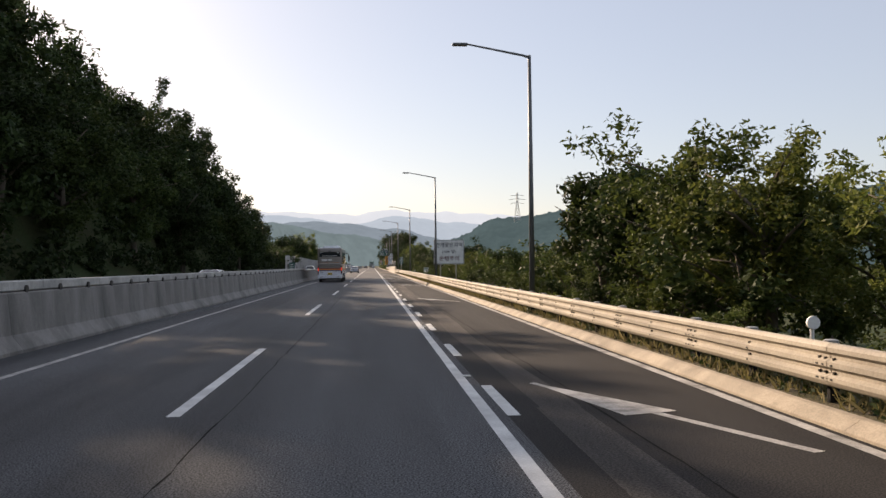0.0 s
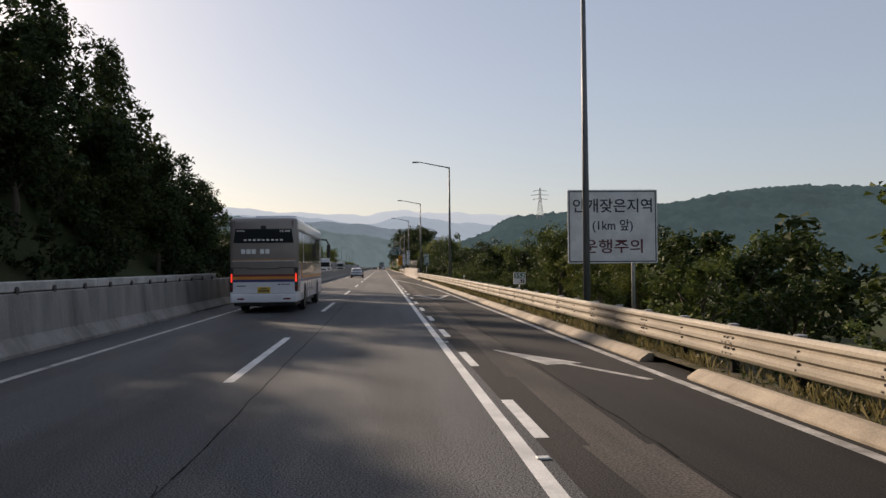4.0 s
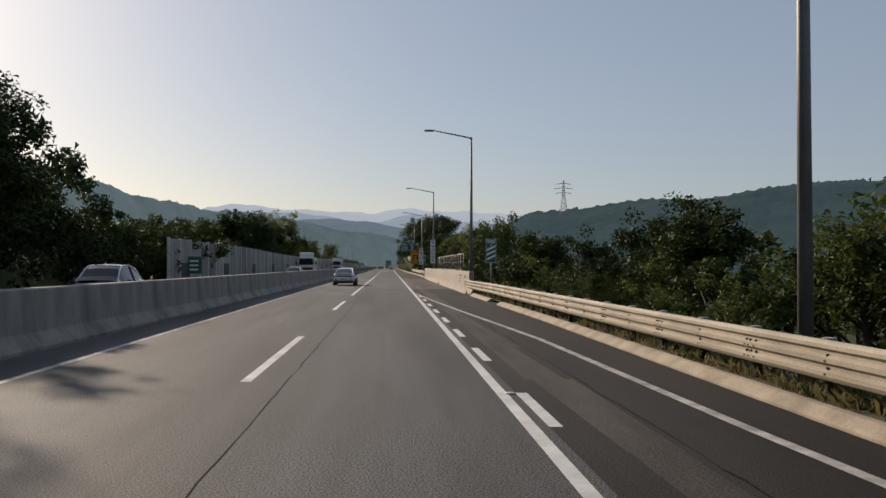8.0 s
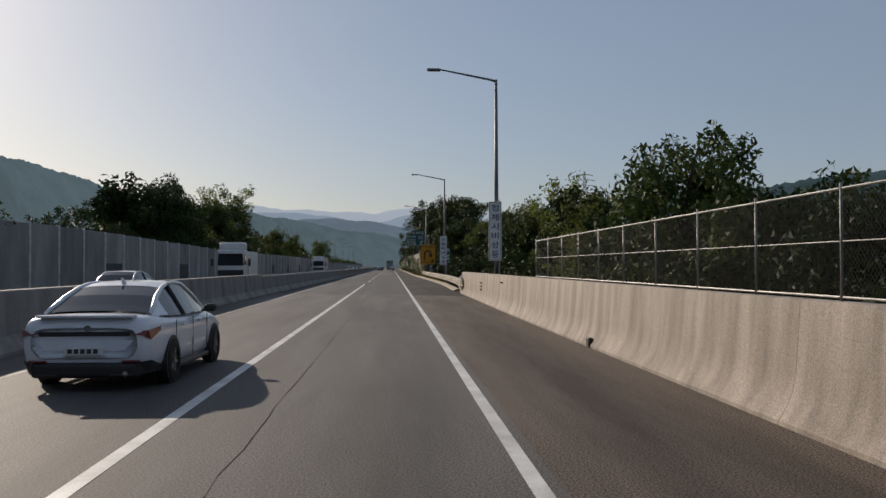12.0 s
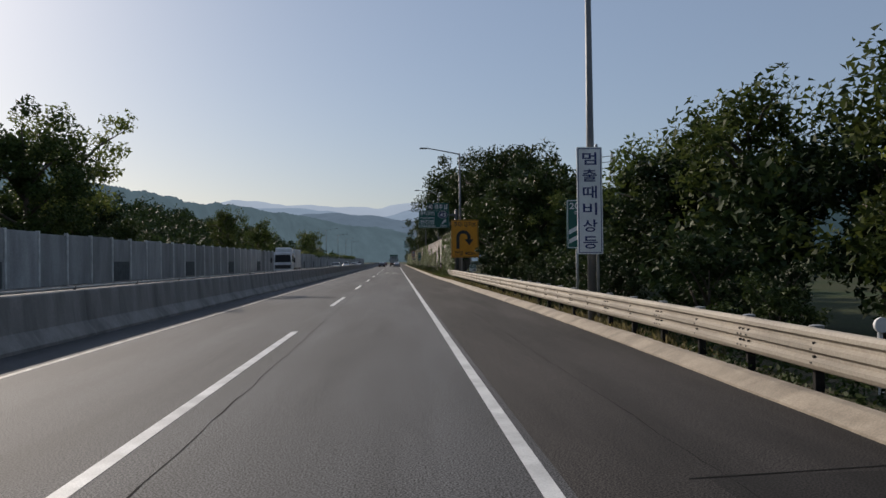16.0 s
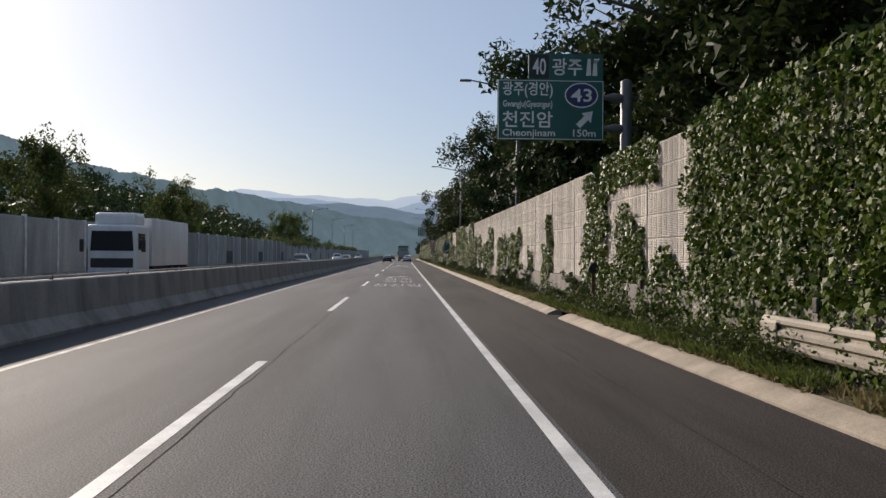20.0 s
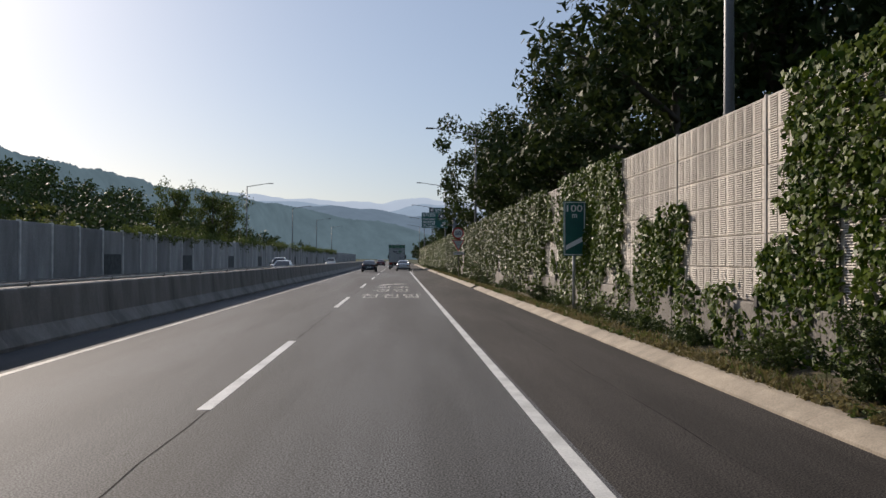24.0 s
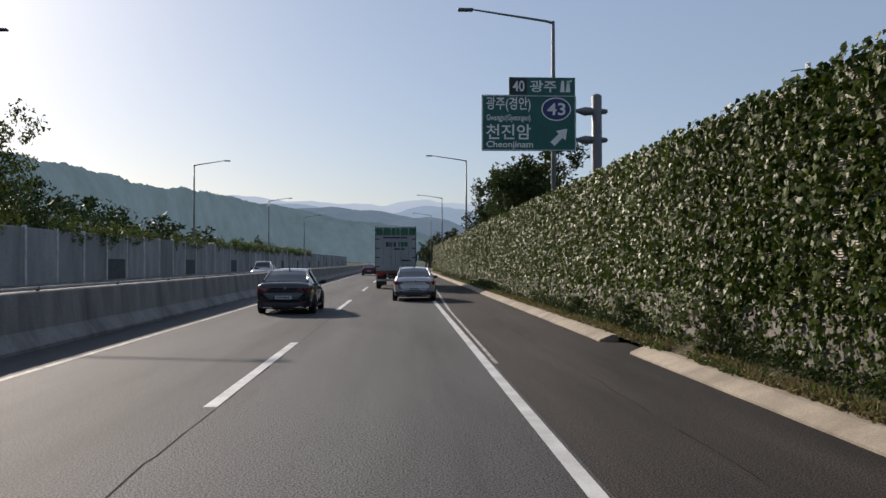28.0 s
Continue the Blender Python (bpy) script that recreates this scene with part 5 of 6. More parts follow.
    Build().tube([(0, 4.682, .66), (0, 4.69, .66)], .07, 12).part("badge", M_CHROME, car)
    Build().cbox(-.5, .5, 4.64, 4.69, .36, .52, .02).part("grille", M_TRIM, car)
    Build().add([(-.025, 1.60, 1.415 + t), (.025, 1.60, 1.415 + t), (.015, 1.52, 1.52 + t), (-.015, 1.52, 1.52 + t), (0, 1.78, 1.43 + t)], [(0, 1, 2, 3), (1, 4, 2), (4, 0, 3), (2, 4, 3)]).part("antenna_fin", paint if tail == "bar" else M_TRIM, car)
    Build().tube([(.05, -.027, .86), (.05, -.02, .86)], .045, 12).part("rear_badge", M_CHROME, car)
    Build().tube([(.55, -.03, .25), (.55, .1, .25)], .035, 10).part("exhaust", M_CHROME, car)
    return car


P_WHITE = car_paint("paint_pearl_white", (0.66, 0.70, 0.76))
P_SILVER = car_paint("paint_silver", (0.50, 0.52, 0.55), 0.5, 0.35)
P_BLACK = car_paint("paint_black", (0.018, 0.02, 0.024), 0.2, 0.22)
P_MAROON = car_paint("paint_maroon", (0.10, 0.015, 0.02), 0.2)
P_GREY = car_paint("paint_dark_grey", (0.06, 0.065, 0.075), 0.3)
sedan("white_car", "pearl-white saloon car with a dark tail lamp strip", P_WHITE, -3.47, 189.15, -1)
sedan("silver_car", "silver saloon car with red tail lamps following the truck", P_SILVER, 1.0, 496.4, tail="block")
sedan("black_car", "shiny black saloon car in the fast lane", P_BLACK, -3.33, 487.5, tail="block")
sedan("maroon_car", "dark red saloon car far ahead in the fast lane", P_MAROON, -3.5, 566, tail="block")
for n, p, x, y, tall, lab in (("white_car", P_WHITE, -10.0, 59.5, 0.05, "white saloon car on the oncoming side of the median"), ("white_suv", P_WHITE, -10.2, 152.5, 0.25, "white sport utility car on the oncoming side"),
                              ("white_car", P_WHITE, -10.0, 214.5, 0.05, "white saloon car on the oncoming side of the median"), ("dark_car", P_GREY, -10.0, 394, 0.2, "dark grey car on the oncoming side of the median"),
                              ("white_car", P_WHITE, -10.0, 461, 0.02, "white saloon car on the oncoming side of the median"), ("silver_suv", P_SILVER, -13.2, 482, 0.3, "silver sport utility car on the oncoming side"),
                              ("silver_suv", P_SILVER, -12.0, 541, 0.3, "silver sport utility car on the oncoming side")):
    sedan(n, lab, p, x, y, 180, tall, "block")


# ---- coach ----
M_BRAKE_LIT = material("brake_lamp_lit", (0.6, 0.02, 0.015), 0.3, scale=6, vary=0.05, coat=0.4)
M_BRAKE_LIT.node_tree.nodes["Principled BSDF"].inputs["Emission Color"].default_value = (1.0, 0.06, 0.03, 1)
M_BRAKE_LIT.node_tree.nodes["Principled BSDF"].inputs["Emission Strength"].default_value = 0.9


def coach(x, y):
    c = thing("coach", "taupe and white tour coach with orange and navy stripes", "bus", (x, y, 0))
    taupe = material("coach_taupe", (0.235, 0.205, 0.185), 0.35, 0.2, scale=1, vary=0.04, fine=300, coat=0.4)
    white = material("coach_white", (0.66, 0.68, 0.72), 0.35, scale=1, vary=0.05, fine=60, coat=0.4)
    orange = material("coach_orange", (0.62, 0.23, 0.04), 0.4, scale=2, vary=0.05)
    navy = material("coach_navy", (0.035, 0.04, 0.14), 0.4, scale=2, vary=0.05)
    wine = material("coach_wine", (0.17, 0.035, 0.035), 0.4, scale=2, vary=0.05)
    L, W = 12.3, 1.245
    smooth_edges(shell(Build(), -W, W, 0, L, 1.16, 3.52, 0.16).part("upper_body", taupe, c))
    smooth_edges(shell(Build(), -W + .004, W - .004, 0.01, L - .02, .42, 1.30, 0.07).part("lower_body", white, c))
    smooth_edges(shell(Build(), -W + .10, W - .10, .12, L - .3, 3.34, 3.56, 0.09).part("roof", white, c))
    smooth_edges(shell(Build(), -.85, .85, 3.6, 7.4, 3.5, 3.82, 0.12).part("roof_unit", white, c, "white roof air-conditioning unit"))
    f = -.012
    # rear face
    shape(c, [(-1.10, 2.60), (1.10, 2.60), (1.02, 3.12), (-1.02, 3.12)], M_GLASS, f, "rear_window", .012)
    for i in range(9):
        Build().box(-.72 + .165 * i, -.62 + .165 * i, f - .018, f - .013, 2.68, 2.74).part("lettering_bar", M_SIGN_GREY, c)
    for i in range(5):
        Build().box(-.82 + .19 * i + (.12 if i > 2 else 0), -.67 + .19 * i + (.12 if i > 2 else 0), f - .006, f, 2.2, 2.37).part("lettering_bar", M_WHITE, c)
    lettering("12.5M", .36, .07, M_WHITE, c, .78, f - .014, 3.04)
    Build().box(-1.0, -.68, f - .017, f - .013, 3.03, 3.06).part("lettering_bar", M_SIGN_GREY, c)
    for z0, z1, m in ((1.965, 1.99, orange), (1.925, 1.945, M_WHITE), (1.36, 1.44, wine), (1.25, 1.36, orange), (1.16, 1.25, navy)):
        Build().box(-1.14, 1.14, f - .004, f + .02, z0, z1).part("stripe", m, c)
    Build().box(-1.13, 1.13, f - .003, f + .02, .72, 1.16).part("engine_cover", white, c)
    shape(c, [(-1.13, 1.70), (-.6, 1.70), (-.48, 1.655), (.48, 1.655), (.6, 1.70), (1.13, 1.70), (1.13, 1.675), (.62, 1.675), (.5, 1.63), (-.5, 1.63), (-.62, 1.675), (-1.13, 1.675)], M_TRIM, f, "cover_gap", .004)
    for z in (1.155, .715):
        Build().box(-1.13, 1.13, f - .005, f, z, z + .012).part("cover_gap", M_TRIM, c)
    for s in (-1, 1):
        lamp = Build().cbox(s * 1.175 - .075, s * 1.175 + .075, -.02, .1, .80, 1.70, .03).part("tail_lamp_cluster", M_TRIM, c)
        Build().cbox(s * 1.175 - .04, s * 1.175 + .04, -.025, .0, 1.14, 1.48, .02).part("tail_lamp", M_BRAKE_LIT, lamp, "lit red brake lamp")
        Build().cbox(s * 1.175 - .05, s * 1.175 + .05, -.03, .0, .86, 1.02, .02).part("tail_lamp", M_TAIL, lamp)
        Build().cbox(s * .84 - .14, s * .84 + .14, -.05, -.02, .50, .57, .012).part("reflector", M_TAIL, c)
        Build().cbox(s * 1.06 - .035, s * 1.06 + .035, .0, .06, 3.2, 3.42, .015).part("marker_lamp", M_TAIL, c)
    smooth_edges(shell(Build(), -W + .03, W - .03, -.045, .3, .40, .72, .05).part("rear_bumper", white, c))
    pl = Build().cbox(-.24, .24, -.03, -.005, .75, .97, .01).part("number_plate", M_PLATE_Y, c, "yellow number plate")
    for i in range(5):
        Build().box(-.19 + .08 * i, -.135 + .08 * i, -.036, -.03, .79, .88).part("plate_bar", M_INK, pl)
    Build().box(-.12, .12, -.036, -.03, .905, .935).part("plate_bar", M_INK, pl)
    for i in range(3):
        Build().box(.5 + .16 * i, .62 + .16 * i, f - .012, f - .004, 1.05, 1.085).part("lettering_bar", M_TRIM, c)
    Build().box(-.98, -.66, f - .012, f - .004, 1.0, 1.03).part("lettering_bar", M_TRIM, c)
    Build().cbox(-.1, .1, -.06, .02, 3.1, 3.24, .02).part("rear_camera", M_TRIM, c)
    # sides
    for s in (-1, 1):
        X = s * (W + .004)

        def side(name, poly, m, off=0.0):
            k = len(poly)
            vs = [(X + s * off, py, pz) for py, pz in poly]
            vs += [(X + s * off - s * .02, py, pz) for py, pz in poly]
            return Build().add(vs, [tuple(range(k)) if s > 0 else tuple(range(k))[::-1]] + [(i, i + k, (i + 1) % k + k, (i + 1) % k) for i in range(k)]).part(name, m, c)

        for y0, y1 in ((.35, 2.15), (2.35, 4.1), (4.16, 5.9), (5.96, 7.7), (7.76, 9.5), (9.56, 11.1)):
            side("side_window", [(y0, 1.86), (y1, 1.86), (y1, 3.02), (y0 + .02, 3.02)], M_GLASS)
        side("window_band", [(.3, 3.04), (11.2, 3.04), (11.2, 3.10), (.3, 3.10)], M_TRIM)
        side("stripe", [(2.2, 1.86), (2.32, 1.86), (2.32, 3.02), (2.2, 3.02)], white, .004)
        side("stripe", [(.05, 1.16), (11.8, 1.16), (11.8, 1.24), (.05, 1.24)], navy, .003)
        side("stripe", [(2.0, 1.26), (11.8, 1.26), (11.8, 1.36), (1.7, 1.36)], orange, .003)
        side("stripe", [(.02, 1.26), (.9, 1.26), (.9, 1.36), (.02, 1.36)], orange, .003)
        side("stripe", [(1.5, 1.30), (1.95, 1.30), (1.25, 1.88), (.95, 1.88)], orange, .005)
        side("stripe", [(1.2, 1.25), (1.45, 1.25), (.92, 1.88), (.72, 1.88)], navy, .005)
        side("stripe", [(.9, .62), (1.15, 1.25), (.68, 1.88), (.52, 1.88), (.95, 1.25), (.72, .62)], white, .007)
        for k in range(9):
            side("vent_slat", [(.22, .78 + .06 * k), (.85, .78 + .06 * k), (.85, .81 + .06 * k), (.22, .81 + .06 * k)], M_TRIM, .004) if k < 6 else side("vent_slat", [(1.35, .5 + .08 * (k - 6)), (1.75, .5 + .08 * (k - 6)), (1.75, .54 + .08 * (k - 6)), (1.35, .54 + .08 * (k - 6))], M_TRIM, .004)
        for k in range(5):
            side("vent_slat", [(.3, 1.42 + .05 * k), (.55, 1.42 + .05 * k), (.55, 1.445 + .05 * k), (.3, 1.445 + .05 * k)], M_TRIM, .004)
        for y0 in (4.4, 5.4, 6.4):
            side("hatch_lock", [(y0, .72), (y0 + .14, .72), (y0 + .14, .86), (y0, .86)], M_TRIM, .004)
        for y0 in (4.0, 5.0, 6.0, 7.0, 8.0):
            side("hatch_gap", [(y0, .5), (y0 + .015, .5), (y0 + .015, 1.15), (y0, 1.15)], M_TRIM, .004)
        for wy in (2.95, 9.45):
            # black disc stands in for the shade inside the wheel opening
            k = 24
            ring = [(X + s * .004, wy + .60 * math.cos(2 * math.pi * i / k), .52 + .60 * math.sin(2 * math.pi * i / k)) for i in range(k)]
            Build().add(ring + [(q[0] - s * .2, q[1], q[2]) for q in ring], [tuple(range(k)) if s > 0 else tuple(range(k))[::-1]] + [(i, (i + 1) % k, (i + 1) % k + k, i + k) for i in range(k)]).part("wheel_arch_shade", M_TRIM, c)
            add_wheel(c, s * 1.12, wy, .5, BIG_WHEEL)
        m2 = Build().cbox(s * 1.62 - .09, s * 1.62 + .09, 12.3, 12.45, 2.15, 2.85, .05).part("mirror", M_TRIM, c)
        Build().tube([(s * 1.1, 12.2, 3.1), (s * 1.5, 12.4, 3.08), (s * 1.62, 12.38, 2.85)], .04, 8).part("mirror_arm", M_TRIM, m2, smooth=True)
    Build().cbox(-W + .12, W - .12, .25, L - .2, .26, .45, .03).part("underbody", M_TRIM, c)
    shape(c, [(-1.1, 1.4), (1.1, 1.4), (1.05, 3.2), (-1.05, 3.2)], M_GLASS, L + .012, "windscreen", .014)
    return c


coach(-3.88, 89.2)


# ---- box trucks ----
def box_truck(name, label, x, y, turn=0, L=9.6, w=1.25, z0=1.12, z1=3.86, body=(0.31, 0.335, 0.335), band=True):
    t = thing(name, label, "truck", (x, y, 0), "", "", turn)
    grey = bpy.data.materials.get("truck_box_" + name) or material("truck_box_" + name, body, 0.45, 0.1, scale=1.2, vary=0.07, fine=40, streak=(1, 1, 0.3))
    green = bpy.data.materials.get("truck_green") or material("truck_green", (0.02, 0.125, 0.06), 0.5, scale=2, vary=0.08)
    smooth_edges(shell(Build(), -w, w, 0, L, z0, z1, .03, seg=2).part("cargo_box", grey, t))
    for s in (-1, 1):
        d = Build().cbox(min(s * .01, s * (w - .05)), max(s * .01, s * (w - .05)), -.035, .01, z0 + .06, z1 - .08, .012).part("cargo_door", grey, t)
        if band:
            Build().box(min(s * .02, s * (w - .06)), max(s * .02, s * (w - .06)), -.042, -.036, z1 - .55, z1 - .1).part("green_band", green, d)
        for xx in (.28, .78):
            Build().tube([(s * xx, -.07, z0 + .02), (s * xx, -.07, z1 - .08)], .022, 8).part("lock_rod", M_GALV, d)
            for zz in (z0 + .2, z0 + .9, z1 - .9, z1 - .2):
                Build().cbox(s * xx - .05, s * xx + .05, -.09, -.03, zz, zz + .07, .01).part("rod_bracket", M_GALV, d)
            Build().cbox(s * xx - .12, s * xx + .12, -.1, -.06, z0 + .42, z0 + .47, .01).part("lock_handle", M_GALV, d)
        for k in range(5):
            zz = z0 + .25 + (z1 - z0 - .5) * k / 4
            Build().cbox(s * (w - .12) - .14, s * (w - .12) + .14, -.06, -.02, zz, zz + .06, .01).part("hinge", M_TRIM, d)
        Build().box(s * (w - .02) - .02, s * (w - .02) + .02, -.02, .06, z0, z1).part("corner_post", M_TRIM, t)
        for yy in (1.9, 3.15, L - 1.0 + .4):
            add_wheel(t, s * (w - .16), yy, .5, BIG_WHEEL)
        Build().cbox(s * .85 - .28, s * .85 + .28, 1.0, 1.03, .25, .95, .01).part("mud_flap", M_TRIM, t)
        Build().cbox(s * .95 - .16, s * .95 + .16, -.02, .06, .82, .95, .015).part("tail_lamp", M_BRAKE, t)
    for k, (bx, bw, m) in enumerate(((-.52, .16, M_INK), (-.30, .2, M_INK), (-.06, .14, M_INK), (.2, .1, green), (.4, .18, green), (.62, .2, green))):
        if band:
            Build().box(bx - bw / 2, bx + bw / 2, -.046, -.04, 2.62, 2.9).part("lettering_bar", m, t)
    for z, a, q in ((3.12, -.75, .7), (2.42, -.1, .55), (1.72, .35, .9)):
        if band:
            Build().box(a, q, -.046, -.04, z, z + .1).part("lettering_bar", M_INK, t)
    Build().cbox(-w + .05, w - .05, -.03, .15, z0 - .16, z0 - .01, .02).part("rear_beam", material("truck_rust_red", (0.20, 0.06, 0.035), 0.7, scale=3, vary=0.2) if not bpy.data.materials.get("truck_rust_red") else bpy.data.materials["truck_rust_red"], t)
    Build().cbox(-w + .1, w - .1, .1, .25, .5, .62, .02).part("underrun_bar", M_GALV, t)
    Build().cbox(-.45, .45, .3, L + .4, .65, 1.02, .03).part("chassis", M_TRIM, t)
    cab = smooth_edges(shell(Build(), -w + .04, w - .04, L + .25, L + 2.35, .55, 3.0, .14).part("cab", grey if not band else P_WHITE, t))
    shape(t, [(-1.02, 1.75), (1.02, 1.75), (.95, 2.7), (-.95, 2.7)], M_GLASS, L + 2.36, "windscreen", .012)
    Build().cbox(-1.0, 1.0, L + 2.32, L + 2.37, .95, 1.4, .02).part("grille", M_TRIM, t)
    smooth_edges(shell(Build(), -1.0, 1.0, L + .5, L + 1.9, 2.95, 3.6, .2).part("wind_deflector", grey if not band else P_WHITE, t))
    for s in (-1, 1):
        Build().cbox(s * .9 - .2, s * .9 + .2, L + 2.3, L + 2.37, .72, .9, .02).part("headlamp", M_LAMP, t)
        Build().cbox(s * (w - .03) - .02, s * (w - .03) + .02, L + 1.1, L + 2.1, 1.8, 2.6, .01).part("side_window", M_GLASS, cab)
        Build().cbox(s * 1.45 - .1, s * 1.45 + .1, L + 2.2, L + 2.3, 1.7, 2.3, .03).part("mirror", M_TRIM, cab)
    return t


box_truck("box_truck", "grey box truck with a green band and lettering on its doors", 0.1, 512.6)
box_truck("oncoming_truck", "white box truck with a roof deflector on the oncoming side", -13.5, 355.5, 180, 7.2, 1.2, 1.0, 3.4, (0.62, 0.63, 0.64), False)
box_truck("oncoming_truck", "small white box truck on the oncoming side", -12.0, 253, 180, 4.6, 1.05, .9, 2.9, (0.46, 0.47, 0.48), False)

# ---- trees ----
def leaf_cards(centres, radii, per, size, flat=0.0, up=0.35, tri=False):
    """Small leaves scattered round centres; returns vertices and faces as arrays."""
    c = np.repeat(np.asarray(centres, float), per, axis=0)
    r = np.repeat(np.asarray(radii, float), per)
    n = len(c)
    d = rng.normal(size=(n, 3))
    d /= np.linalg.norm(d, axis=1)[:, None]
    rad = rng.random(n) ** 0.45
    pos = c + d * (r * rad)[:, None] * np.array([1, 1, 1 - flat])
    nrm = rng.normal(size=(n, 3)) * 0.8 + d * 0.6 + np.array([0, 0, up])
    nrm /= np.linalg.norm(nrm, axis=1)[:, None]
    t = np.cross(nrm, rng.normal(size=(n, 3)))
    t /= np.linalg.norm(t, axis=1)[:, None] + 1e-9
    b = np.cross(nrm, t)
    s = (size * rng.uniform(0.6, 1.3, n))[:, None]
    if tri:
        return np.stack([pos - t * s + b * s * 0.5, pos - t * s * 0.6 - b * s * 0.6, pos + t * s * 1.1 - nrm * s * 0.1], 1).reshape(-1, 3)
    v = np.stack([pos - t * s, pos + b * s * 0.55 - nrm * s * 0.1, pos + t * s, pos - b * s * 0.55 - nrm * s * 0.1], 1).reshape(-1, 3)
    return v


def cards_mesh(name, v, mat, k=4):
    n = len(v) // k
    me = bpy.data.meshes.new(name)
    me.vertices.add(len(v))
    me.vertices.foreach_set("co", np.ascontiguousarray(v, np.float32).ravel())
    me.loops.add(k * n)
    me.loops.foreach_set("vertex_index", np.arange(k * n, dtype=np.int32))
    me.polygons.add(n)
    me.polygons.foreach_set("loop_start", np.arange(0, k * n, k, dtype=np.int32))
    me.materials.append(mat)
    me.update(calc_edges=True)
    return me


def tree_meshes(kind, seed, thin=1.0):
    """Trunk with limbs and a crown for a tree one metre high (scaled when placed)."""
    r = random.Random(seed)
    b = Build()
    cs, rs = [], []
    if kind == "pine":
        b.tube([(0, 0, 0), (0.01, 0, 0.5), (0, 0.01, 0.98)], [0.022, 0.014, 0.004], 7)
        for i in range(40):
            u = 0.2 + 0.78 * i / 40
            a = i * 2.4 + r.random()
            l = 0.27 * (1.05 - u) ** 0.7 * r.uniform(0.45, 1.35)
            tip = (l * math.cos(a), l * math.sin(a), u + 0.02)
            b.tube([(0, 0, u), tip], [0.006, 0.002], 4)
            for k in range(4):
                w = 0.35 + 0.22 * k
                cs.append((tip[0] * w, tip[1] * w, u + 0.03 * w))
                rs.append(0.045 * (1.2 - 0.4 * u))
        v = leaf_cards(cs, rs, int(80 * thin), 0.0125 / thin ** 0.4, 0.3, 0.1, True)
        return b.mesh("trunk", M_BARK, True), cards_mesh("crown", v, M_PINE, 3)
    bush = kind in ("bush", "scrub", "thicket")
    forks = 7 if bush else 9
    stem = 0.08 if bush else 0.3
    if bush:
        for i in range(3):
            a = i * 2.1
            b.tube([(0.02 * math.cos(a), 0.02 * math.sin(a), -0.05), (0.1 * math.cos(a), 0.1 * math.sin(a), 0.3), (0.2 * math.cos(a), 0.2 * math.sin(a), 0.6)], [0.018, 0.012, 0.004], 6)
    else:
        b.tube([(0, 0, -0.06), (0.012, -0.01, 0.2), (-0.008, 0.012, 0.45), (0.01, 0, 0.8)], [0.030, 0.022, 0.015, 0.005], 8)
    wide = {"round": 0.30, "tall": 0.20, "open": 0.30, "bush": 0.46, "scrub": 0.46, "thicket": 0.46, "fresh": 0.30}[kind]
    for i in range(forks):
        u = stem + (0.92 - stem) * (i + 0.5) / forks
        a = i * 2.399 + r.uniform(-0.4, 0.4)
        prof = math.sin(math.pi * min(1, (u - stem * 0.6) / (1.08 - stem * 0.6))) ** 0.6
        l = wide * prof * r.uniform(0.65, 1.3)
        tip = Vector((l * math.cos(a), l * math.sin(a), min(0.95, u + 0.10 * r.uniform(0.4, 1.4))))
        start = Vector((0, 0, u * (0.5 if bush else 0.82)))
        mid = start.lerp(tip, 0.5) + Vector((0, 0, 0.03))
        b.tube([start, mid, tip], [0.011, 0.007, 0.002], 5)
        n = 7 if kind != "open" else 9
        for k in range(n):
            w = r.uniform(0.35, 1.1)
            p = start.lerp(tip, w) + Vector((r.gauss(0, 1), r.gauss(0, 1), r.gauss(0, 0.8))) * (0.065 if kind != "open" else 0.06)
            cs.append(p)
            rs.append(r.uniform(0.06, 0.105) * (0.8 if kind == "open" else 1.0) * (1.15 if bush else 1))
    for k in range(12):
        a, q = r.random() * 6.28, r.random()
        cs.append((wide * 0.45 * math.cos(a) * q, wide * 0.45 * math.sin(a) * q, r.uniform(0.55, 0.88)))
        rs.append(r.uniform(0.04, 0.075))
    per = int({"round": 84, "tall": 80, "open": 75, "bush": 66, "scrub": 66, "thicket": 66, "fresh": 70}[kind] * thin)
    v = leaf_cards(cs, rs, per, {"round": 0.0185, "tall": 0.0185, "open": 0.0135, "bush": 0.025, "scrub": 0.023, "fresh": 0.0155, "thicket": 0.024}[kind] / thin ** 0.5, tri=True)
    v[:, 2] = np.maximum(v[:, 2], 0.01)
    mat = {"round": M_LEAF, "tall": M_LEAF_DARK, "open": M_LEAF_LIGHT, "bush": M_LEAF, "scrub": M_LEAF_MID, "thicket": M_LEAF_DARK, "fresh": M_LEAF_MID}[kind]
    return b.mesh("trunk", M_BARK, True), cards_mesh("crown", v, mat, 3)


TREES = {k: [tree_meshes(k, s) for s in seeds] for k, seeds in
         {"round": (1, 2, 3), "tall": (4, 5), "open": (6, 7), "bush": (8, 9, 10), "pine": (11, 12), "scrub": (13, 14), "thicket": (17, 18), "fresh": (15, 16)}.items()}
WORDS = {"round": ("tree", "leafy broad-crowned roadside tree in summer green", "tree"),
         "tall": ("tree", "tall dark-green roadside tree with a dense crown", "tree"),
         "open": ("tree", "light-green feathery tree with an airy crown", "tree"),
         "bush": ("shrub", "dense green roadside shrub growing behind the rail", "shrub"),
         "thicket": ("shrub", "dark green thicket behind the guardrail", "shrub"),
         "scrub": ("shrub", "fresh yellow-green shrub on the bank behind the rail", "shrub"),
         "fresh": ("tree", "fresh yellow-green roadside tree with a loose crown", "tree"),
         "pine": ("pine_tree", "dark pine tree with layered branches", "pine tree")}


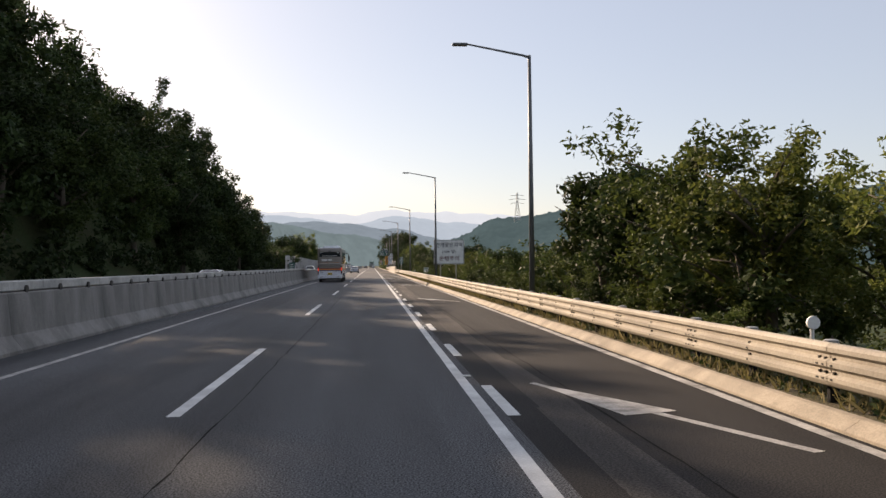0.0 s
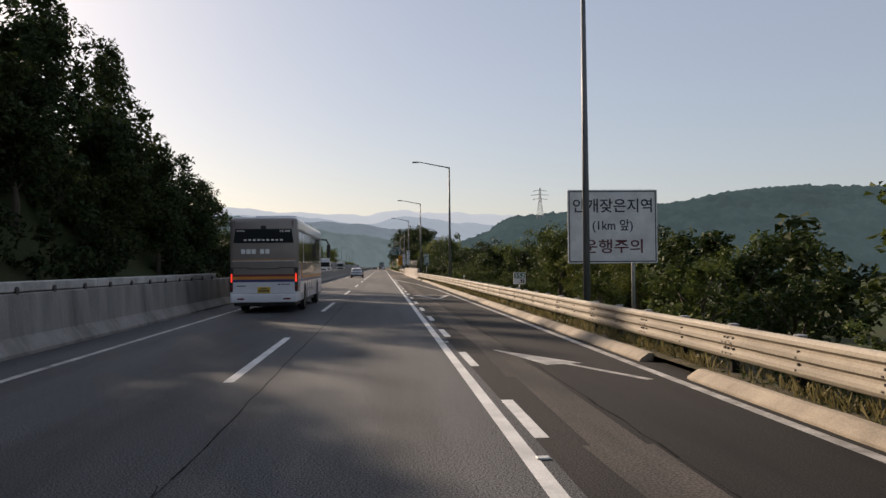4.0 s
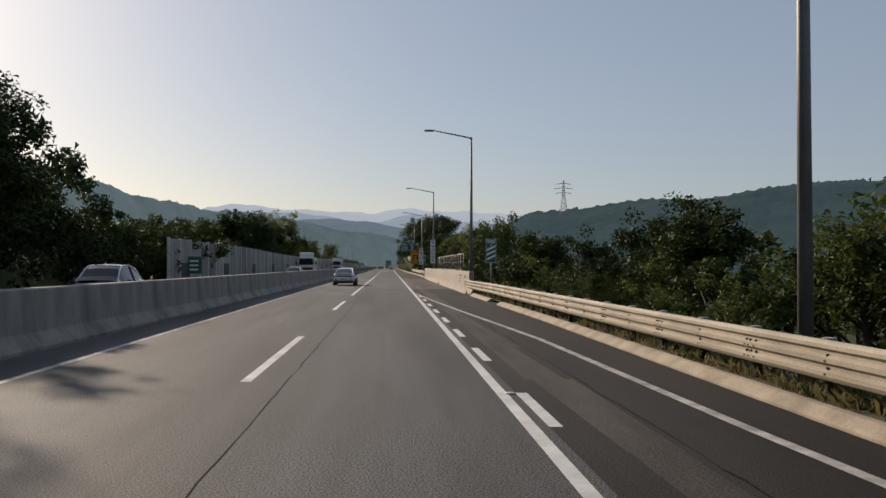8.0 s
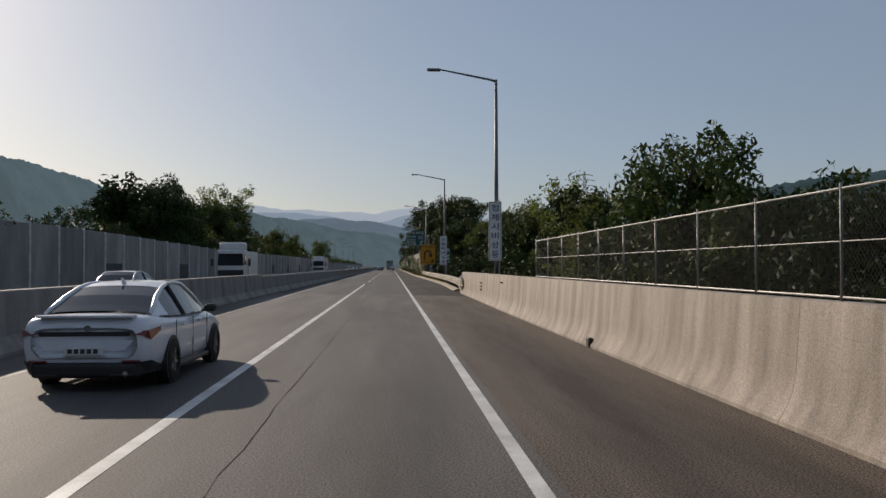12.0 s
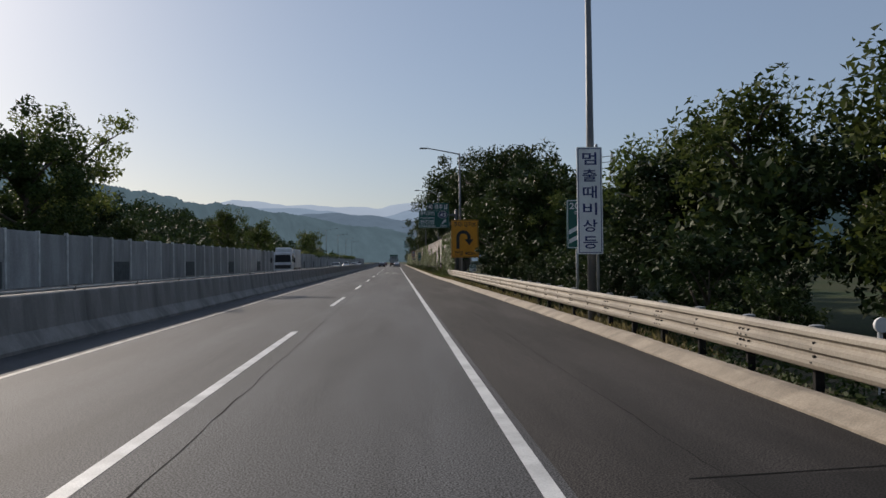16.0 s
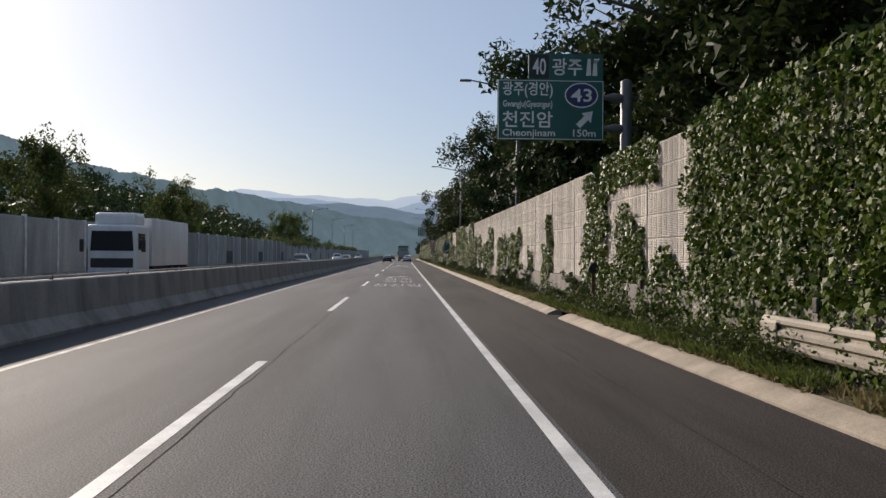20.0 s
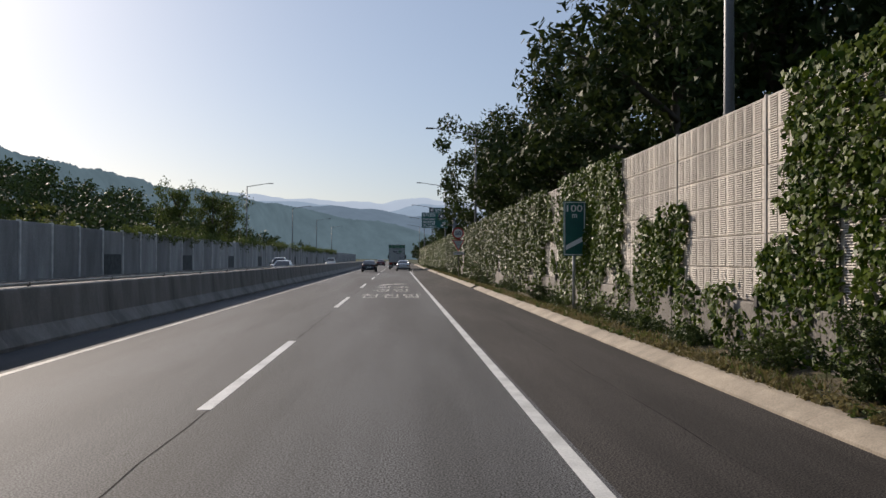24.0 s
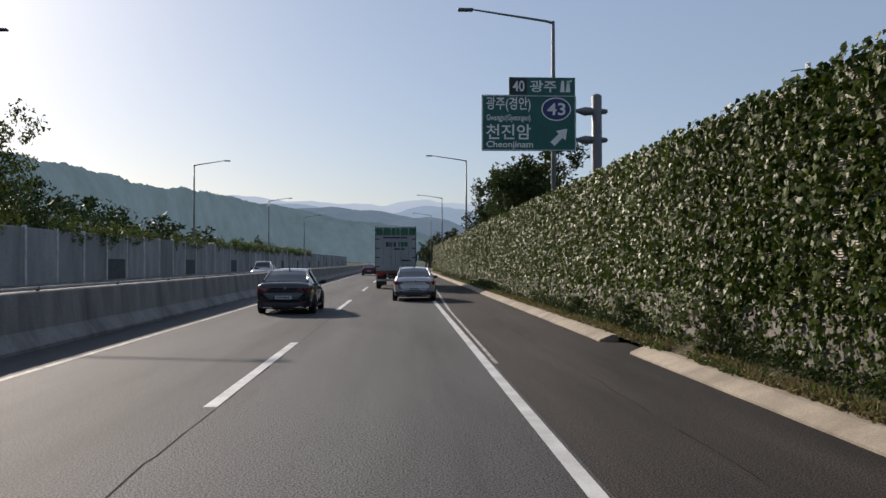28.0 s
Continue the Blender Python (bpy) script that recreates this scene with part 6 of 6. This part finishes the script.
def plant(kind, x, y, h, z=None, wide=1.0, group="roadside trees", far=False):
    name, label, cat = WORDS[kind]
    pool = (FAR if far else BIG if h > 9.4 and kind in BIG else TREES)[kind]
    trunk, crown = pool[int(rng.integers(len(pool)))]
    t = new(name)
    zz = land(x, y) if z is None else z
    t.matrix_basis = Matrix.Translation((x, y, zz - 0.05)) @ Matrix.Rotation(rng.random() * 6.28, 4, "Z") @ Matrix.Diagonal((h * wide, h * wide, h, 1))
    tagged(t, label, cat, group if kind not in ("bush", "scrub", "thicket") else "roadside shrubs")
    for n, me in (("trunk", trunk), ("crown", crown)):
        o = new(n, me)
        o.parent = t
    return t


def shade_lid(x, y):
    """Made-up cap on the woods' height that sets where shade ends on the lanes."""
    return 0.78 * ((-0.6 if y > 88 else 2.6) - x) if x < -20 and 44 < y < 122 else 99.0


def grove(y0, y1, x0, x1, h0, h1, gap, kinds, wide=1.0, group="roadside trees", far=False):
    placed = []
    for _ in range(int((y1 - y0) * (x1 - x0) / gap ** 2 * 4)):
        x, y = rng.uniform(x0, x1), rng.uniform(y0, y1)
        if 6 < x < 11 and 71 < y < 88:
            continue
        if all((x - a) ** 2 + (y - c) ** 2 > gap ** 2 for a, c in placed):
            placed.append((x, y))
            kind, h = kinds[int(rng.integers(len(kinds)))], rng.uniform(h0, h1)
            # cut-back growth beside the bridge end, and behind the last stretch of wall
            h *= 0.62 if x > 7 and 158 < y < 173 else 0.55 if x > 7 and 468 < y < 512 else 1
            h = max(1.0, min(h, shade_lid(x, y) - land(x, y)))
            plant(kind, x, y, h, wide=wide, group=group, far=far or x > 16 or x < -25)


BIG = {k: [tree_meshes(k, s, 1.8) for s in seeds] for k, seeds in {"round": (41, 42), "tall": (43, 44)}.items()}
FAR = {k: [tree_meshes(k, s, 0.4) for s in seeds] for k, seeds in {"round": (21, 22), "tall": (24,), "open": (26,), "bush": (28,), "pine": (31,), "scrub": (33,), "thicket": (35,), "fresh": (34,)}.items()}


def forest(name, label, y0, y1, x0, x1, h0, h1, gap, per=50, size=0.28):
    """Far woods as one mass of leaf clumps."""
    placed = []
    for _ in range(int((y1 - y0) * (x1 - x0) / gap ** 2 * 4)):
        x, y = rng.uniform(x0, x1), rng.uniform(y0, y1)
        if all((x - a) ** 2 + (y - c) ** 2 > gap ** 2 for a, c in placed):
            placed.append((x, y))
    cs, rs = [], []
    for x, y in placed:
        z = land(x, y)
        h = max(3.0, min(rng.uniform(h0, h1), shade_lid(x, y) - z))
        for k in range(16):
            u = rng.random()
            a = rng.random() * 6.28
            q = gap * 0.62 * math.sin(math.pi * (0.15 + 0.8 * u)) * rng.random() ** 0.5
            cs.append((x + q * math.cos(a), y + q * math.sin(a), z + h * (0.25 + 0.72 * u)))
            rs.append(gap * rng.uniform(0.14, 0.26))
    v = leaf_cards(cs, rs, per, size, tri=True)
    tagged(new(name, cards_mesh(name, v, M_LEAF_DARK, 3)), label, "woods", "", "stuff")


# right-hand side
grove(12, 36, 10.0, 15.5, 5.0, 6.6, 3.2, ["fresh", "round", "open", "round"], 1.2)
grove(31, 40, 10.4, 14.5, 6.2, 7.3, 3.2, ["round", "tall", "round"], 1.1)
plant("open", 14, 52, 8.2, wide=0.8)
grove(-8, 160, 7.6, 9.3, 1.0, 1.9, 3.2, ["scrub", "bush"], 1.3)
grove(0, 166, 9.6, 13, 2.8, 4.2, 3.7, ["scrub", "bush", "open", "fresh"], 1.3)
grove(30, 170, 13.5, 22, 4.6, 6.2, 6.0, ["fresh", "bush", "open"], 1.3)
grove(96, 162, 10.4, 14, 4.4, 5.4, 3.5, ["round", "tall", "fresh", "round"], 1.2)
grove(160, 192, 10.6, 14, 6.0, 7.2, 3.4, ["round", "tall", "round"], 1.2)
grove(166, 198, 11.0, 18, 5.2, 6.8, 4.6, ["round", "open", "tall"], 1.3)
grove(198, 213, 11.0, 15, 9.4, 10.6, 3.8, ["round", "tall", "round"], 0.95)
grove(213, 234, 11.6, 16, 8.6, 10.0, 4.0, ["tall", "round", "open"], 0.95)
grove(234, 246, 12.0, 17.5, 7.2, 8.4, 4.0, ["tall", "open", "tall"], 1.1)
grove(236, 308, 7.9, 9.6, 1.4, 3.0, 2.5, ["thicket", "thicket", "bush"], 1.25)
grove(246, 292, 11, 16, 5.8, 7.4, 3.7, ["tall", "tall", "pine", "tall", "open"], 1.25)
grove(288, 312, 7.9, 10.5, 2.6, 4.6, 2.6, ["thicket"], 1.2)
grove(292, 320, 9.4, 14, 7.4, 9.0, 3.8, ["tall", "round"], 1.1)
forest("bank_scrub", "dark undergrowth filling the bank under the trees", 236, 312, 10, 18, 2.5, 5.0, 3.0, 30, 0.16)
grove(321, 342, 9.9, 13.0, 11.8, 13.8, 4.0, ["round", "tall"], 1.05)
grove(344, 385, 8.8, 13, 11.6, 13.6, 4.4, ["tall", "round", "tall"], 1.0)
grove(385, 425, 9.4, 14, 12.0, 14.4, 4.6, ["tall", "round", "tall"], 1.0)
for x, y, h in ((9.0, 456.5, 10.6), (9.0, 449, 12.0), (8.8, 440, 12.4)):
    plant("round", x, y, h)
grove(425, 466, 9.4, 13, 9.6, 12.2, 4.8, ["tall", "round", "tall"], 1.0)
for x, y, h in ((9.0, 515, 9.3), (9.5, 522, 9.0), (9.3, 530, 8.6), (9.8, 540, 8.0)):
    plant("round", x, y, h)
grove(478, 600, 9.0, 13, 5.0, 7.0, 5.2, ["round", "tall"], 1.2, far=True)
grove(600, 760, 8.6, 18, 6, 9, 8.5, ["round", "tall"], 1.2, far=True)
# wooded slope and trees beyond the oncoming lanes
grove(30, 172, -27, -20.5, 8.0, 10.5, 5.2, ["round", "tall", "tall"], 1.25, "trees on the slope")
grove(172, 222, -28, -20.5, 4.8, 6.8, 4.4, ["round", "bush"], 1.25, "trees on the slope")
forest("hillside_woods", "dense dark woods on the slope beyond the oncoming lanes", 20, 200, -62, -27, 9, 12, 5.6)
forest("slope_scrub", "thick green scrub covering the foot of the slope", 30, 215, -25.5, -19.6, 2.5, 5.0, 3.4, 34, 0.22)
grove(205, 280, -34, -21, 4.0, 6, 7.0, ["round", "open", "round"], 1.2, "trees behind the far wall")
grove(278, 314, -28, -20.6, 4.5, 6.8, 4.6, ["round", "tall", "round"], 1.2, "trees behind the far wall")
grove(264, 290, -27, -21.4, 9.0, 11.5, 4.0, ["round", "tall", "round"], 1.15, "trees behind the far wall")
plant("open", -22.6, 300, 12.6, wide=1.0, group="trees behind the far wall")
grove(314, 480, -32, -21.5, 3.4, 5.4, 6.5, ["round", "bush", "open"], 1.2, "trees behind the far wall", True)
# paler leaf kind picked to put haze into these trees' colour
for x, y, h in ((-24, 364, 10.4), (-26, 372, 8.6), (-25, 399, 10.2), (-24.5, 404, 9), (-24, 477, 10.2), (-26, 504, 11.6), (-26.5, 516, 11.2)):
    plant("fresh", x, y, h - max(0, land(x, y)), wide=0.8, group="trees behind the far wall")
grove(480, 700, -36, -22, 2.6, 4.0, 9, ["round", "tall"], 1.2, "trees behind the far wall", True)
forest("knoll_woods", "hazy green woods on the knoll behind the far wall", 300, 640, -80, -27, 4, 6.5, 6.0, 20, 0.34)

forest("bank_scrub", "dark undergrowth filling the hollow beside the bridge", 172, 240, 11, 19, 5.0, 7.5, 3.2, 36, 0.17)
# the tallest stretch is raised so its shade reaches the lanes
for y0, y1, h0, h1 in ((26, 124, 8.5, 12), (124, 162, 12, 15), (162, 174, 8.5, 11)):
    forest("slope_woods", "close-grown dark woods along the front of the slope", y0, y1, -31, -21, h0, h1, 4.2, 60, 0.24)
for x, y, h in ((13.5, 246, 7.8), (13.2, 256, 8.4), (13, 266, 8.6), (12.6, 273, 7.8)):
    plant("fresh", x, y, h, wide=1.1)

# ---- climbing vines and verge weeds ----
# stretches of ivy: along the wall from, to; lowest and highest part; thickness
IVY = [(310.4, 320.2, 0, 4.5, 1.1), (322.6, 328.6, 3.35, 4.3, 0.8), (326.9, 329.4, 0, 4.0, 0.9), (324.2, 325.6, 0, 2.6, 0.7), (323.3, 324.1, 0, 2.4, 0.7), (320, 329.2, 0, 1.5, 0.7),
       (335.6, 336.2, 0.5, 3.0, 0.6), (336.5, 337.2, 0.3, 2.3, 0.6), (335.4, 337.4, 0.3, 1.3, 0.5), (340, 341.5, 0.6, 1.9, 0.45), (343.7, 347.6, 1.9, 2.75, 0.6), (344.6, 348.2, 0, 2.5, 0.6), (343.0, 348, 0.3, 1.1, 0.2), (349.3, 353.4, 0, 2.5, 0.65), (356, 358, 0, 3.3, 0.75), (359.2, 360.4, 0, 2.6, 0.6),
       (361, 362.6, 0, 2.2, 0.5), (363.6, 365.8, 0, 3.0, 0.6), (367.6, 369.4, 0, 2.8, 0.6), (370.7, 374.7, 0, 4.2, 1.0), (375.5, 376.8, 0, 2.6, 0.6), (377.6, 379.7, 0, 3.6, 0.6), (379.7, 381.3, 2.9, 4.3, 0.8),
       (381.3, 384.4, 0, 4.4, 1.0), (384.3, 386.6, 2.0, 4.4, 1.0), (386.6, 391.9, 0, 4.4, 1.0), (390.4, 391.9, 0, 3.2, 0.9), (379, 384.5, 0, 1.4, 0.7), (391.9, 392.8, 0, 2.0, 0.5), (396.2, 399.3, 0, 2.6, 0.75), (392.5, 400.8, 0, 1.15, 0.8), (400.7, 408.6, 0, 4.3, 0.95), (409.1, 409.6, 0.8, 3.2, 0.6), (408.6, 411.4, 0, 0.9, 0.5), (410.3, 411.5, 2.3, 4.0, 0.7), (409.5, 410.3, 1.2, 1.9, 0.6),
       (411.4, 449.6, 0, 4.2, 1.1), (449.4, 453.8, 0, 1.3, 0.15), (452.9, 453.6, 0, 2.4, 0.5), (453.8, 620, 0, 4.15, 1.15)]


# places where wall or base shows through the ivy
BARE = [(387.5, 387.9, 1.0, 2.3), (388.6, 389.1, 0.9, 2.6), (390.1, 390.6, 0.9, 2.4), (384.3, 386.6, 0.0, 2.0), (401.0, 402.6, 0.95, 1.5), (414.0, 414.9, 0.3, 1.3), (417.8, 418.8, 1.2, 1.95), (423.7, 427.4, 0.3, 1.0), (424.4, 426.9, 0.9, 1.75), (439.6, 442.6, 0.35, 0.7),
        (454.6, 455.4, 1.2, 2.0), (455.9, 456.7, 1.0, 1.7), (456.4, 458.0, 0.4, 0.9), (473.7, 475.6, 0.3, 0.75)]


def cover(y, z):
    """How thick the ivy hangs at a place on the noise wall; ragged edges."""
    a = y + 0.45 * noise.noise((y * 0.5, z * 0.9, 2.0)) + 0.3 * noise.noise((y * 2.0, z * 2.2, 3.0))
    c = z + (0.5 * noise.noise((y * 0.9, z * 0.5, 5.0)) + 0.3 * noise.noise((y * 2.5, z * 1.5, 6.0))) * (1 - 0.85 * fade(2.9, 3.7, z))
    if any(q[0] <= a < q[1] and q[2] <= c < q[3] for q in BARE):
        return -1
    v = max([q[4] for q in IVY if q[0] <= a < q[1] and q[2] <= c < q[3]], default=-1)
    return v + 0.75 * noise.noise((y * 0.8, z * 0.8, 7.0)) * (v < 1.05) - 0.9 * max(0, noise.noise((y * 1.7, z * 0.45, 12.0)) - 0.32)


def swell(y, z):
    """How far the ivy stands off the wall: hanging folds with deep hollows between."""
    fold = 0.5 + 0.5 * noise.noise((y * 1.25, z * 0.42, 8.0))
    lump = 0.5 + 0.5 * noise.noise((y * 2.6, z * 2.0, 9.0))
    return 0.03 + 0.62 * fold ** 2.4 * (0.4 + 0.6 * lump) + 0.10 * lump


def vine(y0, y1, label, per=300):
    pts, sz = [], []
    n = int((y1 - y0) * 4.4 * per)
    yy, zz, rr = rng.uniform(y0, y1, n), rng.uniform(0.25, 4.3, n), rng.random(n)
    for y, z, r in zip(yy, zz, rr):
        c = cover(y, z)
        if c > 0.1 + 0.12 * r:
            deep = r < 0.33
            d = swell(y, z) * min(1, max(0.35, c))
            pts.append((NX - 0.055 - (0.1 * d if deep else d * (0.6 + 0.45 * (r - 0.33))), y, z))
            sz.append(1.5 if deep else 1.0)
    if not pts:
        return
    p = np.array(pts)
    k = len(p)
    nrm = rng.normal(size=(k, 3)) * 0.45 + np.array([-0.9, -0.15, 0.5])
    nrm /= np.linalg.norm(nrm, axis=1)[:, None]
    dn = np.array([0, 0, -1.0]) + rng.normal(size=(k, 3)) * 0.5
    t = dn - (dn * nrm).sum(1)[:, None] * nrm
    t /= np.linalg.norm(t, axis=1)[:, None]
    bb = np.cross(nrm, t)
    s = (rng.uniform(0.034, 0.068, k) * np.array(sz))[:, None]
    v = np.stack([p - t * s * 0.8, p - t * s * 0.2 + bb * s * 0.85 + nrm * s * 0.22, p + t * s * 1.1 - nrm * s * 0.15, p - t * s * 0.2 - bb * s * 0.85 + nrm * s * 0.22], 1).reshape(-1, 3)
    ob = new("climbing_vine", cards_mesh("climbing_vine", v, M_VINE, 4))
    tagged(ob, label, "climbing plant", "vines on the noise wall", "stuff")


M_VINE = foliage("vine_leaf", (0.016, 0.040, 0.005), (0.090, 0.120, 0.014), 0.25)
for n in M_VINE.node_tree.nodes:
    if n.type == "BSDF_PRINCIPLED":
        n.inputs["Roughness"].default_value, n.inputs["Specular IOR Level"].default_value = 0.42, 0.07
vine(310, 330, "thick ivy covering the end of the noise wall")
vine(330, 411, "patchy ivy climbing the cream noise wall panels")
vine(411, 475, "dense ivy hanging over the noise wall")
vine(475, 600, "dense ivy hanging over the noise wall", 230)


def weeds(name, y0, y1, x0, x1, per_m, h, mat, label, zbase, clump=0.25, size=0.05, gate=-0.12, grow=0.0):
    """Clumps of leaves; x0 and x1 are measured from the kerb's foot, grow makes them taller towards x1."""
    n = int((y1 - y0) * per_m)
    yy, uu = rng.uniform(y0, y1, n), rng.random(n)
    keep = np.array([noise.noise((y * clump, (x0 + u * (x1 - x0)) * 1.3, 4)) > gate for u, y in zip(uu, yy)])
    yy, uu = yy[keep], uu[keep]
    xx = np.array([kerb_x(y) for y in yy]) + x0 + uu * (x1 - x0)
    hh = h * rng.uniform(0.35, 1.2, len(xx)) * np.array([0.6 + 0.8 * max(0, noise.noise((y * 0.35, x, 9)) + 0.4) for x, y in zip(xx, yy)]) * (1 + grow * uu)
    cs = np.stack([xx, yy, zbase + hh * 0.5], 1)
    v = leaf_cards(cs, np.maximum(hh * 0.6, 0.06), 11, size, 0.0, 0.6)
    v[:, 2] = np.maximum(v[:, 2], zbase - 0.05)
    tagged(new(name, cards_mesh(name, v, mat)), label, "weeds", "verge weeds", "stuff")


def blades(name, y0, y1, x0, x1, per_m, h, mat, label, zbase, gate=-1.0):
    """Grass blades; x0 and x1 are measured from the kerb's foot."""
    n = int((y1 - y0) * per_m)
    yy, uu = rng.uniform(y0, y1, n), rng.random(n)
    keep = np.array([noise.noise((y * 0.4, u * 2, 31)) > gate for u, y in zip(uu, yy)])
    yy, uu = yy[keep], uu[keep]
    n = len(yy)
    xx = np.array([kerb_x(y) for y in yy]) + x0 + uu * (x1 - x0)
    p = np.stack([xx, yy, np.full(n, zbase)], 1)
    hh = (h * rng.uniform(0.5, 1.3, n))[:, None]
    a = rng.uniform(0, 6.28, n)
    side = np.stack([np.cos(a), np.sin(a), 0 * a], 1) * 0.012
    lean = rng.normal(size=(n, 3)) * 0.45
    lean[:, 2] = 1
    v = np.stack([p - side, p + side, p + lean * hh * 0.6 + side * 0.7, p + lean * hh + rng.normal(size=(n, 3)) * 0.03], 1).reshape(-1, 3)
    tagged(new(name, cards_mesh(name, v, mat)), label, "grass", "verge grass", "stuff")


weeds("verge_weeds", 313, 331, 0.62, 1.05, 120, 0.62, M_LEAF_MID, "bushy green weeds at the foot of the ivy", 0.18, size=0.036)
weeds("verge_weeds", 331, 475, 0.75, 1.2, 55, 0.34, M_LEAF, "bushy green weeds at the foot of the wall", 0.2, 0.45, 0.034, 0.02, 0.6)
weeds("verge_weeds", 475, 560, 0.6, 1.15, 30, 0.34, M_LEAF, "low green weeds between the kerb and the wall", 0.2, size=0.038)
weeds("creeping_weeds", 318, 480, 0.3, 0.55, 26, 0.1, M_LEAF_MID, "creeping leaves spilling onto the back of the kerb", 0.14, 0.5, 0.03, 0.12)
weeds("dead_leaves", 312, 560, 0.36, 1.0, 110, 0.05, M_DRY, "dry brown leaf litter along the verge", 0.15, size=0.032, gate=-0.4)
blades("verge_grass", 314, 334, 0.4, 0.95, 520, 0.2, M_LEAF_MID, "rank green grass behind the kerb", 0.12)
blades("verge_grass", 334, 560, 0.42, 0.9, 90, 0.13, M_LEAF_MID, "short green grass behind the kerb", 0.14, 0.05)
blades("dry_grass", 312, 500, 0.38, 1.0, 150, 0.13, M_DRY, "dry straw and stems behind the kerb", 0.14, -0.2)
weeds("rail_weeds", -30, 166, 0.45, 1.5, 30, 0.3, M_LEAF, "weeds growing under the guardrail", 0.0, size=0.045)
weeds("rail_weeds", 234, 314, 0.48, 1.5, 38, 0.36, M_LEAF, "weeds growing under the guardrail", 0.0, size=0.045)
weeds("roadside_scrub", -20, 166, 1.3, 3.0, 34, 0.6, M_LEAF_LIGHT, "rank green and yellow scrub behind the guardrail", -0.25, size=0.07)
weeds("roadside_scrub", 236, 309, 1.3, 3.1, 34, 0.6, M_LEAF, "rank green scrub behind the guardrail", -0.25, size=0.07)
blades("rail_grass", -30, 166, 0.4, 0.8, 90, 0.2, M_DRY, "dry grass under the guardrail", 0.1, -0.2)
blades("rail_grass", 250, 314, 0.4, 0.8, 90, 0.18, M_DRY, "dry grass under the guardrail", 0.1, -0.2)
# shrubs seeded at the foot of the noise wall
for y in (321.5, 324.0, 329.8, 340.4, 344.6, 347.2, 350.5, 354.2, 358.6, 362.4, 366.9, 371.3, 375.6, 380.7, 388.9, 391.6, 394.7, 397.9, 401.9, 405.4, 410.2, 419.6, 428.6, 433.5, 446.5, 456.6, 461.5, 473.5, 478.6, 484.0):
    plant("bush" if y % 2 < 1.3 else "scrub", 5.42 + 0.1 * math.sin(y * 3), y, 0.75 + 0.3 * math.sin(y * 1.7), 0.16, 1.2)

# creeper along the crest of the far sound wall
cy = rng.uniform(440, 640, 900)
cy = cy[[noise.noise((v * 0.12, 0, 11)) > -0.15 for v in cy]]
crest = np.stack([np.full(len(cy), SX) + rng.normal(size=len(cy)) * 0.2, cy, 3.5 + rng.normal(size=len(cy)) * 0.28], 1)
tagged(new("wall_creeper", cards_mesh("wall_creeper", leaf_cards(crest, np.full(len(cy), 0.4), 26, 0.1, tri=True), M_LEAF_MID, 3)), "green creeper hanging over the crest of the far sound wall", "climbing plant", "", "stuff")
